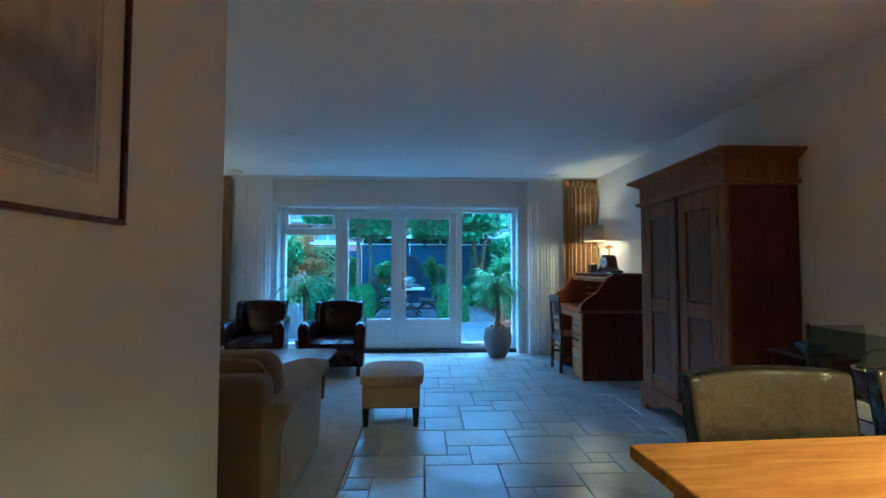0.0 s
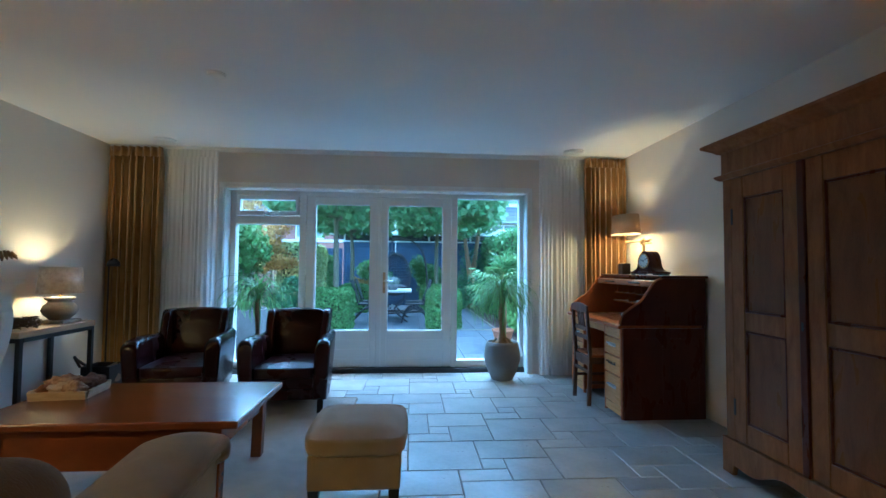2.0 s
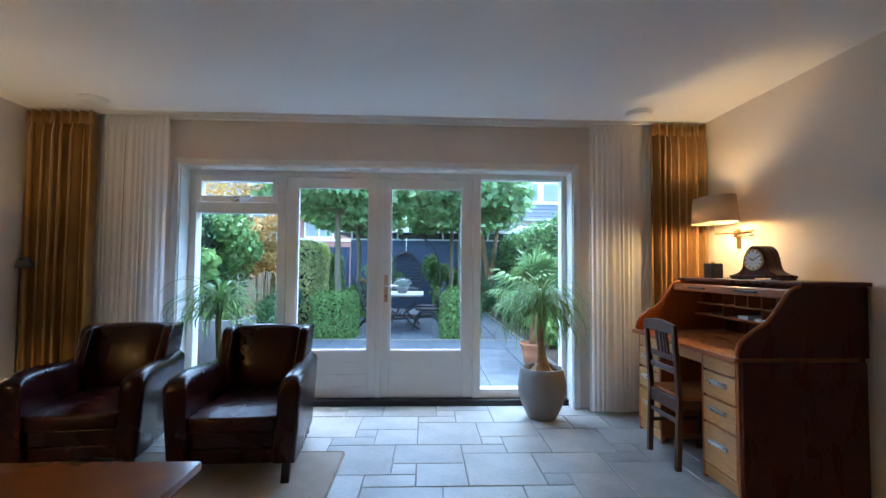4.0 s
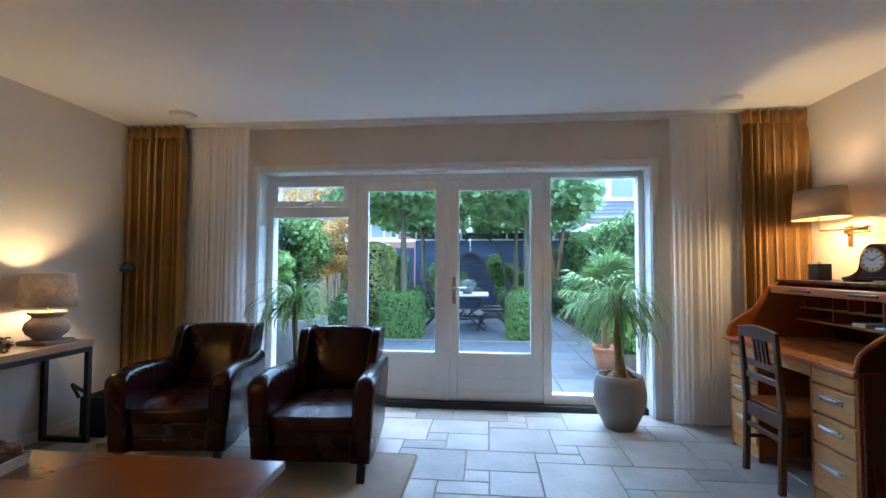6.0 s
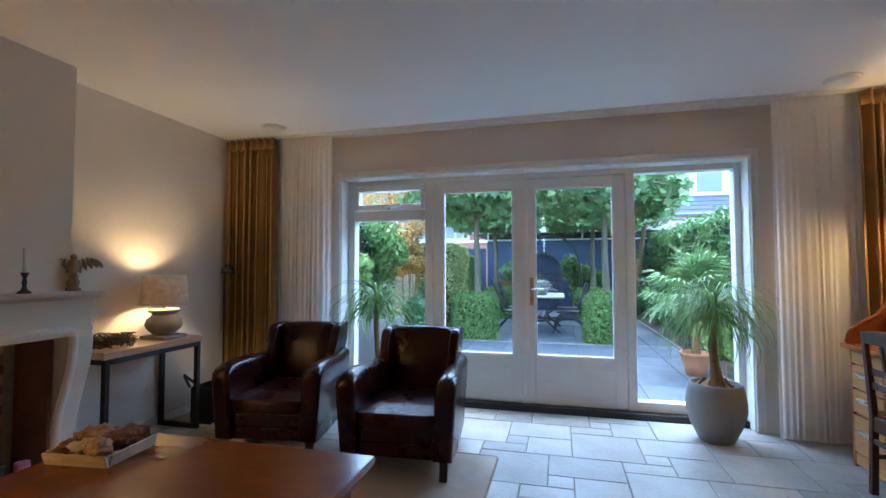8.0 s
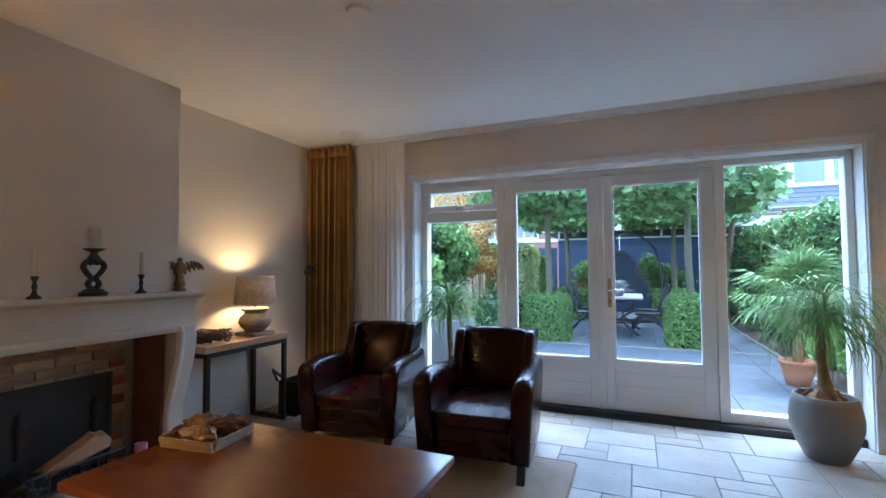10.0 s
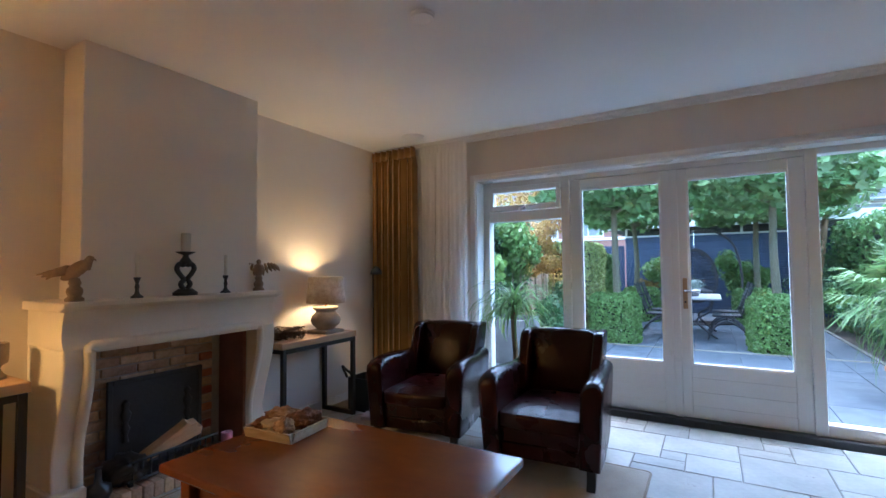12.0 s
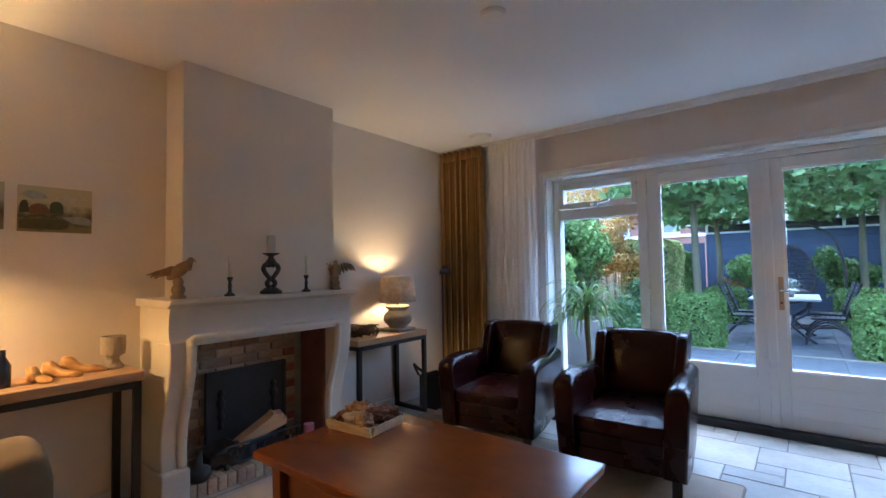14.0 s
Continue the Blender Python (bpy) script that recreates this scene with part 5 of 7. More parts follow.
# wreath of twigs on the side table
wr = thing("twig_wreath", (-2.98, 6.13, 0.75), "brown wreath of dry twigs lying on the side table", "wreath")
rng = random.Random(5)
tw = None
for k in range(120):
    a0 = rng.uniform(0, 6.28)
    r, z = rng.uniform(0.07, 0.145), rng.uniform(0.008, 0.075)
    pts = [(r * math.cos(a0 + j * 0.28) * rng.uniform(0.95, 1.05), r * math.sin(a0 + j * 0.28) * rng.uniform(0.95, 1.05), max(0.005, z + rng.uniform(-0.012, 0.02))) for j in range(4)]
    b = tube(pts, 0.005, 5)
    tw = b if tw is None else join(tw, b)
tagged(part("twigs", tw, mat("twig", (0.14, 0.085, 0.05), (0.08, 0.05, 0.03), 0.85), wr), kind="stuff")

# on the console table
gb = part("stone_goblet", lathe([(0, 0), (0.062, 0), (0.064, 0.012), (0.045, 0.03), (0.034, 0.05), (0.042, 0.066), (0.068, 0.078), (0.072, 0.1), (0.072, 0.175), (0.066, 0.178), (0.062, 0.12), (0, 0.115)], 28), stone_grey, smooth=False)
gb.location = (-3.06, 4.375, 0.785)
gb.scale = (0.82, 0.82, 1.0)
tagged(gb, "weathered grey stone goblet on the console table", "goblet")


def shoe(x, y, turn, s):
    """A wooden shoe last: square heel block, waist and a low rounded toe along +x."""
    spine = curve([(-0.105, 0.018, 0.055), (-0.100, 0.025, 0.100), (-0.062, 0.029, 0.104), (-0.040, 0.028, 0.088), (-0.005, 0.028, 0.052), (0.05, 0.038, 0.042), (0.085, 0.034, 0.036), (0.112, 0.020, 0.024), (0.121, 0.007, 0.014)], 3)
    bm = bmesh.new()
    rings = []
    for u, w, h in spine:
        rings.append([bm.verts.new((u * s, w * s * math.copysign(abs(math.cos(q)) ** 0.7, math.cos(q)), max(0.0, (h / 2 + h / 2 * math.copysign(abs(math.sin(q)) ** 0.7, math.sin(q))) * s))) for q in [2 * math.pi * k / 14 for k in range(14)]])
    for p, q in zip(rings, rings[1:]):
        for k in range(14):
            bm.faces.new((p[k], p[(k + 1) % 14], q[(k + 1) % 14], q[k]))
    bm.faces.new(rings[0])
    bm.faces.new(rings[-1])
    bmesh.ops.recalc_face_normals(bm, faces=bm.faces[:])
    ob = part("shoe_last", bm, shoe_wood, smooth=True)
    ob.matrix_world = pose(x, y, 0.785, 0, 0, turn)
    return tagged(ob, "honey-coloured wooden shoe last on the console table", "shoe last", "wooden shoe lasts")


shoe(-2.985, 4.05, 20, 0.72)
shoe(-3.03, 4.145, 45, 0.80)
shoe(-3.07, 4.24, 62, 0.88)
bt = part("dark_bottle", lathe([(0, 0), (0.032, 0), (0.034, 0.01), (0.034, 0.10), (0.014, 0.14), (0.013, 0.175), (0, 0.175)], 20), mat("bottle_glass", (0.01, 0.016, 0.03), None, 0.12, bump=0), smooth=True)
bt.location = (-2.98, 3.915, 0.785)
tagged(bt, "small dark glass bottle on the console table", "bottle")


def painting(name, at, turn, w, h, sky_c, land_c, dark_c, frame_mat, label, border=0.0):
    """A flat picture: soft blocks of colour made by noise and height."""
    p = thing(name, at, label, "painting", turn=turn)
    m = bpy.data.materials.new(name + "_paint")
    m.use_nodes = True
    N, L = m.node_tree.nodes, m.node_tree.links
    tc = N.new("ShaderNodeTexCoord")
    sep = N.new("ShaderNodeSeparateXYZ")
    L.new(tc.outputs["Generated"], sep.inputs[0])
    no = N.new("ShaderNodeTexNoise")
    no.inputs["Scale"].default_value, no.inputs["Detail"].default_value = 5.5, 8
    L.new(tc.outputs["Generated"], no.inputs[0])
    ad = N.new("ShaderNodeMath")
    ad.operation = 'MULTIPLY_ADD'
    ad.inputs[1].default_value = 0.75
    L.new(no.outputs[0], ad.inputs[0])
    L.new(sep.outputs["Z"], ad.inputs[2])
    rp = N.new("ShaderNodeValToRGB")
    els = rp.color_ramp.elements
    els[0].position, els[0].color = 0.42, (*land_c, 1)
    els[1].position, els[1].color = 1.0, (*sky_c, 1)
    e = els.new(0.70)
    e.color = (*dark_c, 1)
    e = els.new(0.86)
    e.color = (*[0.5 * (a + b) for a, b in zip(dark_c, sky_c)], 1)
    L.new(ad.outputs[0], rp.inputs[0])
    L.new(rp.outputs[0], N["Principled BSDF"].inputs["Base Color"])
    N["Principled BSDF"].inputs["Roughness"].default_value = 0.5
    part("canvas", bx(-w / 2 + border, w / 2 - border, -0.018, -0.004, -h / 2 + border, h / 2 - border), m, p)
    if border:
        part("mount", bx(-w / 2 + 0.012, w / 2 - 0.012, -0.014, -0.002, -h / 2 + 0.012, h / 2 - 0.012), mat("cream_mount", (0.66, 0.58, 0.44), (0.6, 0.52, 0.38), 0.8, bump=0.05), p, "cream paper mount")
        ln = border - 0.022
        for k in (0.0, 0.008):
            a, b = w / 2 - ln - k, h / 2 - ln - k
            rule = join(bx(-a, a, -0.0155, -0.0142, -b, -b + 0.0015), bx(-a, a, -0.0155, -0.0142, b - 0.0015, b), bx(-a, -a + 0.0015, -0.0155, -0.0142, -b, b), bx(a - 0.0015, a, -0.0155, -0.0142, -b, b))
            part("ruled_line", rule, stone_grey, p)
        for z0, z1, x0, x1 in ((-h / 2, -h / 2 + 0.016, -w / 2, w / 2), (h / 2 - 0.016, h / 2, -w / 2, w / 2), (-h / 2 + 0.016, h / 2 - 0.016, -w / 2, -w / 2 + 0.016), (-h / 2 + 0.016, h / 2 - 0.016, w / 2 - 0.016, w / 2)):
            part("frame_bar", bx(x0, x1, -0.028, 0.0, z0, z1, 0.004), frame_mat, p, "narrow dark wooden frame")
        gz = part("glazing", bx(-w / 2 + 0.014, w / 2 - 0.014, -0.022, -0.0205, -h / 2 + 0.014, h / 2 - 0.014), pane_glass, p)
        gz.visible_shadow = False
    else:
        part("stretcher", bx(-w / 2 + 0.003, w / 2 - 0.003, -0.004, 0.0, -h / 2 + 0.003, h / 2 - 0.003), frame_mat, p)
    return p


pic = painting("landscape_painting", (XL, 4.14, 1.655), 90, 0.31, 0.24, (0.46, 0.42, 0.26), (0.25, 0.20, 0.07), (0.075, 0.065, 0.025), dark_oak, "small unframed landscape painting on canvas above the console")
for nm, col, pts in (("painted_cloud", (0.52, 0.50, 0.40), [(-0.02, 0.06), (0.03, 0.085), (0.09, 0.08), (0.14, 0.06), (0.10, 0.04), (0.04, 0.045)]),
                     ("painted_cloud", (0.38, 0.40, 0.36), [(-0.15, 0.07), (-0.11, 0.095), (-0.06, 0.085), (-0.04, 0.06), (-0.10, 0.05)]),
                     ("painted_trees", (0.06, 0.075, 0.025), [(-0.03, -0.02), (-0.025, 0.03), (0.0, 0.045), (0.025, 0.03), (0.03, -0.02)]),
                     ("painted_trees", (0.05, 0.055, 0.02), [(-0.15, -0.025), (-0.145, 0.03), (-0.12, 0.04), (-0.11, -0.02)]),
                     ("painted_barn", (0.20, 0.095, 0.04), [(-0.11, -0.025), (-0.11, 0.005), (-0.085, 0.028), (-0.05, 0.022), (-0.03, 0.0), (-0.03, -0.025)]),
                     ("painted_bank", (0.10, 0.09, 0.03), [(-0.15, -0.06), (-0.02, -0.05), (0.05, -0.075), (0.02, -0.105), (-0.15, -0.105)]),
                     ("painted_water", (0.36, 0.36, 0.29), [(0.02, -0.04), (0.10, -0.03), (0.148, -0.045), (0.148, -0.075), (0.07, -0.07)])):
    part(nm, prism(curve(pts, 3), "y", -0.0188, -0.0178), mat(nm, col, tuple(0.7 * c for c in col), 0.5, scale=40, bump=0.2, fine=120), pic)
painting("landscape_painting", (XL, 3.78, 1.66), 90, 0.31, 0.24, (0.40, 0.40, 0.30), (0.20, 0.16, 0.08), (0.07, 0.06, 0.03), dark_oak, "small unframed dusky landscape on canvas above the console")
painting("framed_print", (-0.75, 1.897, 1.82), 90, 0.66, 0.86, (0.50, 0.40, 0.28), (0.40, 0.32, 0.22), (0.20, 0.15, 0.15), dark_oak, "large framed print with cream mount on the partition wall", 0.125)

# reading lamp beside the curtain
rl = thing("reading_lamp", (-3.02, 7.27, 0), "slim dark reading floor lamp beside the curtain", "floor lamp")
part("foot", lathe([(0, 0), (0.12, 0), (0.12, 0.012), (0.02, 0.02), (0, 0.02)], 28), steel_black, rl)
part("pole", tube([(0, 0, 0.02), (0, 0, 1.26), (0.02, -0.01, 1.305), (0.06, -0.03, 1.315)], 0.008, 8), steel_black, rl, smooth=True)
part("shade", lathe([(0.012, 1.335), (0.03, 1.325), (0.055, 1.29), (0.062, 1.25), (0.058, 1.252), (0.05, 1.288), (0.012, 1.322)], 20, 0.065, -0.032), mat("grey_metal", (0.10, 0.11, 0.12), None, 0.35, metal=0.8), rl, smooth=True)
lb = thing("log_bin", (-2.82, 6.93, 0), "black metal log bin beside the side table", "log bin")
part("bin", join(bx(-0.13, 0.13, -0.12, -0.112, 0, 0.30), bx(-0.13, 0.13, 0.112, 0.12, 0, 0.30), bx(-0.13, -0.122, -0.112, 0.112, 0, 0.30), bx(0.122, 0.13, -0.112, 0.112, 0, 0.30), bx(-0.13, 0.13, -0.12, 0.12, 0, 0.01)), black_foot, lb)
part("handle", tube(curve([(-0.13, -0.02, 0.28), (-0.17, -0.1, 0.36), (-0.16, -0.16, 0.40), (-0.12, -0.14, 0.30)], 5), 0.012, 8), black_foot, lb, smooth=True)
for k, (dx, dy, tz) in enumerate(((-0.05, -0.04, 10), (0.05, 0.03, -25), (0.0, 0.06, 40))):
    g = part("firewood", tube([(-0.1, 0, 0), (0.1, 0, 0.01)], 0.042, 9), carved if k else pale_wood)
    g.matrix_world = pose(-2.82 + dx, 6.93 + dy, 0.052 + 0.085 * k, 0, -20, tz)
    tagged(g, "rough split log in the black bin", "firewood", "logs in the bin")
bk1 = part("book", bx(-0.11, 0.11, -0.08, 0.08, 0.0, 0.03, 0.003), mat("grey_book", (0.5, 0.52, 0.54), None, 0.6))
bk1.matrix_world = pose(-2.55, 6.72, 0.011, 0, 0, 20)
tagged(bk1, "pale grey book lying on the rug by the armchair", "book")

# ---------------------------------------------------------------- dining corner
dt = thing("dining_table", (1.672, 1.385, 0), "solid cherry-coloured dining table with grained top", "dining table", turn=3)
part("tabletop", bx(-0.90, 0.90, -0.86, 0.86, 0.722, 0.762, 0.006), dining_wood, dt, "orange-brown polished tabletop")
for s in (-1, 1):
    part("apron", bx(-0.80, 0.80, s * 0.74 - 0.012, s * 0.74 + 0.012, 0.62, 0.722), dining_wood, dt)
    part("apron", bx(s * 0.78 - 0.012, s * 0.78 + 0.012, -0.72, 0.72, 0.62, 0.722), dining_wood, dt)
    for q in (-1, 1):
        part("leg", bx(s * 0.78 - 0.04, s * 0.78 + 0.04, q * 0.74 - 0.04, q * 0.74 + 0.04, 0, 0.722, 0.006), dining_wood, dt)


def dining_chair(at, turn):
    """A fully covered leather chair with a curved back; it faces -y."""
    c = thing("dining_chair", at, "dark brown crinkled leather dining chair tucked at the table", "chair", "dining chairs", turn=turn)
    bm = bx(-0.245, 0.245, 0.18, 0.25, 0.46, 0.935)
    bmesh.ops.subdivide_edges(bm, edges=bm.edges[:], cuts=9, use_grid_fill=True)
    bmesh.ops.bevel(bm, geom=[e for e in bm.edges if e.calc_face_angle(0) > 1.0], offset=0.018, segments=3, profile=0.5, affect='EDGES')
    for v in bm.verts:
        v.co.y += 0.14 * (v.co.z - 0.46) - 0.10 * (v.co.x / 0.245) ** 2 * 0.35
        v.co.z += 0.012 * (1 - (v.co.x / 0.245) ** 2) * (v.co.z > 0.9)
        v.co.x *= 0.92 + 0.16 * (v.co.z - 0.46)
    for v in bm.verts:
        v.co.x *= 1.15
    part("backrest", bm, dark_leather, c, smooth=True)
    part("seat", cushion(-0.262, 0.262, -0.24, 0.2, 0.39, 0.48, 0.012, 5, 0.02), dark_leather, c, smooth=True)
    for s in (-1, 1):
        part("leg", bx(s * 0.235 - 0.02, s * 0.235 + 0.02, -0.22, -0.18, 0, 0.4, 0.003), black_foot, c)
        part("leg", bx(s * 0.235 - 0.02, s * 0.235 + 0.02, 0.19, 0.23, 0, 0.4, 0.003), black_foot, c)
    return c


dining_chair((1.245, 2.07, 0), 3)
dining_chair((1.905, 2.11, 0), -4)

# low cabinet by the wall, with a glass case and a few things on it
lc = thing("low_cabinet", (2.47, 3.15, 0), "low dark cabinet with a cream drawer and top", "cabinet")
part("body", bx(-0.20, 0.22, -0.60, 0.62, 0.05, 0.468, 0.006), black_foot, lc, "dark lower body")
part("drawer", bx(-0.21, 0.22, -0.60, 0.62, 0.47, 0.62, 0.006), limestone, lc, "cream drawer and top")
part("plinth", bx(-0.19, 0.20, -0.58, 0.60, 0.0, 0.05), black_foot, lc)
part("door_gap", bx(-0.214, -0.208, -0.59, 0.61, 0.535, 0.545), black_foot, lc)
gc = thing("glass_case", (2.47, 3.25, 0.62), "low open glass case with dark corner posts on the cabinet", "glass case")
part("pane", bx(-0.16, -0.154, -0.34, 0.14, 0.0, 0.33), table_glass, gc)
part("pane", bx(-0.16, 0.18, 0.14, 0.146, 0.0, 0.33), table_glass, gc)
part("post", bx(-0.165, -0.15, 0.135, 0.15, 0.0, 0.34), black_foot, gc)
tr2 = thing("wooden_serving_tray", (2.44, 3.52, 0.62), "dark wooden stand with a flat top on the cabinet", "tray stand")
part("board", bx(-0.13, 0.13, -0.20, 0.20, 0.13, 0.15, 0.005), dark_oak, tr2)
for q in (-0.16, 0.16):
    part("foot", bx(-0.11, 0.11, q - 0.012, q + 0.012, 0, 0.13, 0.003), dark_oak, tr2)
bskt = thing("round_basket", (2.36, 3.0, 0.62), "round dark basket with a pale rim on the cabinet", "basket", turn=0)
part("bowl", lathe([(0, 0.0), (0.08, 0.0), (0.11, 0.06), (0.125, 0.16), (0.12, 0.16), (0.1, 0.06), (0, 0.012)], 24), dark_oak, bskt, smooth=True)
part("rim", tube([(0.124 * math.cos(a), 0.124 * math.sin(a), 0.162) for a in [2 * math.pi * k / 28 for k in range(28)]], 0.007, 6, True), pale_wood, bskt, smooth=True)
part("hoop", tube([(0.0, 0.124 * math.cos(a), 0.16 + 0.10 * math.sin(a)) for a in [math.pi * k / 14 for k in range(15)]], 0.006, 6), pale_wood, bskt, smooth=True)
blue_bowl = part("ceramic_bowl", lathe([(0, 0), (0.035, 0), (0.038, 0.008), (0.065, 0.03), (0.082, 0.06), (0.078, 0.06), (0.06, 0.034), (0, 0.014)], 24), mat("blue_glaze", (0.10, 0.24, 0.42), (0.30, 0.42, 0.52), 0.15, scale=14, bump=0.05), smooth=True)
blue_bowl.location = (2.40, 3.47, 0.77)
tagged(blue_bowl, "small glazed blue and white bowl on the wooden stand", "bowl")
# hanging lamp over the dining table
pd = thing("pendant_lamp", (1.65, 1.25, 1.60), "linen-shaded pendant lamp over the dining table", "pendant lamp")
part("shade", lathe([(0.02, 0.26), (0.10, 0.24), (0.22, 0.10), (0.25, 0.0), (0.245, 0.0), (0.214, 0.098), (0.095, 0.234), (0.02, 0.25)], 32), lamp_linen, pd, smooth=True)
part("cord", tube([(0, 0, 0.25), (0, 0, 1.0)], 0.004, 6), black_foot, pd)

# ---------------------------------------------------------------- plants


def blades(name, specs, material, parent, seed, label="", centre=(0, 0, 0), seg=7, kind=""):
    """Strap leaves that rise and droop; specs: (count, length, width, rise angle from, to, droop)."""
    rng = random.Random(seed)
    verts, faces = [], []
    for count, length, width, lo, hi, droop in specs:
        for _ in range(count):
            az, el = rng.uniform(0, 2 * math.pi), radians(rng.uniform(lo, hi))
            ln, wd, dp = length * rng.uniform(0.7, 1.15), width * rng.uniform(0.75, 1.2), droop * rng.uniform(0.7, 1.3)
            p = Vector(centre) + Vector((rng.uniform(-0.02, 0.02), rng.uniform(-0.02, 0.02), rng.uniform(-0.05, 0.04)))
            twist = rng.uniform(-0.4, 0.4)
            side = Vector((-math.sin(az + twist), math.cos(az + twist), 0))
            base = len(verts)
            for k in range(seg + 1):
                t = k / seg
                w = wd * (0.35 + 1.3 * t if t < 0.4 else 0.87 * (1 - ((t - 0.4) / 0.6) ** 1.6)) * 0.5 + 0.0006
                fold = Vector((0, 0, -0.25 * w))
                verts.extend([tuple(p - side * w), tuple(p + fold), tuple(p + side * w)])
                d = Vector((math.cos(az) * math.cos(el), math.sin(az) * math.cos(el), math.sin(el)))
                p = p + d * (ln / seg)
                el -= dp / seg * (0.5 + t)
            for k in range(seg):
                a = base + 3 * k
                faces += [(a, a + 1, a + 4, a + 3), (a + 1, a + 2, a + 5, a + 4)]
    me = bpy.data.meshes.new(name)
    me.from_pydata(verts, [], faces)
    for f in me.polygons:
        f.use_smooth = True
    return tagged(part(name, me, material, parent, label), kind=kind)


leaf_strap = mat("strap_leaf", (0.27, 0.40, 0.13), (0.17, 0.29, 0.085), 0.5, scale=4, island=0.35, bump=0.1, through_light=0.42)
leaf_fan = mat("fan_leaf", (0.17, 0.26, 0.09), (0.08, 0.14, 0.045), 0.6, scale=4, island=0.35, bump=0.1, through_light=0.3)
pt = thing("potted_ponytail_palm", (1.205, 7.46, 0), "ponytail palm with swollen trunk in a round grey pot", "potted plant")
part("pot", lathe([(0, 0), (0.115, 0), (0.125, 0.012), (0.175, 0.12), (0.203, 0.22), (0.205, 0.29), (0.19, 0.38), (0.178, 0.425), (0.168, 0.43), (0.162, 0.42), (0.175, 0.36), (0, 0.36)], 40), pot_clay, pt, "smooth grey stoneware pot", True)
part("soil", lathe([(0, 0.395), (0.12, 0.385), (0.178, 0.37)], 24), soil, pt)
part("trunk", tube(curve([(0, 0, 0.38), (0.005, 0, 0.46), (0.0, 0.01, 0.58), (-0.01, 0.01, 0.70), (-0.005, 0.0, 0.84), (0.0, 0.0, 0.92)], 5), ([0.11, 0.10, 0.088, 0.074, 0.062, 0.053, 0.046, 0.041, 0.037, 0.034, 0.032] + [0.03] * 15)[:26], 14), bark_tan, pt, smooth=True)
for a in (0.3, 1.6, 2.7, 4.0, 5.2):
    part("root", tube(curve([(0.07 * math.cos(a), 0.07 * math.sin(a), 0.46), (0.11 * math.cos(a), 0.11 * math.sin(a), 0.41), (0.16 * math.cos(a + 0.2), 0.16 * math.sin(a + 0.2), 0.388)], 4), 0.012, 6), bark_tan, pt, smooth=True)
blades("crown", [(210, 0.60, 0.011, 30, 85, 4.4), (190, 0.56, 0.010, -15, 45, 2.6)], leaf_strap, pt, 11, "long drooping green strap leaves", (0, 0, 0.93), kind="stuff")
pl = thing("potted_dracaena", (-1.56, 7.50, 0), "slim dragon tree with arching green leaves in a pot", "potted plant")
part("pot", lathe([(0, 0), (0.10, 0), (0.13, 0.24), (0.135, 0.26), (0.12, 0.26), (0.115, 0.22), (0, 0.22)], 28), pot_clay, pl, smooth=True)
part("trunk", tube(curve([(0, 0, 0.22), (0.01, 0.0, 0.5), (-0.005, 0, 0.75), (0.0, 0, 0.92)], 5), 0.024, 10), bark_tan, pl, smooth=True)
blades("crown", [(85, 0.56, 0.020, 35, 88, 3.4), (70, 0.50, 0.018, -5, 50, 2.9)], leaf_strap, pl, 12, "arching glossy strap leaves", (0, 0, 0.90), kind="stuff")

# ---------------------------------------------------------------- garden
G0 = -0.05
grass_far = mat("far_ground", (0.10, 0.12, 0.06), (0.13, 0.11, 0.07), 0.95, scale=0.4, bump=0.5, fine=20)
structure("ground", bx(-150, 150, 8.0, 250, G0 - 0.2, G0 - 0.035), grass_far, "bare earth and grass ground of the garden", "ground")
slab_stone = mat("blue_slab", (0.088, 0.102, 0.118), (0.068, 0.078, 0.092), 0.7, scale=4, bump=0.3, fine=60, vary=0.08, rvar=0.1, spec=0.3)
bark_pale = mat("plane_bark", (0.24, 0.21, 0.13), (0.14, 0.125, 0.075), 0.85, scale=9, stretch=(1, 1, 0.5), bump=0.6, fine=40, dist=0.01)
leaf_plane = mat("plane_leaf", (0.20, 0.34, 0.13), (0.16, 0.22, 0.07), 0.5, scale=2, island=0.32, bump=0.0, through_light=0.35)
leaf_hedge = mat("hedge_leaf", (0.20, 0.31, 0.08), (0.135, 0.22, 0.058), 0.5, scale=2, island=0.32, bump=0.0, through_light=0.25)
leaf_mid = mat("boundary_leaf", (0.16, 0.26, 0.08), (0.10, 0.18, 0.055), 0.5, scale=2, island=0.35, bump=0.0, through_light=0.25)
leaf_yellow = mat("yellow_hedge_leaf", (0.50, 0.52, 0.20), (0.34, 0.40, 0.13), 0.5, scale=2, island=0.32, bump=0.0, through_light=0.25)
leaf_autumn = mat("autumn_leaf", (0.46, 0.26, 0.06), (0.30, 0.22, 0.06), 0.6, scale=2, island=0.32, bump=0.0, through_light=0.3)
leaf_dark = mat("ivy_leaf", (0.10, 0.19, 0.065), (0.065, 0.13, 0.05), 0.45, scale=2, island=0.32, bump=0.0, through_light=0.2)
leaf_bright = mat("lime_leaf", (0.230, 0.338, 0.081), (0.149, 0.257, 0.068), 0.5, scale=2, island=0.32, bump=0.0, through_light=0.3)
# near-black green that stands for the shade deep inside a hedge
core_green = mat("shaded_hedge_core", (0.02, 0.032, 0.014), (0.03, 0.03, 0.018), 0.95, bump=0.4)
navy = mat("navy_boards", (0.045, 0.065, 0.115), (0.036, 0.053, 0.095), 0.6, scale=3, bump=0.1)
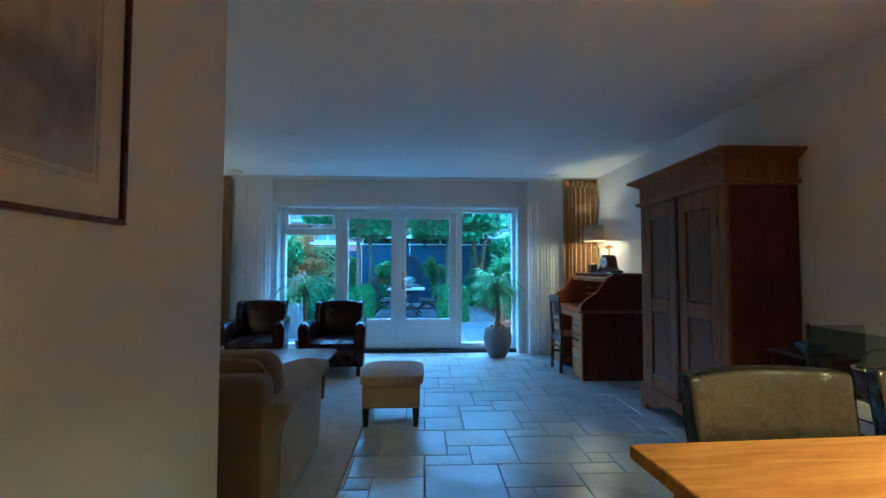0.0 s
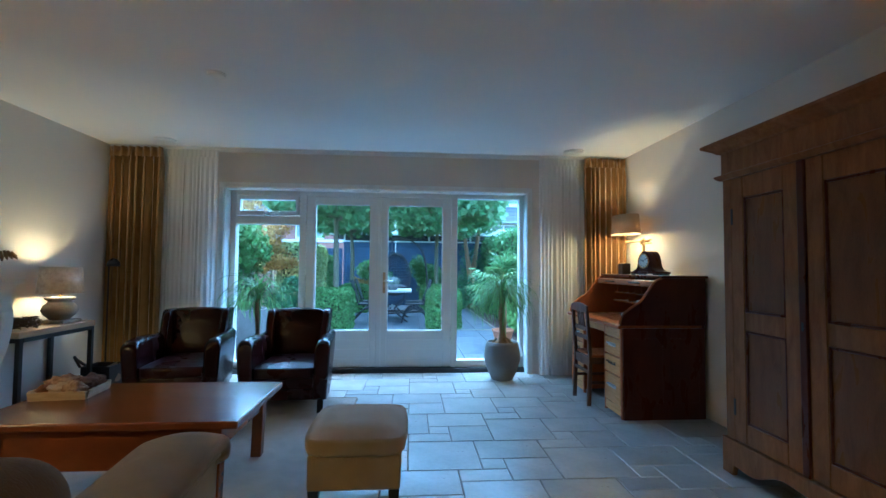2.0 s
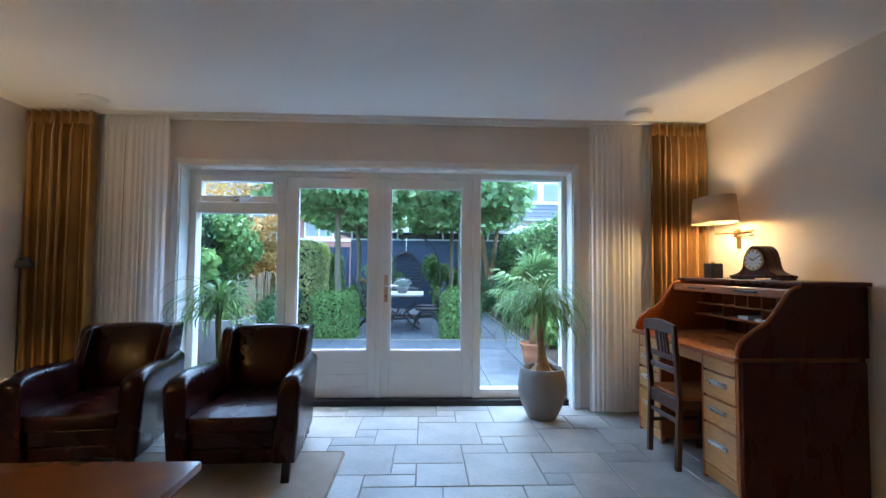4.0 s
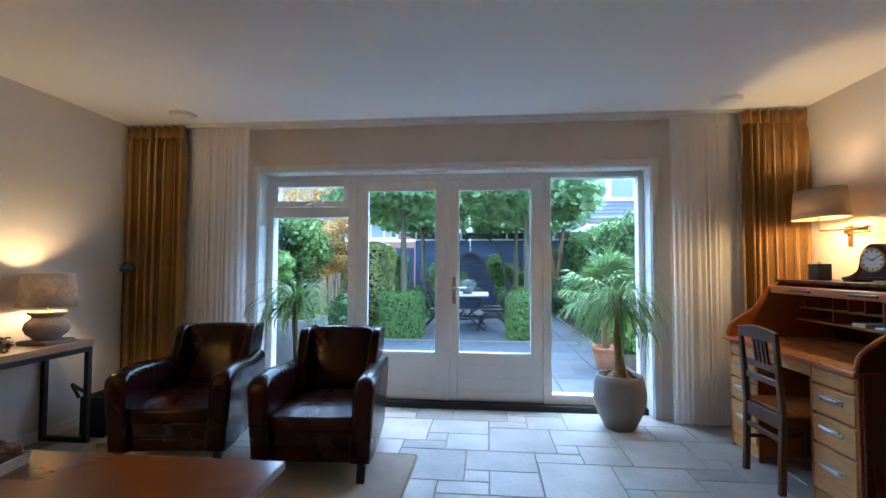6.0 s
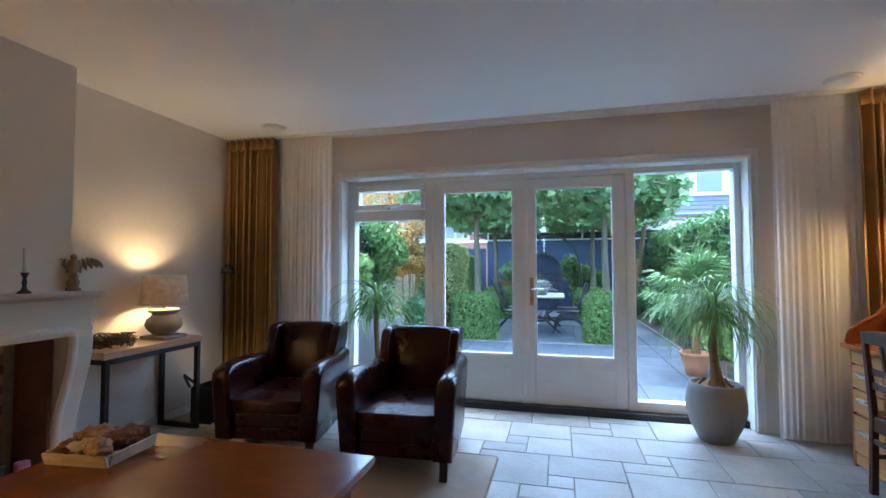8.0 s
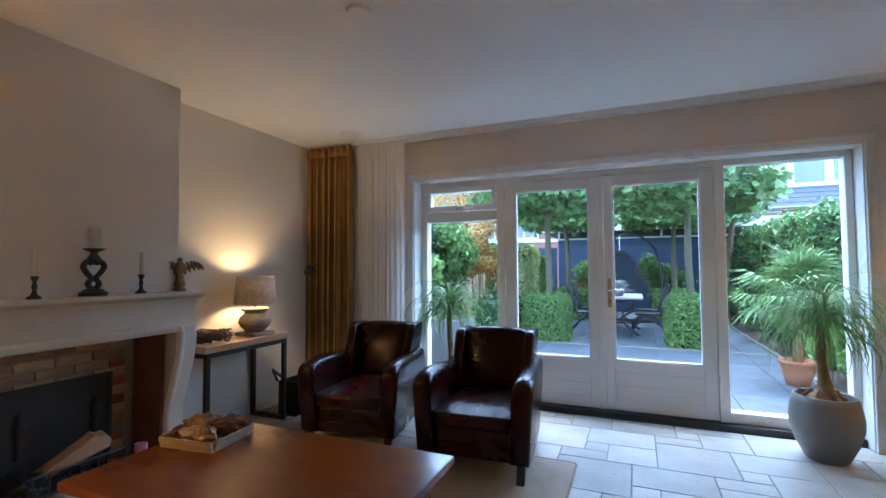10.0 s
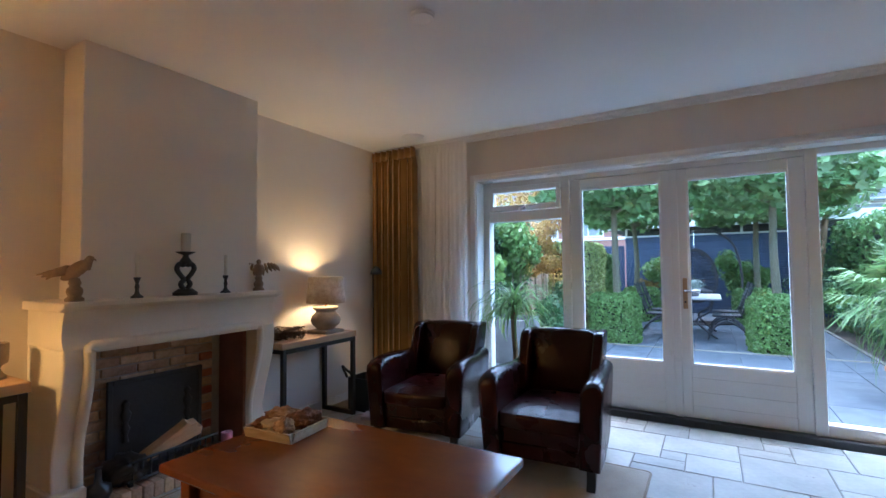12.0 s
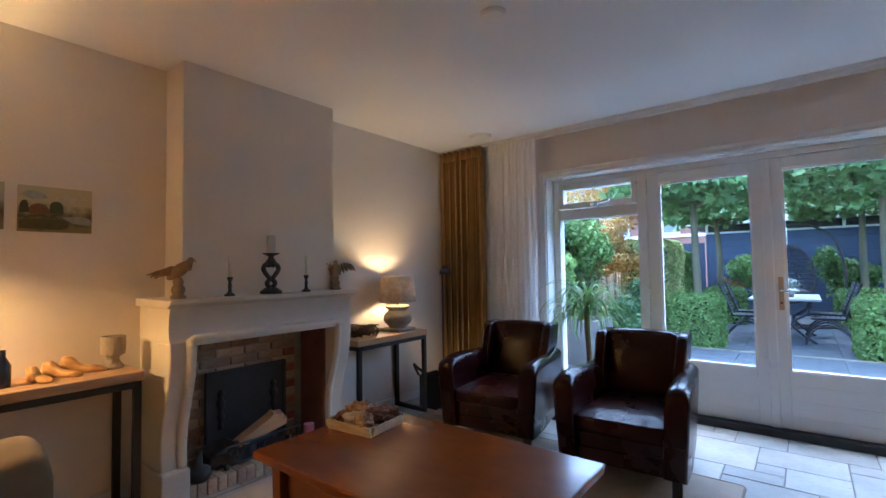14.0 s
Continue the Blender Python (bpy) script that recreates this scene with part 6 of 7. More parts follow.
brick_far = mat("far_brick", (0.33, 0.17, 0.13), (0.25, 0.12, 0.09), 0.9, scale=5, bump=0.3, fine=30, stretch=(1, 1, 3))
roof_far = mat("grey_roof_tile", (0.10, 0.108, 0.12), (0.075, 0.08, 0.092), 0.85, scale=4, bump=0.4, fine=20, spec=0.1)
dark_glass = mat("window_dark", (0.20, 0.22, 0.23), (0.26, 0.28, 0.29), 0.2, scale=1, bump=0)


OVAL = ((-0.5, 0.0), (-0.12, -0.27), (0.22, -0.2), (0.52, 0.0), (0.22, 0.2), (-0.12, 0.27))
LOBED = ((-0.42, 0.0), (-0.34, -0.42), (-0.02, -0.24), (0.12, -0.46), (0.18, -0.16), (0.55, 0.0), (0.18, 0.16), (0.12, 0.46), (-0.02, 0.24), (-0.34, 0.42))


def leaves(points, normals, size, seed, spread=0.7, shape=OVAL):
    """Small folded leaves, one at each point, turned about its normal."""
    r = np.random.default_rng(seed)
    n = len(points)
    nm = normals + r.normal(0, spread, (n, 3))
    nm /= np.linalg.norm(nm, axis=1)[:, None] + 1e-9
    t = np.cross(nm, r.normal(0, 1, (n, 3)))
    t /= np.linalg.norm(t, axis=1)[:, None] + 1e-9
    b = np.cross(nm, t)
    s = (size * r.uniform(0.65, 1.3, n))[:, None]
    k = len(shape)
    v = np.stack([points + a * s * t + c * s * b + (0.14 * abs(c) - 0.10 * max(0.0, a)) * s * nm for a, c in shape], 1).reshape(-1, 3)
    i = np.arange(n) * k
    f = np.concatenate([np.stack([i, i + j, i + j + 1], 1) for j in range(1, k - 1)])
    me = bpy.data.meshes.new("leaves")
    me.from_pydata(v.tolist(), [], f.tolist())
    return me


def box_cloud(n, lo, hi, seed, wild=0.05):
    """Points on the faces of a block (no underside), pushed in and out unevenly."""
    r = np.random.default_rng(seed)
    lo, hi = np.array(lo, float), np.array(hi, float)
    d = hi - lo
    area = np.array([d[1] * d[2], d[1] * d[2], d[0] * d[2], d[0] * d[2], d[0] * d[1]])
    face = r.choice(5, n, p=area / area.sum())
    p = lo + r.uniform(0, 1, (n, 3)) * d
    nm = np.zeros((n, 3))
    for k, (ax, side) in enumerate(((0, 0), (0, 1), (1, 0), (1, 1), (2, 1))):
        m = face == k
        p[m, ax] = hi[ax] if side else lo[ax]
        nm[m, ax] = 1 if side else -1
    mid, half = (lo + hi) / 2, d / 2
    rad = min(0.16, half.min() * 0.5)
    core = np.clip(p, lo + rad, np.array([hi[0] - rad, hi[1] - rad, hi[2] - rad]))
    core[:, 2] = np.minimum(p[:, 2], hi[2] - rad)
    off = p - core
    ln = np.linalg.norm(off, axis=1)[:, None] + 1e-9
    p, nm = core + off / ln * np.minimum(ln, rad), 0.5 * nm + 0.5 * off / ln
    bumps = np.array([noise.noise(Vector(q) * 2.2) + 0.5 * noise.noise(Vector(q) * 6) for q in p])
    p += nm * (bumps * wild + r.normal(0, wild * 0.35, n))[:, None]
    return p, nm


def ball_cloud(n, c, rad, seed, wild=0.12):
    r = np.random.default_rng(seed)
    u = r.normal(0, 1, (n, 3))
    u /= np.linalg.norm(u, axis=1)[:, None]
    k = 1 + wild * np.array([noise.noise(Vector(q) * 2.5 + Vector((seed, 0, 0))) * 2 for q in u]) - np.abs(r.normal(0, 0.16, n))
    return np.array(c) + u * k[:, None] * np.array(rad), u


def hedge(name, lo, hi, n, size, material, label, category, seed, wild=0.05):
    c = thing(name, ((lo[0] + hi[0]) / 2, (lo[1] + hi[1]) / 2, lo[2]), label, category)
    o = Vector(((lo[0] + hi[0]) / 2, (lo[1] + hi[1]) / 2, lo[2]))
    g = 0.09
    # solid dark block behind the leaves, in place of the shaded inside
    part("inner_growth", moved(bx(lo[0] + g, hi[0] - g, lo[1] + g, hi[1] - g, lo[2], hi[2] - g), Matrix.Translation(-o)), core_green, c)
    p, nm = box_cloud(n, lo, hi, seed, wild)
    tagged(part("foliage", leaves(p - np.array(o), nm, size, seed), material, c), kind="stuff")
    return c


def shrub(name, at, rad, n, size, material, label, seed, category="shrub"):
    c = thing(name, (at[0], at[1], G0 - 0.03), label, category)
    cz = at[2] - G0 + 0.03
    for k in range(4):
        a = 1.57 * k + seed
        part("stem", tube([(0.03 * math.cos(a), 0.03 * math.sin(a), 0), (0.3 * rad[0] * math.cos(a), 0.3 * rad[1] * math.sin(a), cz)], [0.015, 0.006], 6), bark_pale, c)
    rng = random.Random(seed)
    clouds = [ball_cloud(n // 4, (0, 0, cz), [0.62 * q for q in rad], seed)]
    for k in range(11):
        a, up = 2.4 * k + seed, -0.62 + 1.24 * ((k * 7) % 11) / 10
        out = (1 - up * up) ** 0.5 * rng.uniform(0.5, 0.85)
        r = rng.uniform(0.26, 0.42)
        clouds.append(ball_cloud(3 * n // 44, (rad[0] * out * math.cos(a), rad[1] * out * math.sin(a), cz + rad[2] * up), [r * q for q in rad], seed + k, 0.25))
    p, nm = np.concatenate([q[0] for q in clouds]), np.concatenate([q[1] for q in clouds])
    p[:, 2] = np.maximum(p[:, 2], 0.02)
    tagged(part("foliage", leaves(p, nm, size, seed), material, c), kind="stuff")
    return c


hedge("box_hedge", (-1.92, 12.05, G0), (-1.12, 12.9, 0.80), 10500, 0.055, leaf_hedge, "clipped cube-shaped green hedge on the terrace edge", "hedge", 1, 0.03)
hedge("box_hedge", (0.52, 12.05, G0), (1.26, 12.9, 0.80), 10500, 0.055, leaf_hedge, "clipped cube-shaped green hedge on the terrace edge", "hedge", 2, 0.03)
hedge("box_hedge", (-1.9, 15.6, G0), (-1.1, 16.4, 0.75), 4200, 0.07, leaf_hedge, "clipped cube-shaped green hedge behind the table", "hedge", 3, 0.03)
hedge("box_hedge", (0.45, 15.6, G0), (1.3, 16.4, 0.75), 4200, 0.07, leaf_hedge, "clipped cube-shaped green hedge behind the table", "hedge", 4, 0.03)
hedge("boundary_hedge", (2.75, 9.0, G0), (3.6, 19.5, 2.22), 26000, 0.10, leaf_mid, "tall uneven ivy-grown boundary hedge", "hedge", 5, 0.16)
hedge("end_hedge", (-2.85, 12.6, G0), (-2.0, 14.2, 1.80), 12000, 0.07, leaf_yellow, "tall clipped yellow-green hedge", "hedge", 6, 0.03)
hedge("far_hedge", (-3.1, 15.2, G0), (-2.25, 17.5, 1.62), 8000, 0.08, leaf_hedge, "grey-green clipped hedge farther back", "hedge", 7, 0.03)
hedge("climber_wall", (-3.9, 9.2, G0), (-3.2, 12.4, 2.35), 8000, 0.085, leaf_dark, "fence grown over with leafy climber", "hedge", 8, 0.16)
shrub("climbing_shrub", (-3.0, 11.3, 1.55), (0.42, 0.5, 0.75), 3000, 0.09, leaf_hedge, "tall leafy climbing shrub beside the terrace", 9)
shrub("pale_leaf_shrub", (-3.05, 10.1, 1.15), (0.30, 0.35, 0.5), 420, 0.14, leaf_bright, "light green large-leaved shrub", 10)
shrub("low_dark_shrub", (-2.45, 11.9, 0.55), (0.42, 0.45, 0.55), 2600, 0.08, leaf_dark, "low dark green shrub by the terrace", 11)
shrub("autumn_acer", (-3.05, 12.7, 1.85), (0.60, 0.5, 0.55), 5200, 0.055, leaf_autumn, "small maple turning orange brown", 12)
shrub("autumn_acer", (-2.75, 12.3, 1.32), (0.44, 0.35, 0.24), 2600, 0.05, leaf_autumn, "low orange maple branch layer", 22)
shrub("autumn_tree", (-5.6, 17.0, 3.3), (1.8, 1.5, 1.3), 3200, 0.13, leaf_autumn, "tree with orange and yellow autumn leaves", 23, "tree")
shrub("round_shrub", (-0.95, 17.0, 1.0), (0.6, 0.5, 0.65), 3000, 0.09, leaf_bright, "rounded lime green shrub by the fence", 13)
shrub("round_shrub", (0.65, 16.9, 1.05), (0.62, 0.5, 0.65), 3200, 0.09, leaf_hedge, "rounded green shrub by the fence", 14)
shrub("orange_shrub", (-1.45, 16.9, 0.78), (0.30, 0.25, 0.2), 420, 0.07, leaf_autumn, "low rust-orange shrub behind the hedge", 15)
for k, (x, y, r, m) in enumerate(((2.35, 11.2, 0.32, leaf_bright), (2.45, 12.3, 0.42, leaf_hedge), (2.3, 13.6, 0.45, leaf_dark), (2.4, 15.0, 0.55, leaf_hedge), (2.2, 16.6, 0.7, leaf_dark), (2.5, 10.2, 0.35, leaf_bright))):
    shrub("border_plant", (x, y, r * 0.75), (r, r, r * 0.85), int(2400 * r + 300), 0.085, m, "leafy border plant beside the path", 30 + k)
shrub("dark_conifer", (2.1, 17.6, 1.1), (0.55, 0.5, 1.15), 1800, 0.07, leaf_dark, "dark evergreen shrub near the shed", 41)

# planting bed and edging
structure("planting_bed", bx(2.02, 2.85, 9.6, 18.4, G0 - 0.06, G0 + 0.01, 0.01), soil, "dark soil bed along the boundary hedge", "bed")
structure("edging_strip", bx(-2.0, 2.0, 11.92, 11.98, G0 - 0.04, G0 + 0.008, 0.004), mat("pale_edging", (0.24, 0.22, 0.16), None, 0.8), "pale stone edging strip across the terrace", "edging")
structure("bed_edging", bx(1.96, 2.02, 9.6, 18.4, G0 - 0.04, G0 + 0.02, 0.004), mat("stone_edging", (0.18, 0.17, 0.15), None, 0.8), "stone edging along the path", "edging")
structure("terrace", bx(-3.3, 3.3, 8.0, 18.5, G0 - 0.08, G0 - 0.012), grout, "mortar bed under the garden slabs", "terrace")

# roof-trained plane trees


def plane_tree(x, y, seed):
    rng = random.Random(seed)
    t = thing("plane_tree", (x, y, G0 - 0.03), "roof-trained plane tree with slim pale trunk and flat crown", "tree", "plane trees")
    tr = [(0, 0, 0), (0.01, 0.0, 0.8), (rng.uniform(-0.03, 0.03), 0.01, 1.6), (rng.uniform(-0.03, 0.03), 0, 2.45)]
    part("trunk", tube(curve(tr, 4), [0.075 - 0.002 * k for k in range(13)], 12), bark_pale, t, smooth=True)
    for k in range(8):
        a = 2 * math.pi * k / 8 + rng.uniform(-0.2, 0.2)
        l = rng.uniform(0.8, 1.15)
        part("limb", tube(curve([(0, 0, 2.38 + 0.015 * k), (0.35 * l * math.cos(a), 0.35 * l * math.sin(a), 2.52), (l * math.cos(a), l * math.sin(a), 2.62 + rng.uniform(-0.05, 0.1))], 4), [0.035 - 0.003 * j for j in range(9)], 7), bark_pale, t, smooth=True)
    r = np.random.default_rng(seed)
    n = 3300
    p = r.uniform(-1, 1, (n, 3)) * np.array([1.2, 1.3, 0.40])
    edge = np.maximum(np.abs(p[:, 0]) / 1.2, np.abs(p[:, 1]) / 1.3)
    bump = np.array([noise.noise(Vector((q[0] * 1.6 + seed, q[1] * 1.6, q[2]))) for q in p])
    p[:, 2] = p[:, 2] * (1 - 0.35 * edge ** 3) + 2.80 + 0.28 * bump - 0.05 * edge
    p = p[(bump > -0.38) | (r.uniform(0, 1, n) > 0.6)]
    out = np.stack([p[:, 0] * 0.3, p[:, 1] * 0.3, np.ones(len(p)) * 0.7], 1)
    tagged(part("crown", leaves(p, out, 0.175, seed, 0.7, LOBED), leaf_plane, t, "flat crown of large green leaves"), kind="stuff")
    return t


for k, (x, y) in enumerate(((-1.52, 12.55), (0.93, 12.75), (-1.62, 16.0), (0.92, 16.2))):
    plane_tree(x, y, 50 + k)
oldt = thing("twin_trunk_tree", (2.15, 17.3, G0 - 0.03), "dark forked tree trunk near the shed with leafy top", "tree")
for s in (-1, 1):
    part("trunk", tube(curve([(0, 0, 0), (0.02 * s, 0, 0.9), (0.16 * s, 0, 1.9), (0.3 * s, 0, 3.0)], 4), [0.12 - 0.006 * j for j in range(13)], 10), bark_tan, oldt, smooth=True)
p, nm = ball_cloud(2400, (0, 0, 3.1), (1.1, 1.0, 0.7), 77)
tagged(part("crown", leaves(p, nm, 0.16, 77), leaf_plane, oldt), kind="stuff")

# fan palm in a terracotta pot outside
fpm = thing("fan_palm", (1.72, 9.95, G0), "hardy fan palm in a terracotta pot on the terrace", "potted plant")
part("pot", lathe([(0, 0), (0.11, 0), (0.15, 0.14), (0.17, 0.24), (0.185, 0.25), (0.185, 0.285), (0.165, 0.285), (0.155, 0.24), (0, 0.23)], 28), terracotta, fpm, "orange terracotta pot", True)
part("trunk", tube([(0, 0, 0.2), (0.02, 0, 0.55), (0.0, 0, 0.95)], [0.05, 0.055, 0.06], 10), bark_tan, fpm, smooth=True)
rng = random.Random(21)
fverts, ffaces = [], []
for k in range(30):
    az, el = rng.uniform(0, 6.28), radians(rng.uniform(-20, 80))
    stalk = rng.uniform(0.24, 0.42)
    d = Vector((math.cos(az) * math.cos(el), math.sin(az) * math.cos(el), math.sin(el)))
    c = Vector((0, 0, 0.95)) + d * stalk
    side = d.cross(Vector((0, 0, 1))).normalized()
    upn = side.cross(d).normalized()
    part("stalk", tube([(0, 0, 0.95), tuple(c)], [0.008, 0.005], 5), leaf_fan, fpm)
    for j in range(17):
        a = radians(-105 + 210 * j / 16)
        dr = (d * math.cos(a) + side * math.sin(a)).normalized()
        ln = rng.uniform(0.32, 0.44) * (0.8 + 0.2 * math.cos(a))
        wv = dr.cross(upn).normalized() * 0.017
        b = len(fverts)
        m1 = c + dr * ln * 0.55 + upn * 0.02
        tip = c + dr * ln - Vector((0, 0, 0.10 * ln + 0.03)) - upn * 0.03
        fverts += [tuple(c), tuple(m1 - wv), tuple(m1 + wv), tuple(tip)]
        ffaces += [(b, b + 1, b + 2), (b + 1, b + 3, b + 2)]
me = bpy.data.meshes.new("fans")
me.from_pydata(fverts, [], ffaces)
tagged(part("fronds", me, leaf_fan, fpm, "stiff fan-shaped fronds"), kind="stuff")

# planters beside the terrace
planter_stone = mat("planter_stone", (0.15, 0.15, 0.145), (0.11, 0.11, 0.105), 0.8, scale=5, bump=0.4, fine=50)
for x, y, w, h in ((-2.55, 9.9, 0.32, 0.62), (-2.95, 9.2, 0.25, 0.5)):
    pl2 = thing("planter_box", (x, y, G0), "grey square stone planter on the terrace", "planter", "stone planters")
    part("box", join(bx(-w, w, -w, -w + 0.04, 0, h, 0.006), bx(-w, w, w - 0.04, w, 0, h, 0.006), bx(-w, -w + 0.04, -w + 0.04, w - 0.04, 0, h, 0.006), bx(w - 0.04, w, -w + 0.04, w - 0.04, 0, h, 0.006)), planter_stone, pl2)
    part("soil", bx(-w + 0.04, w - 0.04, -w + 0.04, w - 0.04, 0, h - 0.05), soil, pl2)
    blades("grass_tuft", [(60, 0.5, 0.02, 40, 88, 2.0)], leaf_strap, pl2, 90 + int(10 * y), "", (0, 0, h - 0.06), kind="stuff")

# garden table and chairs
slate = mat("garden_metal", (0.035, 0.037, 0.042), (0.05, 0.052, 0.058), 0.5, metal=0.4, bump=0.1)
grey_top = mat("table_slab", (0.42, 0.42, 0.40), (0.34, 0.34, 0.33), 0.5, bump=0.15)
gt = thing("garden_table", (-0.33, 13.9, G0), "garden table with pale stone top on curved iron legs", "table")
part("tabletop", bx(-0.50, 0.50, -0.80, 0.80, 0.72, 0.755, 0.008), grey_top, gt, "pale grey stone tabletop")
for q in (-0.55, 0.55):
    for s in (-1, 1):
        part("leg", tube(curve([(s * 0.36, q, 0.72), (s * 0.30, q, 0.50), (s * 0.10, q, 0.34), (s * 0.22, q, 0.16), (s * 0.42, q, 0.0)], 5), 0.02, 8), slate, gt, smooth=True)
part("stretcher", tube([(0, -0.55, 0.34), (0, 0.55, 0.34)], 0.018, 8), slate, gt)


def garden_chair(x, y, turn):
    c = thing("garden_chair", (x, y, G0), "dark slatted garden chair with curved iron legs", "chair", "garden chairs", turn=turn)
    for k in range(7):
        part("seat_slat", bx(-0.24, 0.24, -0.22 + 0.066 * k, -0.165 + 0.066 * k, 0.43, 0.448, 0.003, 1), slate, c)
    for k in range(9):
        z = 0.50 + 0.058 * k
        yy = 0.24 + 0.32 * (z - 0.45)
        part("back_slat", bx(-0.24, 0.24, yy - 0.008, yy + 0.008, z, z + 0.046, 0.003, 1), slate, c)
    for s in (-1, 1):
        part("back_post", tube([(s * 0.225, 0.22, 0.44), (s * 0.225, 0.43, 1.02)], 0.014, 7), slate, c)
        part("leg", tube(curve([(s * 0.225, 0.38, 0.0), (s * 0.225, 0.22, 0.22), (s * 0.225, 0.0, 0.34), (s * 0.225, -0.2, 0.22), (s * 0.225, -0.30, 0.0)], 5), 0.014, 7), slate, c, smooth=True)
        part("side_rail", tube([(s * 0.225, -0.22, 0.43), (s * 0.225, 0.24, 0.43)], 0.012, 7), slate, c)
        part("strut", tube([(s * 0.225, 0.0, 0.34), (s * 0.225, 0.0, 0.43)], 0.012, 7), slate, c)
    return c


base_chair = garden_chair(-0.86, 13.45, 90)
for x, y, turn in ((-0.86, 14.3, 90), (0.24, 13.45, -90), (0.24, 14.3, -90)):
    copy_thing(base_chair, pose(x, y, G0, 0, 0, turn))
gp = thing("lavender_pot", (-0.30, 13.75, G0 + 0.755), "low grey pot with silvery plant on the garden table", "potted plant")
part("pot", lathe([(0, 0), (0.10, 0), (0.14, 0.14), (0.13, 0.14), (0, 0.12)], 20), pot_clay, gp, smooth=True)
p, nm = ball_cloud(500, (0, 0, 0.22), (0.22, 0.22, 0.12), 61)
tagged(part("foliage", leaves(p, nm, 0.04, 61), mat("silver_leaf", (0.30, 0.34, 0.30), (0.22, 0.27, 0.22), 0.7, island=0.3, bump=0), gp), kind="stuff")

# hanging egg chair
eg = thing("hanging_chair", (-0.30, 15.6, G0), "dark wicker hanging egg chair on a curved wooden stand", "hanging chair")
wicker = mat("dark_wicker", (0.035, 0.03, 0.03), (0.055, 0.045, 0.04), 0.7, scale=30, bump=0.8, fine=90)
ebm = bmesh.new()
bmesh.ops.create_uvsphere(ebm, u_segments=32, v_segments=22, radius=1.0)
bmesh.ops.delete(ebm, geom=[v for v in ebm.verts if v.co.y < -0.45], context='VERTS')
for v in ebm.verts:
    v.co = Vector((v.co.x * 0.45 * (1 - 0.12 * v.co.z), v.co.y * 0.42, v.co.z * 0.62 + 1.12))
shl = part("shell", ebm, wicker, eg, smooth=True)
sm = shl.modifiers.new("weave", 'WIREFRAME')
sm.thickness = 0.022
part("seat_cushion", cushion(-0.32, 0.32, -0.22, 0.25, 0.66, 0.80, 0.03, 4, 0.04), cast_iron, eg, smooth=True)
part("stand", tube(curve([(0.75, 0.2, 0.03), (0.92, 0.15, 0.9), (0.80, 0.1, 1.75), (0.42, 0.03, 2.12), (0.0, 0.0, 2.14), (-0.12, 0.0, 2.05)], 6), 0.026, 10), wicker, eg, smooth=True)
part("base_rail", tube([(0.75, 0.2, 0.03), (-0.6, 0.45, 0.03)], 0.03, 8), wicker, eg)
part("base_rail", tube([(0.75, 0.2, 0.03), (-0.4, -0.5, 0.03)], 0.03, 8), wicker, eg)
part("chain", tube([(0, 0, 2.12), (0, 0, 1.72)], 0.012, 6), chrome, eg)

# shed with navy boards and white fascia, and a gate beside it
sd = thing("garden_shed", (0.0, 18.6, G0 - 0.03), "long navy boarded shed with white fascia and dark window band", "shed")
for k in range(12):
    part("board", bx(-2.24, 5.5, 0.0, 0.03, 0.02 + 0.186 * k, 0.02 + 0.186 * k + 0.18, 0.008, 1), navy, sd)
part("back_wall", bx(-2.24, 5.5, 0.03, 3.0, 0, 2.25), navy, sd)
part("window_band", bx(-2.24, 5.5, 0.04, 0.06, 2.30, 2.50), mat("shed_band", (0.03, 0.03, 0.032), None, 0.3), sd)
part("white_strip", bx(-2.26, 5.5, -0.02, 0.05, 2.25, 2.30), white_paint, sd)
for k in range(6):
    part("band_post", bx(-2.24 + 1.5 * k, -2.18 + 1.5 * k, -0.01, 0.05, 2.30, 2.50), white_paint, sd)
part("fascia", bx(-2.75, 5.5, -0.30, 0.0, 2.50, 2.74, 0.006), white_paint, sd)
part("roof", bx(-2.75, 5.5, 0.0, 3.0, 2.50, 2.70), roof_far, sd)
gtw = thing("garden_gate", (-2.85, 18.7, G0 - 0.03), "navy boarded garden gate beside the shed", "gate")
for k in range(9):
    part("board", bx(-0.56 + 0.125 * k, -0.44 + 0.125 * k, 0.0, 0.03, 0.05, 2.02, 0.004, 1), navy, gtw)
part("frame", bx(-0.56, 0.56, 0.03, 0.06, 0.05, 0.15), navy, gtw)
fn = thing("boundary_fence", (-4.2, 13.5, G0 - 0.03), "brown boarded boundary fence behind the climbers", "fence")
for k in range(34):
    part("board", bx(-0.02, 0.02, -5.3 + 0.3 * k, -5.02 + 0.3 * k, 0.0, 1.85, 0.004, 1), carved, fn)


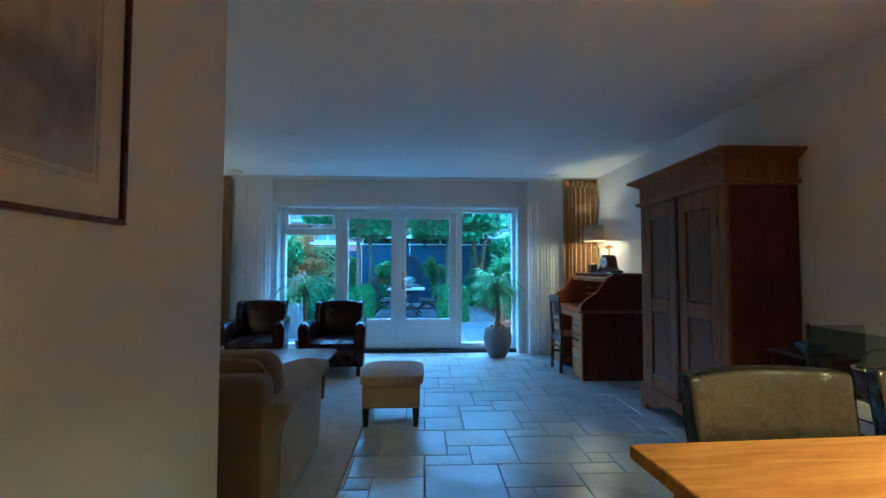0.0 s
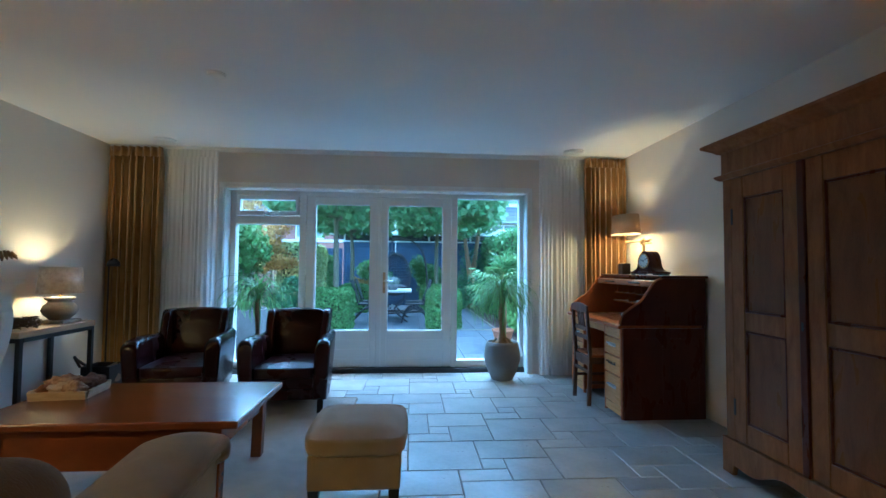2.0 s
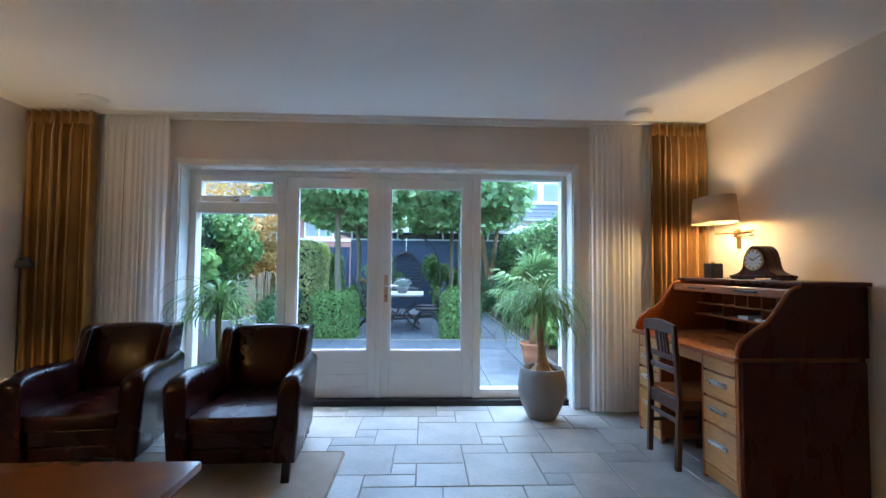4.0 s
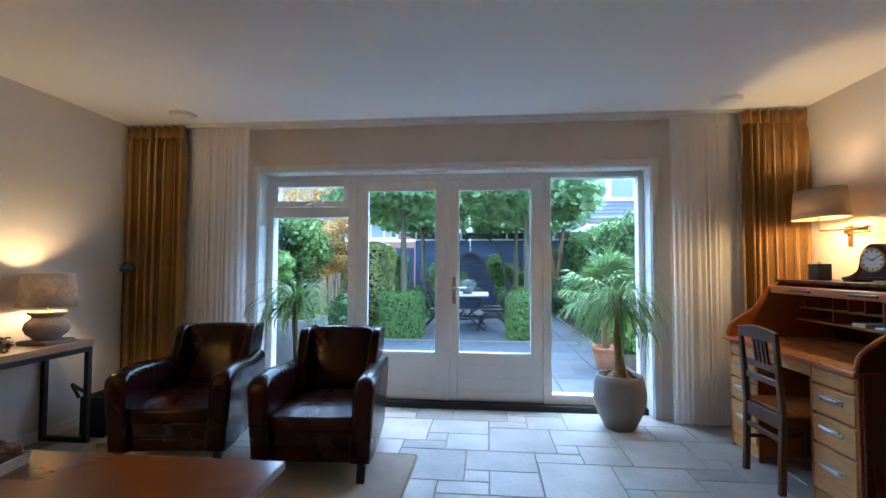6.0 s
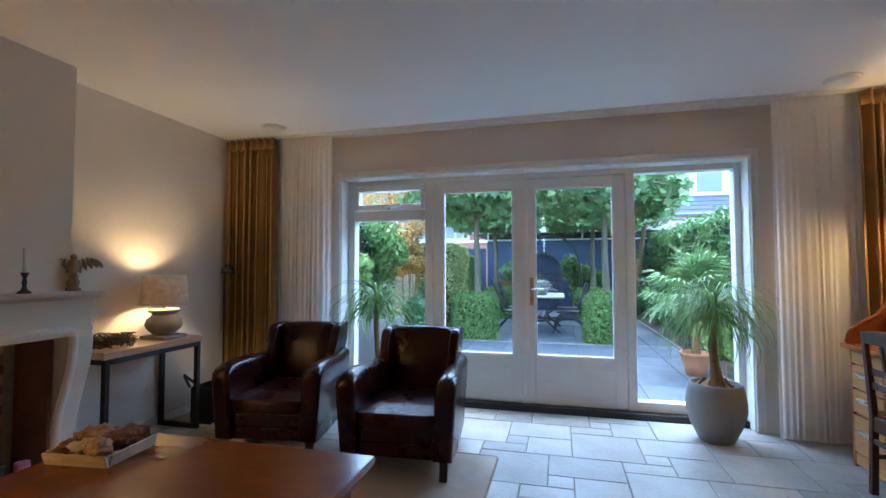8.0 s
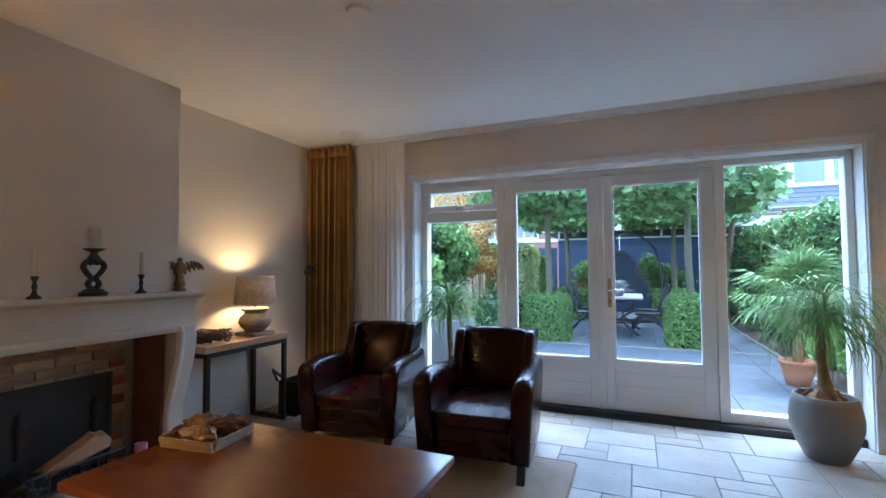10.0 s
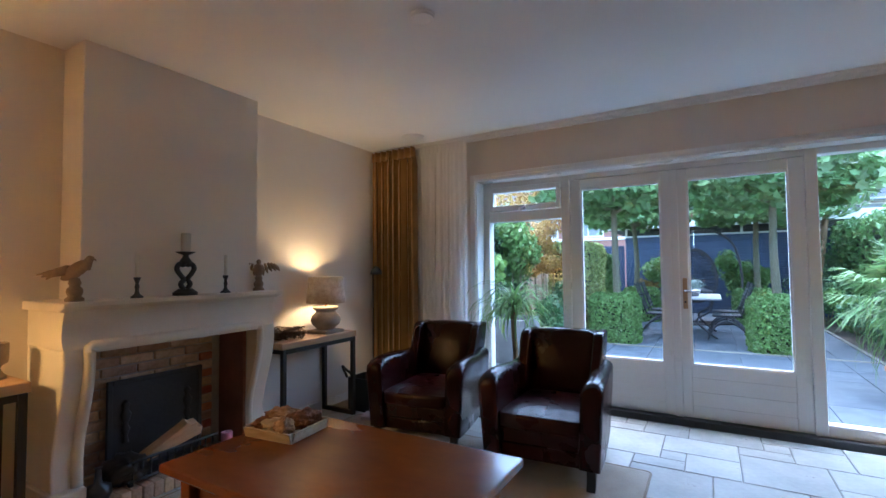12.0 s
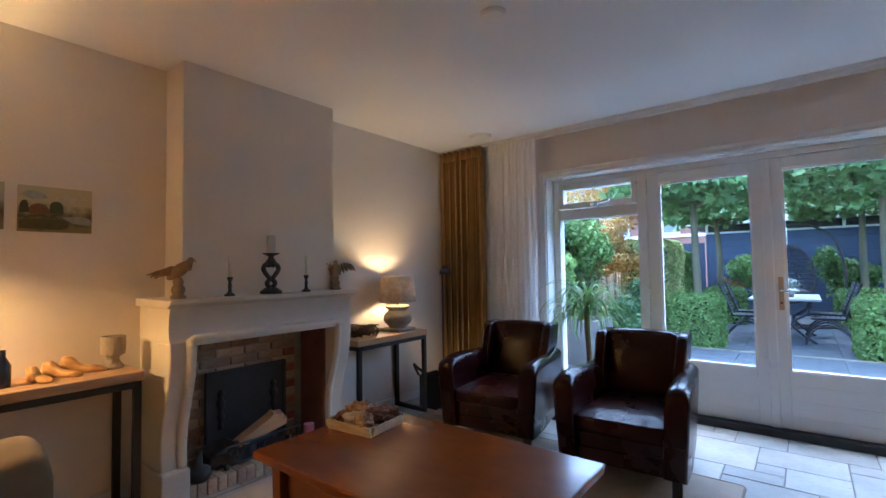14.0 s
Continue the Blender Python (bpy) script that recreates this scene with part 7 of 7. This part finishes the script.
# terraced houses behind
def far_house(name, x0, x1, y, label, dormer):
    h = thing(name, (x0, y, G0 - 0.035), label, "house")
    w = x1 - x0
    part("wall", bx(0, w, 0, 0.3, 0, 4.5), brick_far, h)
    part("side_wall", bx(0, 0.3, 0.3, 8, 0, 4.5), brick_far, h)
    part("side_wall", bx(w - 0.3, w, 0.3, 8, 0, 4.5), brick_far, h)
    for z in (2.95, 4.38):
        part("white_band", bx(-0.05, w + 0.05, -0.08, 0.0, z, z + 0.16), white_paint, h)
    x = 0.5
    while x + 2.0 < w:
        wn_ = part("window", join(bx(x, x + 0.08, -0.05, 0.02, 3.15, 4.35), bx(x + 1.72, x + 1.8, -0.05, 0.02, 3.15, 4.35), bx(x + 0.08, x + 1.72, -0.05, 0.02, 3.15, 3.24),
                                  bx(x + 0.08, x + 1.72, -0.05, 0.02, 4.26, 4.35), bx(x + 0.86, x + 0.94, -0.05, 0.02, 3.24, 4.26)), white_paint, h)
        part("pane", bx(x + 0.08, x + 1.72, -0.01, 0.015, 3.24, 4.26), dark_glass, wn_)
        wg = part("window", join(bx(x, x + 0.08, -0.05, 0.02, 0.9, 2.3), bx(x + 1.72, x + 1.8, -0.05, 0.02, 0.9, 2.3), bx(x + 0.08, x + 1.72, -0.05, 0.02, 0.9, 0.98), bx(x + 0.08, x + 1.72, -0.05, 0.02, 2.22, 2.3)), white_paint, h)
        part("pane", bx(x + 0.08, x + 1.72, -0.01, 0.015, 0.98, 2.22), dark_glass, wg)
        x += 2.75
    rf = part("roof", prism([(-0.5, 4.45), (4.0, 8.4), (8.5, 4.45)], "x", -0.2, w + 0.2), roof_far, h)
    for k in range(14):
        yy, zz = -0.5 + 0.32 * k, 4.45 + 0.281 * k
        part("tile_course", prism([(yy - 0.02, zz + 0.0), (yy - 0.02, zz + 0.035), (yy + 0.32, zz + 0.30), (yy + 0.32, zz + 0.27)], "x", -0.2, w + 0.2), roof_far, rf)
    part("gutter", tube([(-0.2, -0.6, 4.45), (w + 0.2, -0.6, 4.45)], 0.07, 8), dark_glass, h)
    if dormer:
        dm = part("dormer", bx(0.6, w - 0.6, 0.9, 3.4, 5.6, 7.4), white_paint, h, "white boarded dormer")
        x = 0.9
        while x + 1.6 < w - 0.6:
            part("pane", bx(x, x + 1.35, 0.86, 0.9, 5.95, 7.1), dark_glass, dm)
            x += 1.75
    return h


far_house("terraced_house", -16.0, -3.6, 32, "brick terraced house with white window bands", False)
far_house("terraced_house", -3.2, 16.0, 33, "brick terraced house with grey tiled roof and white dormer", True)

# ---------------------------------------------------------------- garden slabs
slab_me = mesh(bx(-0.297, 0.297, -0.297, 0.297, -0.04, 0.0, 0.004, 1), "slab")
terrace = bpy.data.objects["terrace"]
rng = random.Random(3)
for i in range(9):
    for j in range(17):
        x, y = -2.95 + 0.6 * i, 8.37 + 0.6 * j
        if x > 1.9 and y > 9.5:
            continue
        part("slab", slab_me, slab_stone, terrace, at=pose(x, y, G0 + rng.uniform(-0.002, 0.002), 0, 0, rng.choice((0, 90, 180, 270))))

# ---------------------------------------------------------------- stone floor tiles
U, TX, TY = 0.1575, 0.143, 6.24      # module and origin of the five-size bond
BOND = ((2, 0, 3, 3), (5, 1, 3, 2), (5, 0, 1, 1), (2, 3, 2, 1), (4, 3, 2, 2))
tile_meshes = {}
rng = random.Random(17)


def tile_mesh(x0, x1, y0, y1, seed):
    """A tile with worn, slightly wavy edges about its own middle."""
    r = random.Random(seed)
    w, d = (x1 - x0) / 2 - 0.0028, (y1 - y0) / 2 - 0.0028
    pts = []
    for ax, ay, bx_, by_ in ((-w, -d, w, -d), (w, -d, w, d), (w, d, -w, d), (-w, d, -w, -d)):
        for k in range(4):
            t = k / 4
            pts.append((ax + (bx_ - ax) * t + r.uniform(-0.0012, 0.0012), ay + (by_ - ay) * t + r.uniform(-0.0012, 0.0012)))
    bm = bmesh.new()
    lo = [bm.verts.new((x, y, -0.014)) for x, y in pts]
    mid = [bm.verts.new((x, y, -0.004)) for x, y in pts]
    hi = [bm.verts.new((x * (1 - 0.004 / w), y * (1 - 0.004 / d), 0.0)) for x, y in pts]
    for a, b in ((lo, mid), (mid, hi)):
        for k in range(16):
            bm.faces.new((a[k], a[(k + 1) % 16], b[(k + 1) % 16], b[k]))
    bm.faces.new(hi)
    return mesh(bm, "tile")


floor_ob = bpy.data.objects["floor"]
rest = bmesh.new()
count = 0
for a in range(-30, 31):
    for b in range(-30, 31):
        for i, j, w, d in BOND:
            i0, j0 = i + 4 * a - 2 * b, j + 3 * a + 4 * b
            x0, y0 = TX + U * i0, TY + U * j0
            x1, y1 = x0 + U * w, y0 + U * d
            cx0, cx1, cy0, cy1 = max(x0, XL), min(x1, XR), max(y0, -2.04), min(y1, 7.79)
            if cx1 - cx0 < 0.03 or cy1 - cy0 < 0.03 or cx1 < -0.75 and cy1 < 2.92:
                continue
            whole = cx0 == x0 and cx1 == x1 and cy0 == y0 and cy1 == y1
            key = (w, d, rng.randrange(3)) if whole else None
            if key not in tile_meshes or not whole:
                me = tile_mesh(cx0, cx1, cy0, cy1, rng.random())
                if whole:
                    tile_meshes[key] = me
            else:
                me = tile_meshes[key]
            c = ((cx0 + cx1) / 2, (cy0 + cy1) / 2, rng.uniform(-0.0012, 0.0006))
            if c[0] > -0.45 and c[1] > 2.2:
                part("tile", me, tile_stone, floor_ob, at=pose(*c, rng.uniform(-0.1, 0.1), rng.uniform(-0.1, 0.1), 0))
                count += 1
            else:
                piece = bmesh.new()
                piece.from_mesh(me)
                bmesh.ops.translate(piece, vec=c, verts=piece.verts)
                tmp = bpy.data.meshes.new("tmp")
                piece.to_mesh(tmp)
                piece.free()
                rest.from_mesh(tmp)
                bpy.data.meshes.remove(tmp)
tile_rest = mat("tile_stone_far", (0.50, 0.48, 0.43), (0.38, 0.37, 0.34), 0.42, scale=3.5, bump=0.25, fine=28, dist=0.004, island=0.13, rvar=0.14)
tagged(part("tile_field", rest, tile_rest, floor_ob), kind="stuff")
